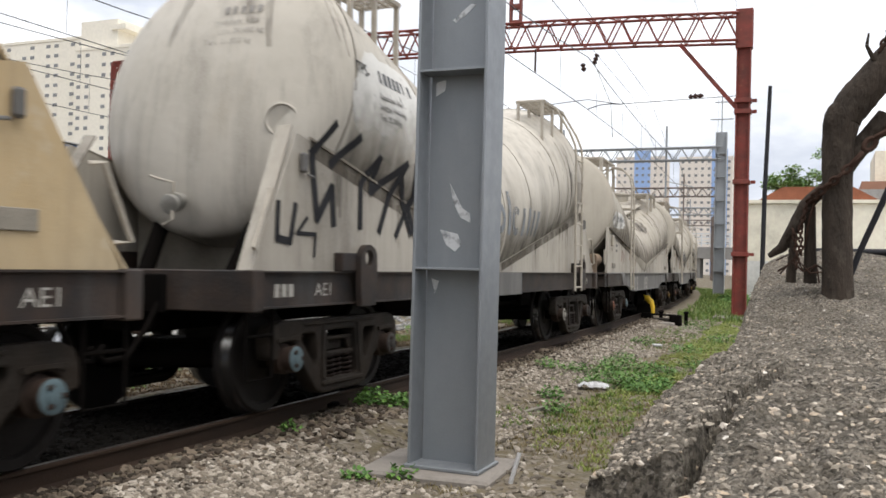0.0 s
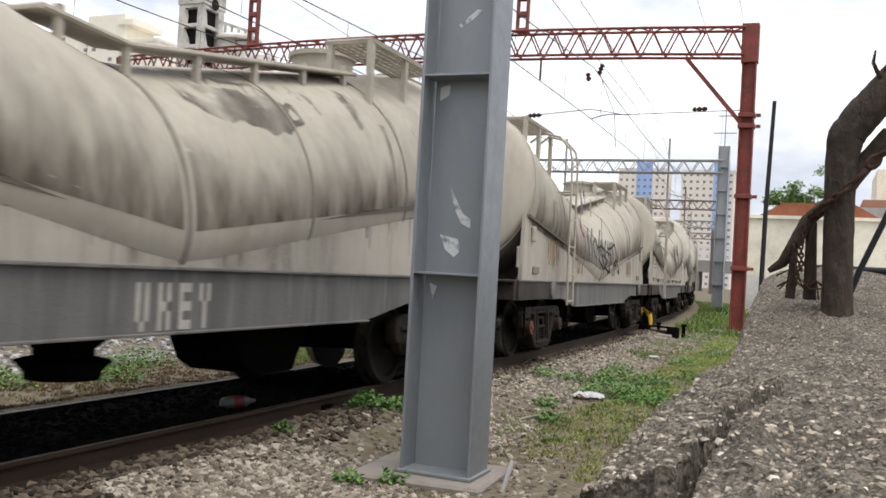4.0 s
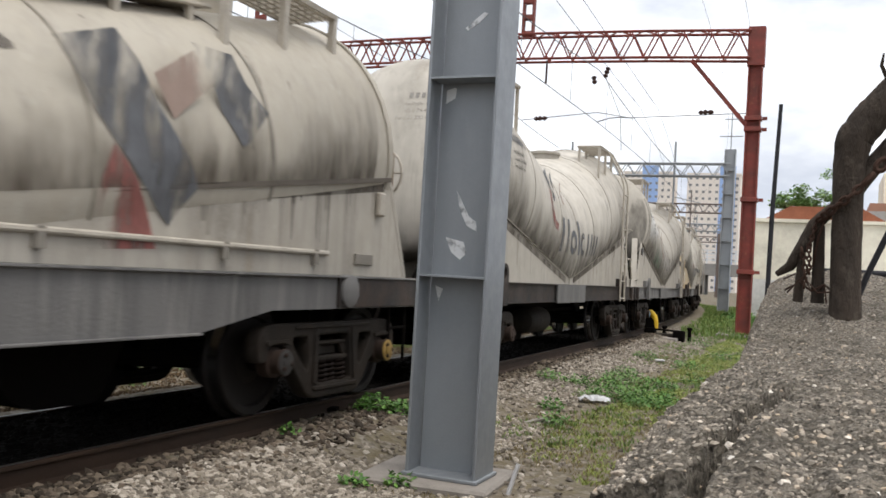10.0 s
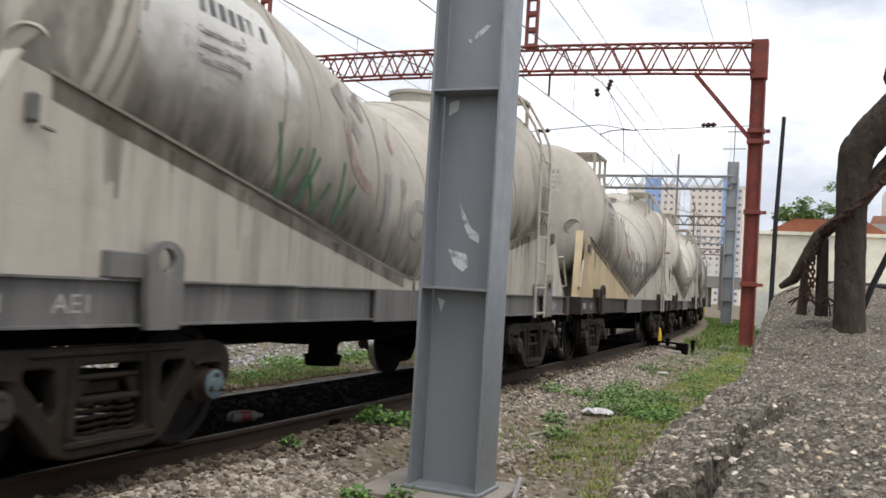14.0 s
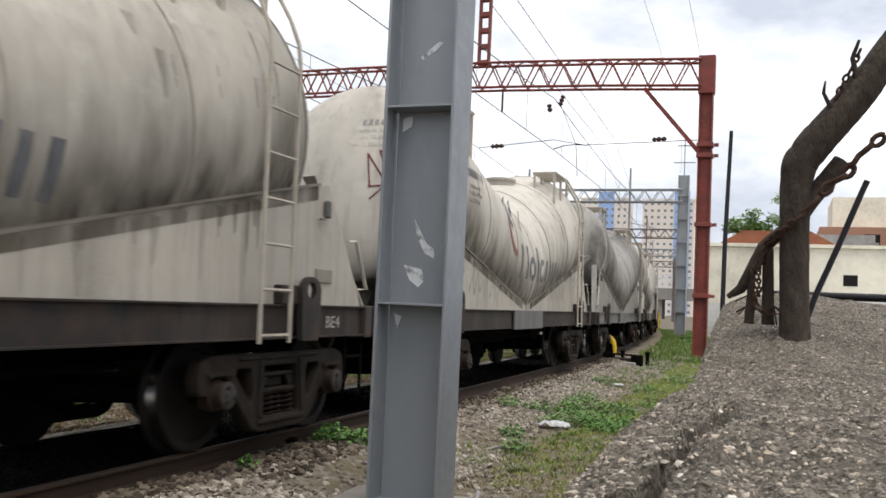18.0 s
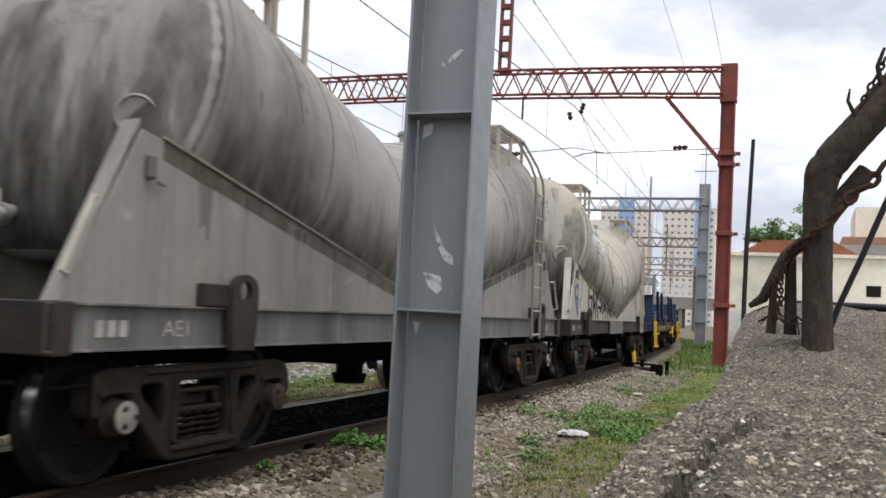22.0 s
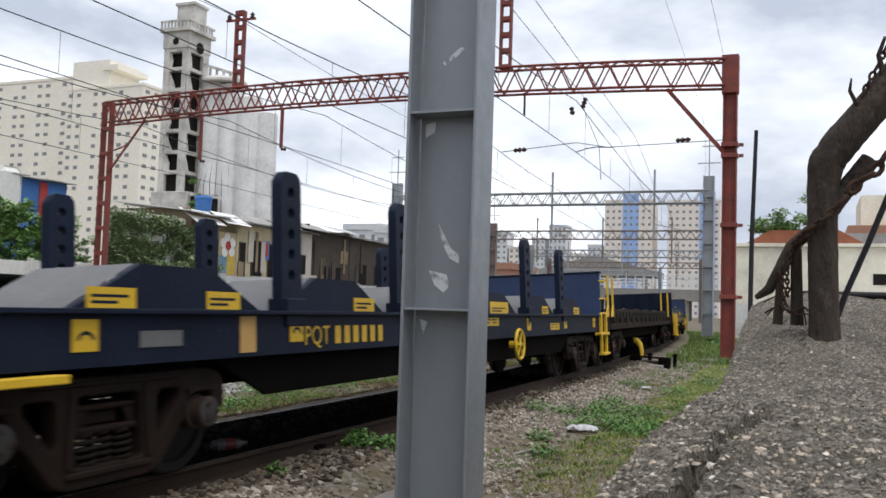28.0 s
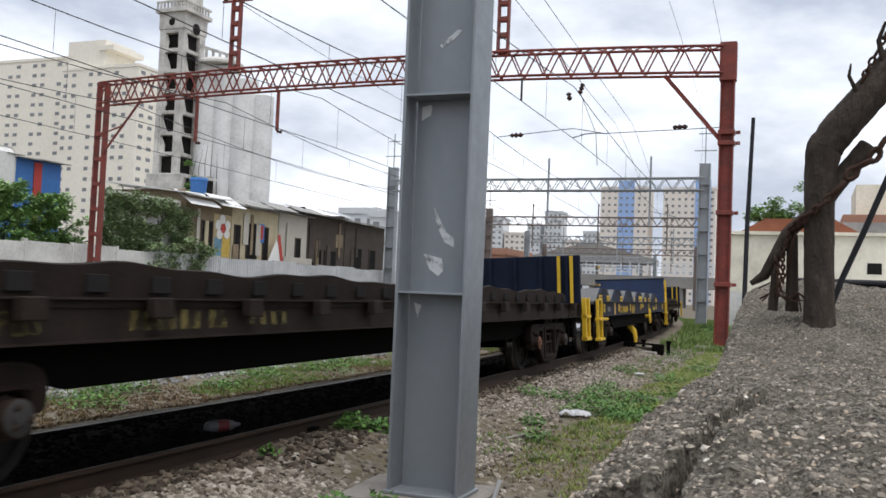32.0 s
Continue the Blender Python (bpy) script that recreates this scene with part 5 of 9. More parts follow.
    part("hopper_outlet", Mesh().prism(rounded([(-2.0, 0.86), (-1.85, 0.66), (-1.45, 0.58), (-0.9, 0.545), (0.9, 0.545), (1.35, 0.60), (1.6, 0.86)], 0.10, 3), "x", -0.5, 0.5), BLACK, w)
    part("outlet_funnel", Mesh().lathe((0.4, -0.42, 0.32), (0, 0, 1), [(0, 0.17), (0.10, 0.19), (0.11, 0.15), (0.20, 0.15), (0.26, 0.20)], 16), BLACK, w)
    part("brake_rigging", Mesh().tube([(0.5, -3.0, 0.62), (0.5, 3.0, 0.62)], 0.03, 6).tube([(-0.5, -3.0, 0.66), (-0.5, 3.0, 0.66)], 0.03, 6), BLACK, w)
    return w


SHAPE_B = TankShape(5.25, 3.66, 3.52, 2.50, 1.20, 0.75, 0.20, 0.20)
PLATE_BX = 1.15
WALK_B = (3.58, 3.42)


def wagon_b():
    """Older cement tank wagon: deeper valley, fish-bellied sill, ladder forward, end platforms."""
    w = thing("cement_tank_wagon", "", "tank wagon")
    LF, L = -6.02, 5.98
    for s in (-1, 1):
        part("side_sill", Mesh().prism([(LF, 0.82), (-3.3, 0.82), (-2.55, 0.68), (2.5, 0.68), (3.35, 0.82), (L, 0.82), (L, 1.09), (LF, 1.09)], "x", min(s * 1.18, s * 1.22), max(s * 1.18, s * 1.22)), SILL_D, w, "dusty grey fish-bellied side sill")
        part("sill_flange", Mesh().box(min(s * 1.18, s * 1.265), max(s * 1.18, s * 1.265), LF, L, 1.08, 1.098, 0.003), SILL_D, w)
        part("sill_flange", Mesh().box(min(s * 1.18, s * 1.265), max(s * 1.18, s * 1.265), -2.55, 2.5, 0.672, 0.688, 0.003), SILL_D, w)
        for y0, y1 in ((LF, -4.2), (4.3, L)):
            part("end_channel", Mesh().box(min(s * 1.20, s * 1.245), max(s * 1.20, s * 1.245), y0, y1, 0.83, 1.085, 0.004), SILL, w)
        part("side_plate", Mesh().prism([(-5.57, 1.10), (5.74, 1.10), (5.32, 2.04), (0.0, 1.34), (-5.46, 2.02)], "x", min(s * (PLATE_BX - 0.015), s * PLATE_BX), max(s * (PLATE_BX - 0.015), s * PLATE_BX)), PLATE_A, w, "dusty beige side plate with stains")
        for e in (-1, 1):
            part("plate_edge", Mesh().obox((s * 1.13, -5.57 if e < 0 else 5.74, 1.10), (s * 1.13, -5.46 if e < 0 else 5.32, 2.04), 0.05, 0.05), PLATE_A, w)
            part("ledge", Mesh().obox((s * 1.165, -5.4 if e < 0 else 5.28, 2.02), (s * 1.165, e * 0.02, 1.335), 0.055, 0.04), GRIME_L, w, "grimy ledge under the tank")
            part("door_lock", Mesh().box(min(s * 1.15, s * 1.21), max(s * 1.15, s * 1.21), e * 5.1 - 0.06, e * 5.1 + 0.06, 1.66, 1.88, 0.015), PIPE, w)
            part("builder_plate", Mesh().box(min(s * 1.15, s * 1.175), max(s * 1.15, s * 1.175), e * 4.85 - 0.16, e * 4.85 + 0.16, 1.20, 1.30, 0.006), SEAM, w)
            part("jack_pad", Mesh().lathe((s * 1.18, -4.15 if e < 0 else 4.46, 0.97), (s, 0, 0), [(0, 0.14), (0.09, 0.14), (0.10, 0.12)], 16), SILL_D, w)
    for e in (-1, 1):
        part("end_sill", Mesh().box(-1.24, 1.24, (LF if e < 0 else L - 0.12), (LF + 0.12 if e < 0 else L), 0.82, 1.10, 0.01), SILL, w)
        part("saddle", Mesh().box(-1.05, 1.05, e * 4.3 - 0.05, e * 4.3 + 0.05, 1.06, 1.95), SEAM, w)
        coupler(w, LF if e < 0 else L, e)
        for s in (-1, 1):
            stirrup(w, s * 1.17, (-5.75 if e < 0 else 5.4))
            part("grab_iron", Mesh().tube([(s * 1.1, e * 5.5, 1.28), (s * 1.1, e * 5.62, 1.28), (s * 1.1, e * 5.62, 1.56), (s * 1.1, e * 5.5, 1.56)], 0.02, 6), PIPE, w)
        bogie(w, -4.34 if e < 0 else 4.42, None, ("orange", "grey") if e < 0 else ("grey", "yellow"))
        part("rim", SHAPE_B.hoop(e * 5.20, 0.09, 0.016, -math.pi, math.pi), TANK_B, w)
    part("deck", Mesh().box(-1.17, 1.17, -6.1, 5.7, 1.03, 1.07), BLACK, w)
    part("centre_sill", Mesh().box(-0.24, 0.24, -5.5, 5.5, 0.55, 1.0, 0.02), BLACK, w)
    part("tank", SHAPE_B.loft(), TANK_B, w, "beige cement-dusted tank with a deep valley", smooth=50)
    for y in (-3.3, -1.55, 1.55, 3.3):
        part("weld_seam", SHAPE_B.hoop(y, 0.03, 0.006), SEAM_F if abs(y) < 2 else SEAM, w)
    SB = FlatSide(PLATE_BX)
    for y0, z0, y1, z1 in ((-5.3, 2.02, 0.0, 1.35), (0.0, 1.35, 5.2, 2.02)):
        tagged(part("drip_stain", drips(SB, y0, z0 - 0.03, y1, z1 - 0.03, 34, 0.12, 0.7, int(y0) + 9), STAIN, w, "dark drip stains below the ledge"), kind="stuff")
        tagged(part("grime_run", runs(SHAPE_B, y0 * 0.6 + y1 * 0.6, 1.9, 3.0, 2.6, 4, int(y1) + 4), STAIN, w, "dark run marks down the tank"), kind="stuff")
    for e in (-1, 1):
        part("seam_grime", SHAPE_B.decal(seam_band(e, 0.06, 4.95, 1.33, 0.134, 0.0, 0.9), 0.0032), GRIME_SHADE_B, w, "brown grime and painted shade thinning out above the ledge")
        part("grime_band", SB.decal(seam_band(e, 0.1, 5.2, 1.325, 0.134, -0.12, 0.0), 0.0035), LEDGE_SHADE, w, "brown band of grime and painted shade under the ledge")
    part("valley_weld", SHAPE_B.hoop(0, 0.05, 0.010), SEAM, w)
    # Long roof walkway with a wider grating at the manhole.
    def ridge(y):
        return SHAPE_B.section(y)[0] + 1.2 - 0.05

    wk = part("walkway", Mesh().prism([(-0.75, ridge(-0.75) + 0.02), (0.0, ridge(0) + 0.10), (3.2, ridge(3.2) + 0.02), (3.2, ridge(3.2) + 0.05), (0.0, ridge(0) + 0.13), (-0.75, ridge(-0.75) + 0.05)], "x", 0.30, 0.60), PIPE, w, "pale steel roof walkway")
    for y in (-0.6, 0.0, 0.75, 1.5, 2.25, 3.0):
        part("walkway_post", Mesh().box(0.56, 0.61, y - 0.025, y + 0.025, SHAPE_B.section(y)[0] + 1.02, ridge(y) + 0.11), PIPE, wk)
    part("edge_rail", Mesh().tube([(0.61, -0.75, ridge(-0.75) + 0.03), (0.61, 0.0, ridge(0) + 0.11), (0.61, 3.2, ridge(3.2) + 0.03)], 0.022, 6), PIPE, wk)
    for y0 in (-4.55, 3.10):
        ring = [(0.32, y0), (0.84, y0), (0.84, y0 + 1.6), (0.32, y0 + 1.6), (0.32, y0)]
        part("grating_frame", Mesh().tube([(x, y, WALK_B[y0 > 0]) for x, y in ring], 0.03, 4), PIPE, wk)
        g = Mesh()
        for k in range(13):
            g.box(0.33, 0.83, y0 + 0.05 + k * 0.12, y0 + 0.085 + k * 0.12, WALK_B[y0 > 0] - 0.015, WALK_B[y0 > 0] + 0.01)
        for k in range(6):
            g.box(0.37 + k * 0.08, 0.395 + k * 0.08, y0, y0 + 1.6, WALK_B[y0 > 0] - 0.02, WALK_B[y0 > 0] + 0.012)
        part("grating", g, PIPE, wk)
        for x, y in ((0.82, y0 + 0.02), (0.82, y0 + 0.8), (0.82, y0 + 1.58), (0.36, y0 + (1.58 if y0 < 0 else 0.02))):
            part("grating_post", Mesh().box(x - 0.03, x + 0.03, y - 0.03, y + 0.03, SHAPE_B.section(y)[0] + math.sqrt(1.44 - x * x) - 0.03, WALK_B[y0 > 0]), PIPE, wk)
    part("manhole", Mesh().lathe((-0.2, 3.9, 3.18), (0, 0, 1), [(0, 0.34), (0.26, 0.34), (0.27, 0.38), (0.32, 0.38), (0.36, 0.2)], 20), TANK_B, w)
    ladder(w, 1.32, -3.45, 0.72, 3.05, 0.40, 6, PIPE, [(1.28, 0, 3.25), (1.10, 0, 3.45), (0.82, 0, 3.52), (0.60, 0, 3.36)])
    for y in (-3.45, -3.05):
        part("ladder_stay", Mesh().tube([(0.9, y, 2.55), (1.32, y, 2.55)], 0.02, 6), PIPE, w)
    part("valve", Mesh().lathe((-0.10, -5.50, 1.78), (0.1, -1, -0.15), [(-0.1, 0.05), (0.08, 0.05), (0.08, 0.08), (0.11, 0.08), (0.11, 0.06), (0.18, 0.06), (0.18, 0.085), (0.21, 0.085), (0.22, 0.06)], 16).tube([(-0.10, -5.60, 1.78), (-0.10, -5.62, 1.92), (0.10, -5.64, 1.95)], 0.014, 6), RUSTY_B, w)
    part("brake_cylinder", Mesh().lathe((0.88, -5.98, 1.36), (0.1, 1, 0), [(0, 0.05), (0.02, 0.12), (0.38, 0.13), (0.42, 0.08)], 16).box(0.76, 1.0, -5.97, -5.89, 1.07, 1.46, 0.01).tube([(0.70, -5.9, 1.10), (0.70, -5.9, 1.40), (0.80, -5.9, 1.44)], 0.025, 6), RUSTY_B, w)
    part("brake_piping", Mesh().tube([(-0.9, -5.9, 1.18), (0.5, -5.9, 1.20), (0.55, -5.5, 1.2)], 0.025, 6).tube([(-0.9, -5.7, 1.26), (0.2, -5.75, 1.28), (0.5, -5.9, 1.14)], 0.02, 6), BLACK, w)
    # Hand brake wheel and cabinet at the rear end.
    part("brake_cabinet", Mesh().box(0.55, 1.0, 5.42, 5.72, 1.08, 2.35, 0.02), RUSTY_B, w)
    hw = Mesh()
    hw.tube([(0.78 + 0.26 * math.cos(a), 5.8, 2.15 + 0.26 * math.sin(a)) for a in [2 * math.pi * k / 20 for k in range(21)]], 0.014, 6)
    for k in range(3):
        a = k * 2.1
        hw.tube([(0.78, 5.8, 2.15), (0.78 + 0.26 * math.cos(a), 5.8, 2.15 + 0.26 * math.sin(a))], 0.010, 6)
    part("hand_brake_wheel", hw, PIPE, w)
    part("outlet_funnel", Mesh().lathe((0.4, -0.22, 0.33), (0, 0, 1), [(0, 0.24), (0.05, 0.25), (0.12, 0.31), (0.15, 0.20), (0.20, 0.20), (0.32, 0.34)], 18), BLACK, w)
    part("hopper_outlet", Mesh().prism(rounded([(1.35, 0.66), (1.55, 0.30), (1.75, 0.20), (2.3, 0.20), (2.55, 0.66)], 0.05, 3), "x", -0.1, 0.6), BLACK, w)
    part("ladder_foot", Mesh().box(0.95, 1.2, -2.89, -2.67, 0.55, 0.70, 0.01), BLACK, w)
    part("step", Mesh().tube([(1.2, -2.89, 0.70), (1.2, -2.89, 0.44), (1.2, -2.65, 0.44), (1.2, -2.65, 0.70)], 0.014, 6), BLACK, w)
    return w


def wagon_flat_blue():
    """Long blue flat wagon with end bulkheads, coil cradles and hinged stakes."""
    w = thing("bulkhead_flat_wagon", "", "flat wagon")
    L = 7.7
    for s in (-1, 1):
        part("side_sill", Mesh().prism([(-L, 0.77), (L, 0.77), (L, 1.09), (-L, 1.09)], "x", min(s * 1.20, s * 1.235), max(s * 1.20, s * 1.235)), BLUE, w, "dark blue painted side sill")
        part("rub_rail", Mesh().box(min(s * 1.2, s * 1.30), max(s * 1.2, s * 1.30), -L, L, 1.07, 1.10, 0.004), BLUE, w)
        part("belly_plate", Mesh().prism([(-5.3, 0.78), (-4.6, 0.47), (4.6, 0.47), (5.3, 0.78)], "x", min(s * 1.10, s * 1.14), max(s * 1.10, s * 1.14)), BLACK, w)
    part("deck", Mesh().box(-1.2, 1.2, -L, L, 1.04, 1.09, 0.004), GREY_W, w)
    part("centre_sill", Mesh().box(-0.26, 0.26, -L, L, 0.5, 1.05, 0.02), BLACK, w)
    for e in (-1, 1):
        bh = part("bulkhead", Mesh().box(-1.24, 1.24, min(e * L, e * (L - 0.08)), max(e * L, e * (L - 0.08)), 0.80, 1.96, 0.01), BLUE_L, w, "blue steel end bulkhead with ribs")
        for x in (-0.9, -0.45, 0.0, 0.45, 0.9):
            part("rib", Mesh().box(x - 0.05, x + 0.05, min(e * L, e * (L + 0.10)), max(e * L, e * (L + 0.10)), 0.82, 1.92, 0.008), BLUE, bh)
        part("cap_rail", Mesh().box(-1.26, 1.26, min(e * (L - 0.1), e * (L + 0.12)), max(e * (L - 0.1), e * (L + 0.04)), 1.94, 1.98, 0.008), BLUE, bh)
        coupler(w, e * L, e)
        bogie(w, e * 6.27, BOGIE_R)
        for s in (-1, 1):
            y = -7.62 if e < 0 else 7.60
            ld = part("end_ladder", Mesh().box(min(s * 1.26, s * 1.32), max(s * 1.26, s * 1.32), y - 0.27, y - 0.20, 0.30, 1.12, 0.008).box(min(s * 1.26, s * 1.32), max(s * 1.26, s * 1.32), y + 0.20, y + 0.27, 0.30, 1.12, 0.008), YELLOW, w, "yellow painted corner ladder")
            for z in (0.30, 0.70):
                part("tread", Mesh().box(min(s * 1.24, s * 1.36), max(s * 1.24, s * 1.36), y - 0.29 - (0.3 if z > 0.5 and e > 0 else 0), y + 0.29 + (0.5 if z > 0.5 and e < 0 else 0), z, z + 0.05, 0.006), YELLOW, ld)
            for z in (1.13, 1.42, 1.78):
                part("grab_iron", Mesh().tube([(s * 1.25, e * L, z), (s * 1.31, e * (L + 0.14), z), (s * 1.31, e * (L - 0.14), z), (s * 1.25, e * (L - 0.2), z)], 0.016, 6), YELLOW, w)
    # Coil cradles: sloped humps along both edges.
    for k in range(6):
        y = (-5.6, -3.38, -1.2, 1.2, 3.38, 5.6)[k]
        for s in (-1, 1):
            cr = part("coil_cradle", Mesh().prism([(y - 0.98, 1.10), (y - 0.38, 1.39), (y + 0.36, 1.39), (y + 0.98, 1.10)], "x", min(s * 1.05, s * 1.10), max(s * 1.05, s * 1.10)), BLUE, w)
            part("cradle_face", Mesh().add([(s * 1.05, y - 0.98, 1.105), (s * 1.05, y - 0.38, 1.395), (s * 0.25, y - 0.38, 1.395), (s * 0.25, y - 0.98, 1.105), (s * 1.05, y + 0.36, 1.395), (s * 0.25, y + 0.36, 1.395), (s * 1.05, y + 0.98, 1.105), (s * 0.25, y + 0.98, 1.105)], [(0, 1, 2, 3), (1, 4, 5, 2), (4, 6, 7, 5), (0, 3, 7, 6)]), GREY_W, cr)
    lab = [(-6.45, 1.11, 0.42), (-5.3, 1.11, 0.40), (-3.05, 1.11, 0.42), (0.96, 1.105, 0.80), (2.45, 1.11, 0.42), (3.62, 1.11, 0.38), (5.85, 1.11, 0.42), (-0.15, 1.11, 0.1)]
    for y, z, n in lab:
        lb = part("yellow_label", Mesh().box(1.10, 1.108, y, y + n, z, z + (0.16 if n > 0.6 else 0.125)), YELLOW, w)
        if n > 0.2:
            for dz, ln in ((0.064, 0.84), (0.026, 0.62)):
                part("print_bar", Mesh().box(1.1075, 1.1095, y + n * 0.08, y + n * ln, z + dz, z + dz + 0.018), BLUE, lb)
    for y in (-6.7, -4.42, -2.27, 0.09, 2.25, 4.52, 6.85):
        lb = part("jack_label", Mesh().box(1.236, 1.243, y, y + 0.2, 0.86, 1.04), YELLOW, w, "yellow label with a dark curved mark")
        part("mark", FlatSide(1.244).decal(arc(y + 0.1, 0.915, 0.06, 0.05, 10, 170, 0.022, 8), 0.001), BLUE, lb)
    for y, z in ((3.6, 0.85), (0.33, 0.94)):
        lb = part("yellow_label", Mesh().box(1.236, 1.243, y, y + 0.57, z, z + 0.105), YELLOW, w)
        for dy, dz, ln in ((0.04, 0.06, 0.17), (0.26, 0.06, 0.20), (0.04, 0.02, 0.12), (0.30, 0.02, 0.14)):
            part("print_bar", Mesh().box(1.2425, 1.2445, y + dy, y + dy + ln, z + 0.01 + dz, z + 0.028 + dz), BLUE, lb)
    part("data_sticker", Mesh().box(1.236, 1.243, -5.1, -4.9, 0.80, 1.06), plain("orange_sticker", (0.50, 0.30, 0.10), 0.8, 0.6, bump=0), w, "orange and white data sticker")
    part("name_bar", Mesh().box(1.236, 1.244, -6.15, -5.75, 0.87, 0.97), GREY_W, w)
    part("lettering", words(FlatSide(1.237), "PQT", -4.2, 0.83, 0.16, 1.0, 0.005), YELLOW, w, "yellow wagon lettering")
    part("number_bars", FlatSide(1.237).decal(digits(-3.68, 0.83, 6, 0.15, 0.10, 0.07), 0.004), YELLOW, w)
    for k in range(3):
        y = -1.90 + k * 0.195
        ar = part("arrow", FlatSide(1.237).decal([((y, 0.77), (y + 0.255, 0.905), (y + 0.255, 0.915), (y, 1.05))], 0.004 + 0.001 * k), YELLOW, w, "yellow painted triangle")
        part("mark", FlatSide(1.237).decal([((y + 0.04, 0.86), (y + 0.13, 0.86), (y + 0.13, 0.96), (y + 0.04, 0.96))], 0.0065 + 0.0005 * k), BLUE, ar)
    # Hinged stakes with round holes, standing; one lies folded.
    def stake(y, x, h):
        z0, z1 = 1.10, 1.12 + h
        outer = rounded([(y - 0.15, z0), (y + 0.15, z0), (y + 0.15, z1), (y + 0.10, z1 + 0.06), (y - 0.08, z1 + 0.06), (y - 0.15, z1 - 0.02)], 0.03)
        m = casting([outer] + [oval(y, z1 - 0.10 - 0.165 * i, 0.055, 0.052) for i in range(5)], 0.09, 0.008, x)
        st = part("stake", m, BLUE, w, "blue hinged stake with holes")
        part("stake_pocket", Mesh().box(x - 0.09, x + 0.09, y - 0.15, y + 0.15, 0.98, 1.2, 0.01), BLUE, w)
        return st
    for y in (-4.34, -2.16, 2.46, 4.55):
        for x in (1.17, -1.17):
            stake(y, x, 1.02)
    holes = [oval(q, 1.175, 0.048, 0.058) for q in (-1.09, -0.94, -0.79, -0.63)] + [rounded([(-0.50, 1.12), (-0.28, 1.12), (-0.28, 1.23), (-0.50, 1.23)], 0.05), rounded([(0.0, 1.15), (0.15, 1.15), (0.15, 1.19), (0.0, 1.19)], 0.015)]
    m = casting([rounded([(-1.24, 1.09), (0.22, 1.09), (0.24, 1.14), (0.24, 1.25), (0.20, 1.275), (-1.24, 1.275)], 0.03), *holes], 0.09, 0.008, 1.16)
    part("stake_folded", m, BLUE, w, "blue hinged stake lying on the deck edge")
    hw = Mesh().tube([(1.36, 1.44 + 0.2 * math.cos(a), 0.68 + 0.2 * math.sin(a)) for a in [2 * math.pi * k / 22 for k in range(23)]], 0.022, 6)
    for k in range(6):
        a = k * math.pi / 3
        hw.tube([(1.36, 1.44, 0.68), (1.36, 1.44 + 0.2 * math.cos(a), 0.68 + 0.2 * math.sin(a))], 0.012, 6)
    hw.lathe((1.22, 1.44, 0.68), (1, 0, 0), [(0, 0.05), (0.15, 0.05), (0.16, 0.03)], 12)
    part("hand_brake_wheel", hw, YELLOW, w, "yellow spoked hand brake wheel")
    return w


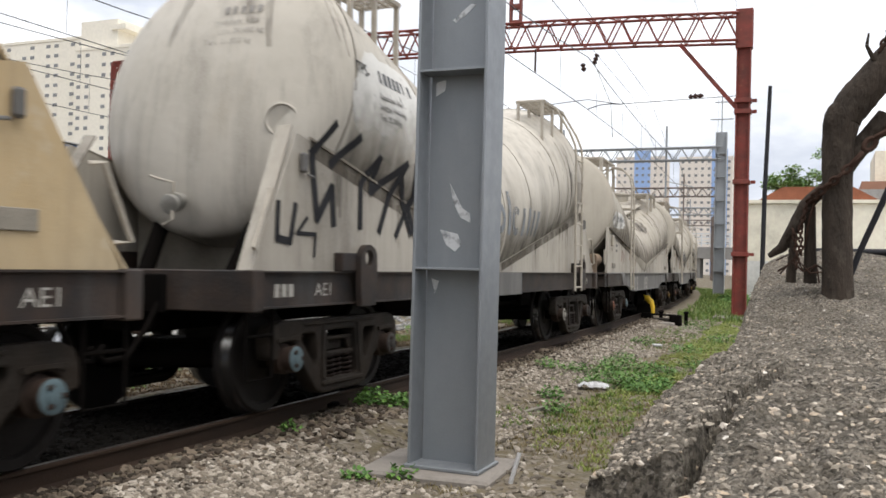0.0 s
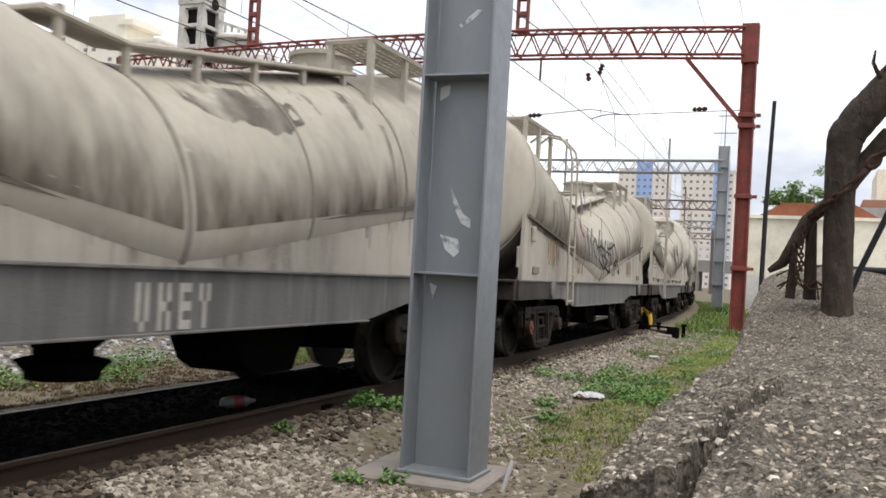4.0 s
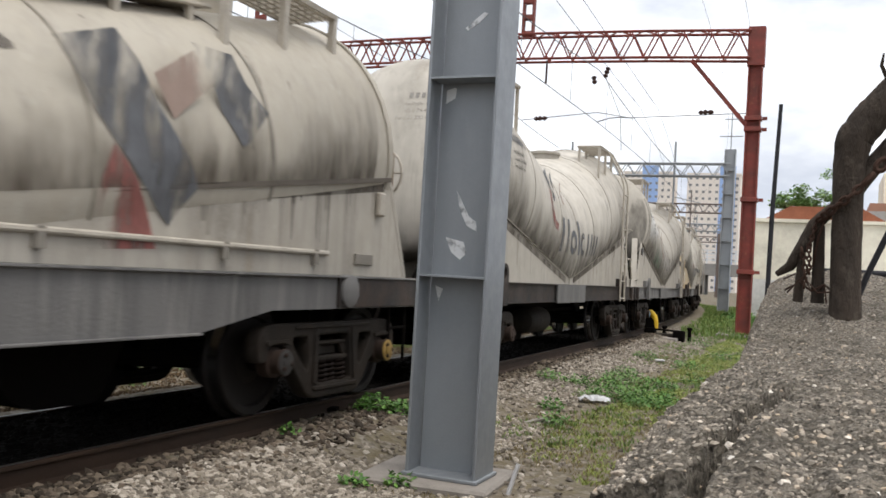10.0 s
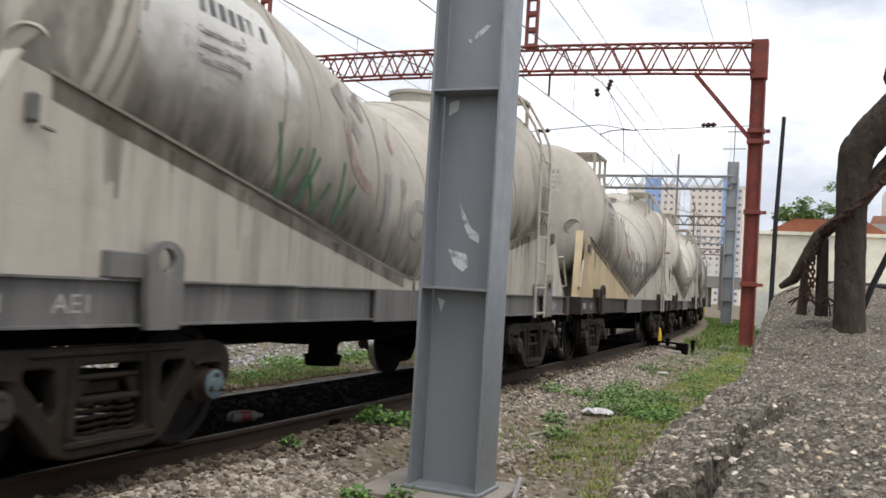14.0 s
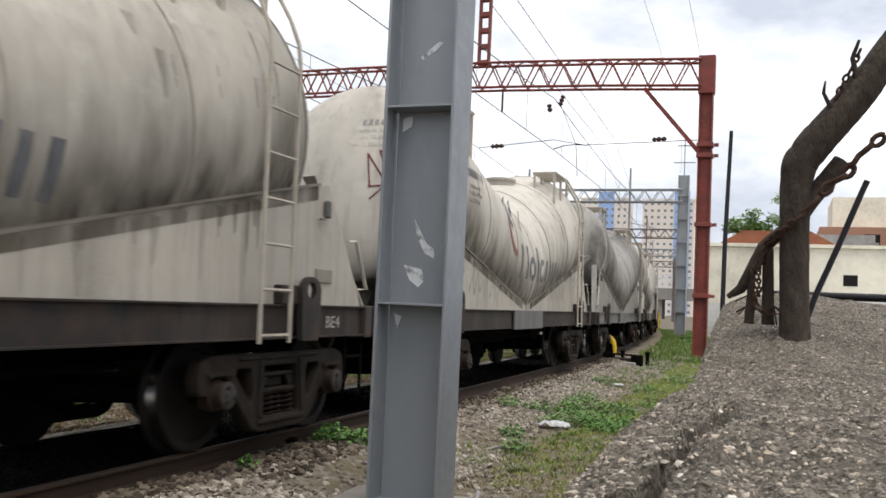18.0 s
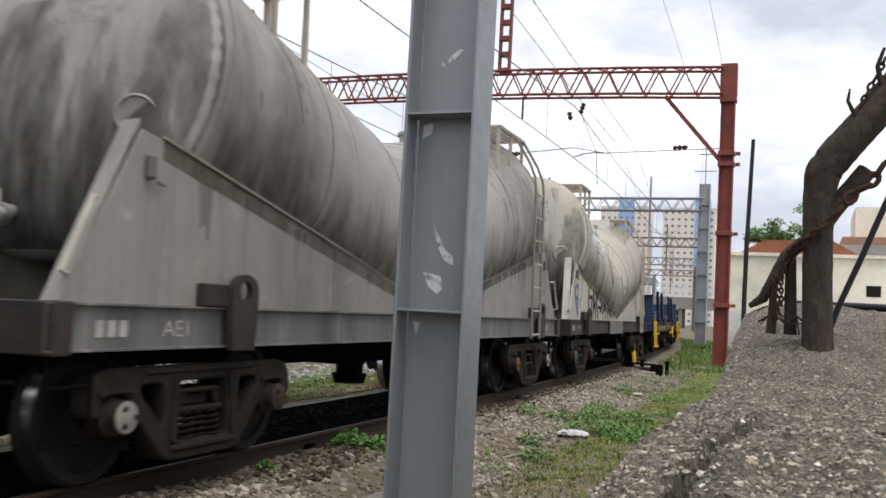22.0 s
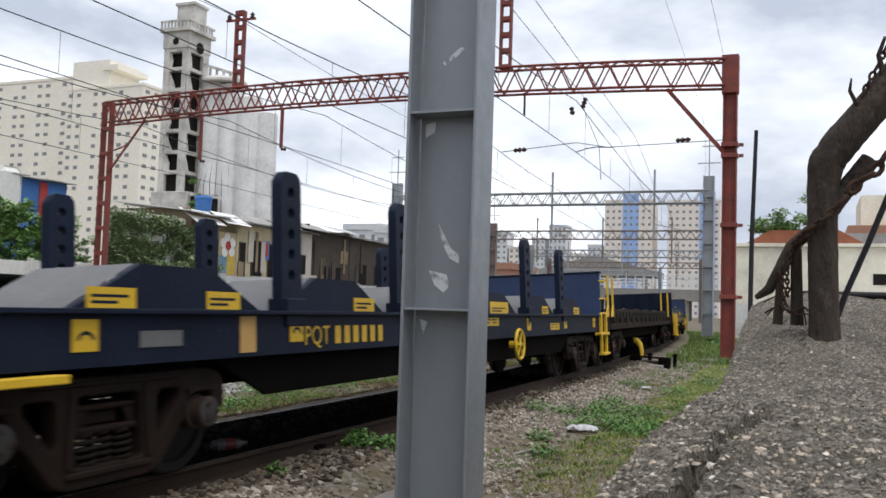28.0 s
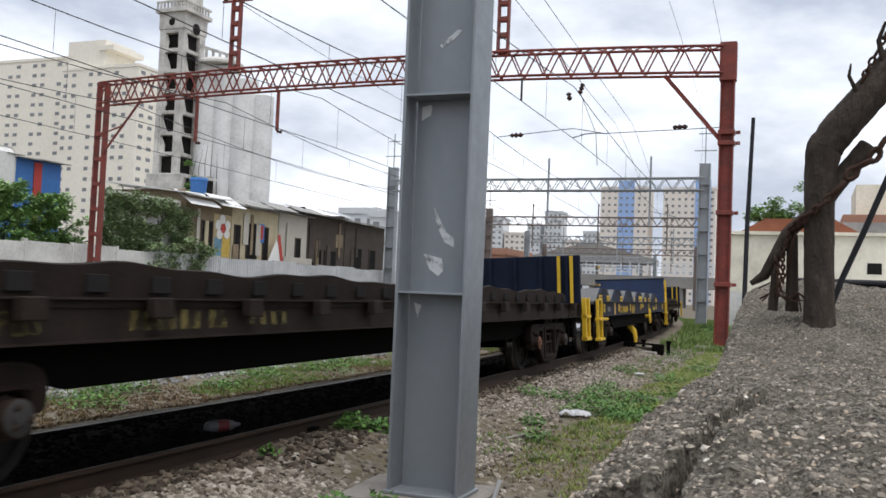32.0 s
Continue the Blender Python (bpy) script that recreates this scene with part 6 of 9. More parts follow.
def wagon_flat_brown():
    """Old rusty flat wagon with a corrugated load edge, stake pockets and one blue bulkhead."""
    w = thing("flat_wagon", "", "flat wagon")
    L = 8.0
    for s in (-1, 1):
        part("side_sill", channel(s * 1.24, s, -L, L, 0.79, 1.05, 0.07), BROWN_W, w, "rust-brown channel side sill")
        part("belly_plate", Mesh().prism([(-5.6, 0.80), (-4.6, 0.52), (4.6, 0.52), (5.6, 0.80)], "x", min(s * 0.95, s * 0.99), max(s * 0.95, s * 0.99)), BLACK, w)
        for k in range(15):
            y = -7.2 + k * 1.03
            part("stake_pocket", Mesh().box(min(s * 1.235, s * 1.31), max(s * 1.235, s * 1.31), y - 0.09, y + 0.09, 0.92, 1.05, 0.008), BROWN_W, w)
        # Wavy side boards on the deck edge.
        m, v = Mesh(), []
        n = 160
        for i in range(n + 1):
            y = -L + 0.25 + (2 * L - 1.2) * i / n
            t = 1.24 + 0.020 * math.sin(y * 2.6) + 0.01 * math.sin(y * 7)
            for x, z in ((s * 1.10, 1.05), (s * 1.13, t), (s * 1.10, t + 0.01), (s * 1.02, 1.05)):
                v.append((x, y, z))
        m.add(v, [(i * 4 + j, i * 4 + (j + 1) % 4, i * 4 + 4 + (j + 1) % 4, i * 4 + 4 + j) for i in range(n) for j in range(4)])
        part("side_board", m, BROWN_W, w, "wavy rusty board along the deck edge")
        # Thin dark plates, nearly flush, stand in for shaded holes in the board.
        for k in range(26):
            y = -7.4 + k * 0.58
            part("board_cleat", Mesh().box(min(s * 1.09, s * 1.132), max(s * 1.09, s * 1.132), y - 0.09, y + 0.09, 1.08, 1.19, 0.004), SHADE, w)
    part("deck", Mesh().box(-1.2, 1.2, -L, L, 0.99, 1.04), BROWN_W, w)
    part("centre_sill", Mesh().box(-0.26, 0.26, -L, L, 0.5, 1.05, 0.02), BLACK, w)
    for e in (-1, 1):
        part("end_sill", Mesh().box(-1.25, 1.25, min(e * L, e * (L - 0.12)), max(e * L, e * (L - 0.12)), 0.78, 1.05, 0.01), BROWN_W, w)
        coupler(w, e * L, e)
        bogie(w, e * 6.0, BOGIE_R, ("orange", "grey"))
        for s in (-1, 1):
            stirrup(w, s * 1.18, e * 7.3 - 0.17)
    bh = part("bulkhead", Mesh().box(-1.24, 1.24, L - 0.10, L - 0.02, 0.96, 1.95, 0.01), BLUE, w, "dark blue end bulkhead")
    for x in (-1.0, -0.5, 0.0, 0.5, 1.0):
        part("rib", Mesh().box(x - 0.03, x + 0.03, L - 0.17, L - 0.10, 1.06, 1.92, 0.006), BLUE, bh)
    for x in (0.86, 1.10):
        part("yellow_bar", Mesh().box(x - 0.03, x + 0.03, L - 0.20, L - 0.172, 1.05, 1.93, 0.004), YELLOW, w)
    part("corner_ladder", Mesh().box(1.26, 1.34, L - 0.1, L - 0.03, 0.35, 1.15, 0.006).box(1.26, 1.34, L + 0.22, L + 0.29, 0.35, 1.15, 0.006).box(1.25, 1.36, L - 0.1, L + 0.29, 0.36, 0.42).box(1.25, 1.36, L - 0.1, L + 0.29, 0.78, 0.83), YELLOW, w, "yellow corner ladder")
    for y in (-7.11, -6.38):
        part("yellow_post", Mesh().box(1.12, 1.16, y - 0.03, y + 0.03, 1.06, 1.97, 0.004), YELLOW, w, "upright yellow stake")
        part("post_foot", Mesh().prism([(y - 0.24, 1.06), (y + 0.03, 1.06), (y - 0.03, 1.33)], "x", 1.125, 1.155), YELLOW, w)
    part("lettering", words(FlatSide(1.186), "PBS", -5.3, 0.84, 0.15, 1.0, 0.003), YEL_F, w, "faded yellow wagon lettering")
    for k in range(8):
        part("number_bar", FlatSide(1.186).decal(digits(-4.3 + k * 0.125 + (0.06 if k > 5 else 0), 0.85, 1, 0.13, 0.075, 0), 0.003), YEL_F, w)
    for y in (-3.0, -2.85, -2.70, -2.55, -6.6, -6.48):
        part("number_bar", FlatSide(1.186).decal(digits(y, 0.86, 1, 0.10, 0.07, 0), 0.003), YEL_F, w)
    return w


# ---- overhead line gantries ----
def truss(parent, y, x0, x1, zb, zt, depth, mat, n, camber=0.0, r=0.045):
    """A lattice beam: four chords, zigzag webs on both faces, laces across the top."""
    def zz(x, z):
        t = (x - x0) / (x1 - x0)
        return z + camber * 4 * t * (1 - t)
    for yy in (y - depth / 2, y + depth / 2):
        for z in (zb, zt):
            pts = [(lerp(x0, x1, k / 8), yy, zz(lerp(x0, x1, k / 8), z)) for k in range(9)]
            part("chord", Mesh().tube(pts, r * 1.13, 4), mat, parent)
    for k in range(n):
        xa, xb = lerp(x0, x1, k / n), lerp(x0, x1, (k + 1) / n)
        xm = (xa + xb) / 2
        for yy in (y - depth / 2, y + depth / 2):
            m = Mesh().obox((xa, yy, zz(xa, zb)), (xm, yy, zz(xm, zt)), r, r).obox((xm, yy, zz(xm, zt)), (xb, yy, zz(xb, zb)), r, r)
            part("web_bar", m, mat, parent)
        part("lace_bar", Mesh().obox((xa, y - depth / 2, zz(xa, zt)), (xm, y + depth / 2, zz(xm, zt)), r * 0.8, r * 0.8).obox((xm, y + depth / 2, zz(xm, zt)), (xb, y - depth / 2, zz(xb, zt)), r * 0.8, r * 0.8), mat, parent)


def batten_post(parent, x, y, z0, z1, w, d, mat, step=0.9, name="mast"):
    """Two channels tied by batten plates."""
    m = Mesh()
    for s in (-1, 1):
        m.box(x + s * w / 2 - 0.035, x + s * w / 2 + 0.035, y - d / 2, y + d / 2, z0, z1, 0.006)
    k = int((z1 - z0) / step)
    for i in range(k + 1):
        z = z0 + (z1 - z0 - 0.16) * i / max(1, k)
        m.box(x - w / 2, x + w / 2, y - d / 2 - 0.012, y - d / 2 + 0.006, z, z + 0.16).box(x - w / 2, x + w / 2, y + d / 2 - 0.006, y + d / 2 + 0.012, z, z + 0.16)
    return part(name, m, mat, parent)


gy = 30.2
red = thing("red_gantry", "weathered red-oxide lattice gantry spanning the tracks", "gantry")
mast = part("mast", Mesh().box(-2.66, -2.22, gy - 0.02, gy + 0.02, -0.3, 9.5).box(-2.66, -2.62, gy - 0.16, gy + 0.16, -0.3, 9.55, 0.006).box(-2.26, -2.22, gy - 0.16, gy + 0.16, -0.3, 9.55, 0.006).box(-2.70, -2.18, gy - 0.2, gy + 0.2, 8.35, 9.6, 0.01), RED, red, "rusty red steel mast")
for z in (1.7, 4.0, 6.25, 6.6):
    part("collar", Mesh().box(-2.70, -2.18, gy - 0.2, gy + 0.2, z, z + 0.14, 0.01).box(-2.16, -2.02, gy - 0.05, gy + 0.05, z + 0.02, z + 0.12), RED, red)
part("base_pad", Mesh().box(-3.2, -1.7, gy - 0.6, gy + 0.6, -0.4, -0.22, 0.02), CONC, red)
truss(red, gy, -28.1, -2.6, 8.58, 9.46, 0.55, RED, 30, 0.30)
part("knee_brace", Mesh().obox((-2.6, gy, 6.4), (-4.45, gy, 8.62), 0.13, 0.13), RED, red)
batten_post(red, -28.1, gy, -0.3, 9.5, 0.42, 0.3, RED, 1.0)
part("knee_brace", Mesh().obox((-27.9, gy - 0.1, 6.4), (-26.0, gy - 0.1, 8.65), 0.07, 0.07).obox((-27.9, gy - 0.1, 7.3), (-26.9, gy - 0.1, 7.6), 0.05, 0.05), RED, red)
for x, top in ((-21.5, 12.9), (-10.15, 14.5)):
    batten_post(red, x, gy, 9.7, top, 0.36, 0.22, RED, 0.55, "wire_post")
    part("cross_arm", Mesh().box(x - 0.7, x + 0.7, gy - 0.04, gy + 0.04, 12.5, 12.58), RED, red)
    for s in (-1, 1):
        part("insulator", Mesh().lathe((x + s * 0.55, gy, 12.56), (0, 0, 1), [(0, 0.05), (0.05, 0.11), (0.10, 0.05), (0.15, 0.10), (0.20, 0.05), (0.25, 0.03)], 10), INSUL, red)
for x, z in ((-23.2, 6.85), (-19.35, 7.2)):
    part("drop_rod", Mesh().box(x - 0.05, x + 0.05, gy - 0.05, gy + 0.05, z, 8.75), RED, red)
    part("rod_insulator", Mesh().lathe((x, gy, z - 0.02), (1, 0.2, -0.2), [(0, 0.03), (0.04, 0.08), (0.1, 0.04), (0.16, 0.08), (0.22, 0.03)], 10), INSUL, red)
part("hanger", Mesh().box(-9.42, -9.36, gy - 0.03, gy + 0.03, 8.0, 8.8), INSUL, red)
part("insulator", Mesh().lathe((-7.7, gy, 8.2), (0.2, 0, -1), [(0, 0.04), (0.05, 0.10), (0.12, 0.05), (0.2, 0.10), (0.28, 0.04)], 10), INSUL, red)

for gi, (y, xr, xl, zb, zt, mat, n) in enumerate(((59.9, -6.1, -28.2, 8.35, 9.15, GALV, 22), (90, -9.2, -31, 8.4, 9.25, RUSTY, 20), (121, -12.4, -36, 8.5, 9.4, GALV, 18), (152, -16.5, -42, 8.6, 9.5, RUSTY, 16), (184, -28, -50, 8.6, 9.5, GALV, 14), (216, -36, -58, 8.6, 9.5, GALV, 12))):
    g = thing("gantry", "pale galvanised lattice gantry over the tracks" if mat is GALV else "faded brown lattice gantry over the tracks", "gantry", group="far gantries")
    truss(g, y, xl, xr, zb, zt, 0.6, mat, n, 0.0, 0.05 if gi < 2 else 0.07)
    for x in (xl, xr):
        m = Mesh().box(x - 0.32, x + 0.32, y - 0.02, y + 0.02, -0.3, 10.1).box(x - 0.34, x - 0.30, y - 0.25, y + 0.25, -0.3, 10.1, 0.006).box(x + 0.30, x + 0.34, y - 0.25, y + 0.25, -0.3, 10.1, 0.006)
        for k in range(6):
            m.box(x - 0.31, x + 0.31, y - 0.24, y - 0.01, 1.2 + k * 1.5, 1.24 + k * 1.5)
        part("mast", m, mat, g)
        part("top_cross", Mesh().box(x - 0.03, x + 0.03, y - 0.03, y + 0.03, 10.1, 12.6).box(x - 0.7, x + 0.7, y - 0.03, y + 0.03, 10.9, 10.96).box(x - 0.45, x + 0.45, y - 0.03, y + 0.03, 12.0, 12.06), mat, g)
    for k in range(3):
        x = lerp(xl, xr, (k + 0.7) / 3.2)
        part("drop_post", Mesh().box(x - 0.06, x + 0.06, y - 0.06, y + 0.06, 6.0, 10.6), mat, g)
        part("registration_arm", Mesh().tube([(x, y, 7.0), (x + 1.8, y, 6.6)], 0.03, 6), mat, g)

# Overhead wires: messengers, contact wires and feeders, each sagging between gantries.
GANTRY_Y = [-30, 0.2, 30.2, 59.9, 90, 121, 152]


def wire(name, label, xf, z0, sag, r, y0=-30, y1=152, shift=0.0):
    pts = []
    ys = [v for v in GANTRY_Y if y0 <= v <= y1]
    for a, b in zip(ys, ys[1:]):
        for k in range(8):
            t = k / 8
            y = lerp(a, b, t)
            pts.append((xf(y), y, z0 - sag * 4 * t * (1 - t)))
    pts.append((xf(ys[-1]), ys[-1], z0))
    m = Mesh().tube(pts, r, 5)
    return thing(name, label, "wire", m=m, material=WIRE, group="overhead wires")


def along(off):
    return lambda y: track(y)[0] + off


def line_x(x):
    return lambda y: x - max(0.0, y - 27) ** 2 / 850


for x, zm, zc in ((-7.5, 8.4, 6.63), (-12.4, 8.4, 6.7), (-17.4, 8.4, 6.7), (-21.8, 8.4, 6.7), (-26.2, 8.4, 6.7)):
    fx = line_x(x)
    wire("messenger_wire", "thin dark overhead messenger wire", fx, zm, 0.65, 0.015)
    wire("contact_wire", "thin dark overhead contact wire", fx, zc, 0.03, 0.013)
    for y in np.arange(2.2, 60, 4.9):
        t = ((y - 0.2) % 29.85) / 29.85
        m = Mesh().tube([(fx(y), y, zm - 0.65 * 4 * t * (1 - t)), (fx(y), y, zc)], 0.006, 4)
        thing("dropper", "thin dropper between overhead wires", "wire", m=m, material=WIRE, group="droppers")
for x, z, r in ((-22.05, 12.85, 0.014), (-10.7, 12.85, 0.014), (-9.6, 12.85, 0.014), (-5.2, 13.5, 0.008), (-3.3, 12.5, 0.008)):
    wire("feeder_cable", "dark feeder cable on the gantry posts", line_x(x), z, 0.4, r)
span = thing("pull_off_span", "cross wire with insulators that steadies the contact wire", "wire")
part("cable", Mesh().tube([(-10.2, gy, 6.72), (-7.5, gy, 6.95), (-6.4, gy, 6.75), (-2.5, gy, 6.85)], 0.014, 5), WIRE, span)
for x, z in ((-9.5, 6.76), (-3.9, 6.89)):
    part("insulator", Mesh().lathe((x - 0.25, gy, z), (1, 0, 0.03), [(0, 0.03), (0.08, 0.09), (0.14, 0.04), (0.22, 0.10), (0.30, 0.04), (0.38, 0.09), (0.48, 0.03)], 10), INSUL, span)
part("steady_arm", Mesh().tube([(-7.5, gy, 6.62), (-7.1, gy, 6.74), (-6.75, gy, 6.77), (-6.3, gy, 6.74)], 0.018, 5).tube([(-6.7, gy, 6.77), (-6.62, gy, 5.65)], 0.012, 5).tube([(-6.7, gy, 6.77), (-7.3, gy, 8.2)], 0.010, 5), WIRE, span)
part("messenger_insulator", Mesh().lathe((-7.2, gy, 8.5), (-0.3, 0, -1), [(0, 0.03), (0.05, 0.10), (0.11, 0.05), (0.18, 0.10), (0.24, 0.05), (0.31, 0.10), (0.38, 0.03)], 10), INSUL, span)

# ---- the rough boundary wall in front of the camera ----
WALL_Y, WALL_Z = (0.5, 0.95, 1.2, 1.65, 2.2, 2.7, 3.2, 3.47, 4.03, 4.5, 6.0), (0.955, 0.975, 1.004, 1.008, 1.005, 0.993, 1.035, 1.10, 1.185, 1.243, 1.30)
CRACK_Y, CRACK_X = (0.5, 0.87, 0.97, 1.15, 1.36, 1.51, 1.65, 1.85), (-0.138, -0.133, -0.127, -0.116, -0.095, -0.076, -0.060, -0.035)


def wall_top(x, y):
    """The eroded, rounded cap of the boundary wall."""
    base = float(np.interp(y, WALL_Y, WALL_Z))
    edge = -0.235 - 0.02 * smooth01((y - 2) / 3) + 0.016 * noise.noise((0, y * 3.1, 5)) + 0.010 * noise.noise((0, y * 11, 2))
    d = x - edge
    drop = 0.012 * (max(0.0, 0.04 - d) / 0.04) ** 2
    far = smooth01((y - 1.6) / 1.6)
    hump = smooth01((y - 2.5) / 0.8)
    z = base + 0.04 * min(1.0, d * 3.5) * (1 - hump) + 0.05 * hump * min(1.0, d * 4) - 0.12 * far * max(0.0, d - 0.33) - drop
    z += 0.016 * noise.noise((x * 7, y * 5, 1)) + 0.013 * noise.noise((x * 20, y * 20, 6)) + 0.007 * noise.noise((x * 48, y * 48, 2)) + 0.004 * noise.noise((x * 90, y * 90, 4))
    # a long crack that runs slantwise over the cap
    cx = float(np.interp(y, CRACK_Y, CRACK_X)) + 0.008 * noise.noise((y * 11, 3, 1))
    c = abs(x - cx)
    wide = 0.012 + 0.006 * max(0.0, 1.15 - y) + 0.006 * noise.noise((y * 17, 9, 4))
    if x < cx:
        z += 0.012 * smooth01((1.95 - y) / 0.6) * smooth01((0.10 - (cx - x)) / 0.10)
    if c < wide and y < 1.85:
        z -= 0.10 * (1 - (c / wide) ** 2) * min(1.0, (1.85 - y) * 2.2)
    # the corner in front of the crack has broken away
    if x < cx and y < 0.985 + 0.03 * noise.noise((x * 25, 1, 7)):
        z -= 0.055
    return z, edge


def boundary_wall():
    ys = np.concatenate([np.linspace(-1.0, 0.5, 12), np.linspace(0.52, 2.2, 190), np.linspace(2.22, 6.0, 150), np.linspace(6.2, 12, 20)])
    us = np.concatenate([np.linspace(0, 0.34, 100), np.linspace(0.36, 1.1, 30)])
    m, v = Mesh(), []
    for y in ys:
        _, e = wall_top(0, y)
        v.append((e - 0.05, y, -0.4))
        v.append((e - 0.045 + 0.01 * noise.noise((1, y * 9, 4)), y, 0.55))
        v.append((e - 0.02 + 0.012 * noise.noise((7, y * 14, 4)), y, wall_top(e, y)[0] - 0.075))
        for u in us:
            x = e + u
            v.append((x, y, wall_top(x, y)[0]))
        v.append((e + 1.12, y, -0.4))
    n = len(us) + 4
    m.add(v, [(j * n + i, j * n + i + 1, (j + 1) * n + i + 1, (j + 1) * n + i) for j in range(len(ys) - 1) for i in range(n - 1)])
    m.add([v[i] for i in range(n)], [tuple(range(n))]).add([v[(len(ys) - 1) * n + i] for i in range(n)], [tuple(range(n - 1, -1, -1))])
    return thing("wall_boundary", "rough grey concrete boundary wall with exposed pebbles", "wall", kind="structure", m=m, material=WALL_C, smooth=60)


boundary_wall()
peb = []
while len(peb) < 33000:
    y = 0.55 + 4.6 * rng.random() ** 2.2
    e = wall_top(0, y)[1]
    x = e + 0.9 * rng.random() ** 1.3
    peb.append((x, y, wall_top(x, y)[0] - 0.0016))
stones("wall_pebbles", peb[:29000], 0.0036, PEBBLE, "small pebbles bedded in the worn wall cap", 0.85, 0.25)
stones("wall_pebbles_large", [(x, y, z - 0.0015) for x, y, z in peb[29000:]], 0.0072, PEBBLE, "larger pebbles bedded in the worn wall cap", 0.62, 0.2)

# ---- tree on the wall, rusty chain, poles ----
tree = thing("bent_tree_trunk", "bent grey-brown tree trunk growing out of the wall top", "tree")


def knotty(pts, rs, n=14, seed=0):
    """A limb with an uneven skin: points are refined and radii shaken."""
    p, r = [], []
    for k in range(len(pts) - 1):
        for i in range(5):
            t = i / 5
            p.append(tuple(lerp(a, b, t) + 0.004 * noise.noise((k * 3 + i, seed, q)) for q, (a, b) in enumerate(zip(pts[k], pts[k + 1]))))
            r.append(lerp(rs[k], rs[k + 1], t) * (1 + 0.07 * noise.noise((k * 2 + i * 0.7, seed, 8))))
    return Mesh().tube(p + [pts[-1]], r + [rs[-1]], n)


part("trunk", knotty([(0.050, 3.4, 0.96), (0.050, 3.4, 1.13), (0.047, 3.4, 1.235), (0.044, 3.4, 1.35), (0.042, 3.4, 1.51), (0.041, 3.4, 1.65), (0.052, 3.4, 1.74), (0.099, 3.4, 1.81), (0.165, 3.4, 1.89), (0.240, 3.4, 1.985), (0.36, 3.42, 2.17), (0.55, 3.45, 2.45)], [0.060, 0.053, 0.050, 0.050, 0.050, 0.053, 0.060, 0.061, 0.060, 0.058, 0.054, 0.05], 20), BARK, tree, "rough bark trunk")
part("stub_branch", knotty([(-0.18, 3.48, 1.265), (-0.135, 3.46, 1.295), (-0.10, 3.44, 1.36), (-0.06, 3.43, 1.445), (-0.015, 3.42, 1.49), (0.02, 3.41, 1.52)], [0.010, 0.019, 0.023, 0.024, 0.023, 0.02], 12, 3), BARK, tree)
part("stub_shoot", knotty([(-0.105, 3.46, 1.17), (-0.10, 3.45, 1.27), (-0.10, 3.44, 1.36)], [0.018, 0.014, 0.013], 8, 5), BARK, tree)
part("stub_shoot", knotty([(-0.040, 3.46, 1.17), (-0.042, 3.45, 1.30), (-0.045, 3.43, 1.44)], [0.024, 0.021, 0.020], 10, 6), BARK, tree)
part("sawn_stub", knotty([(0.06, 3.42, 1.575), (0.10, 3.43, 1.63), (0.15, 3.44, 1.695), (0.195, 3.45, 1.755)], [0.036, 0.034, 0.033, 0.034], 14, 4), BARK, tree, "sawn-off branch stub")
part("twig", knotty([(0.235, 3.37, 2.02), (0.215, 3.35, 2.10), (0.235, 3.34, 2.16)], [0.012, 0.008, 0.005], 6, 9), BARK, tree)
part("twig", knotty([(0.15, 3.36, 1.93), (0.125, 3.34, 1.98), (0.13, 3.33, 2.02)], [0.008, 0.006, 0.003], 6, 11), BARK, tree)
chain = thing("rusty_chain", "rusty chain and wire wound round the trunk", "chain")


def links(parent, pts, r, w):
    pts = [Vector(p) for p in pts]
    for k, (a, b) in enumerate(zip(pts, pts[1:])):
        d = (b - a)
        n = max(1, int(d.length / (r * 1.5)))
        for i in range(n):
            c = a + d * (i + 0.5) / n
            u = d.normalized()
            s = u.cross(Vector((0, 1, 0.2))).normalized() if (i + k) % 2 else u.cross(Vector((0.2, 0, 1))).normalized()
            part("link", Mesh().tube([c + u * r * math.cos(t) + s * r * 0.62 * math.sin(t) for t in [2 * math.pi * q / 9 for q in range(10)]], w, 6, False), RUST, parent)


links(chain, [(-0.05, 3.40, 1.455), (-0.02, 3.36, 1.48), (0.04, 3.33, 1.53), (0.08, 3.335, 1.57)], 0.017, 0.0065)
links(chain, [(0.08, 3.335, 1.57), (0.12, 3.34, 1.62), (0.16, 3.35, 1.67), (0.20, 3.35, 1.69), (0.24, 3.35, 1.76), (0.32, 3.35, 1.83)], 0.025, 0.0095)
links(chain, [(-0.10, 3.40, 1.36), (-0.085, 3.40, 1.30), (-0.085, 3.40, 1.22)], 0.012, 0.0045)
links(chain, [(-0.055, 3.40, 1.45), (-0.075, 3.40, 1.36), (-0.07, 3.40, 1.27)], 0.010, 0.004)
for pts, r in (([(-0.15, 3.5, 1.21), (-0.10, 3.44, 1.24), (-0.06, 3.40, 1.21), (-0.02, 3.40, 1.235), (0.0, 3.42, 1.22)], 0.004), ([(-0.12, 3.5, 1.21), (-0.06, 3.42, 1.30), (-0.045, 3.4, 1.40), (-0.03, 3.4, 1.45)], 0.004), ([(-0.16, 3.6, 1.25), (-0.1, 3.5, 1.28), (-0.05, 3.45, 1.19), (-0.02, 3.40, 1.235), (-0.01, 3.40, 1.17)], 0.003), ([(-0.14, 3.42, 1.20), (-0.09, 3.40, 1.26), (-0.04, 3.39, 1.205), (0.0, 3.38, 1.21)], 0.003)):
    part("wire_tangle", Mesh().tube(pts, r, 5), RUST, chain)
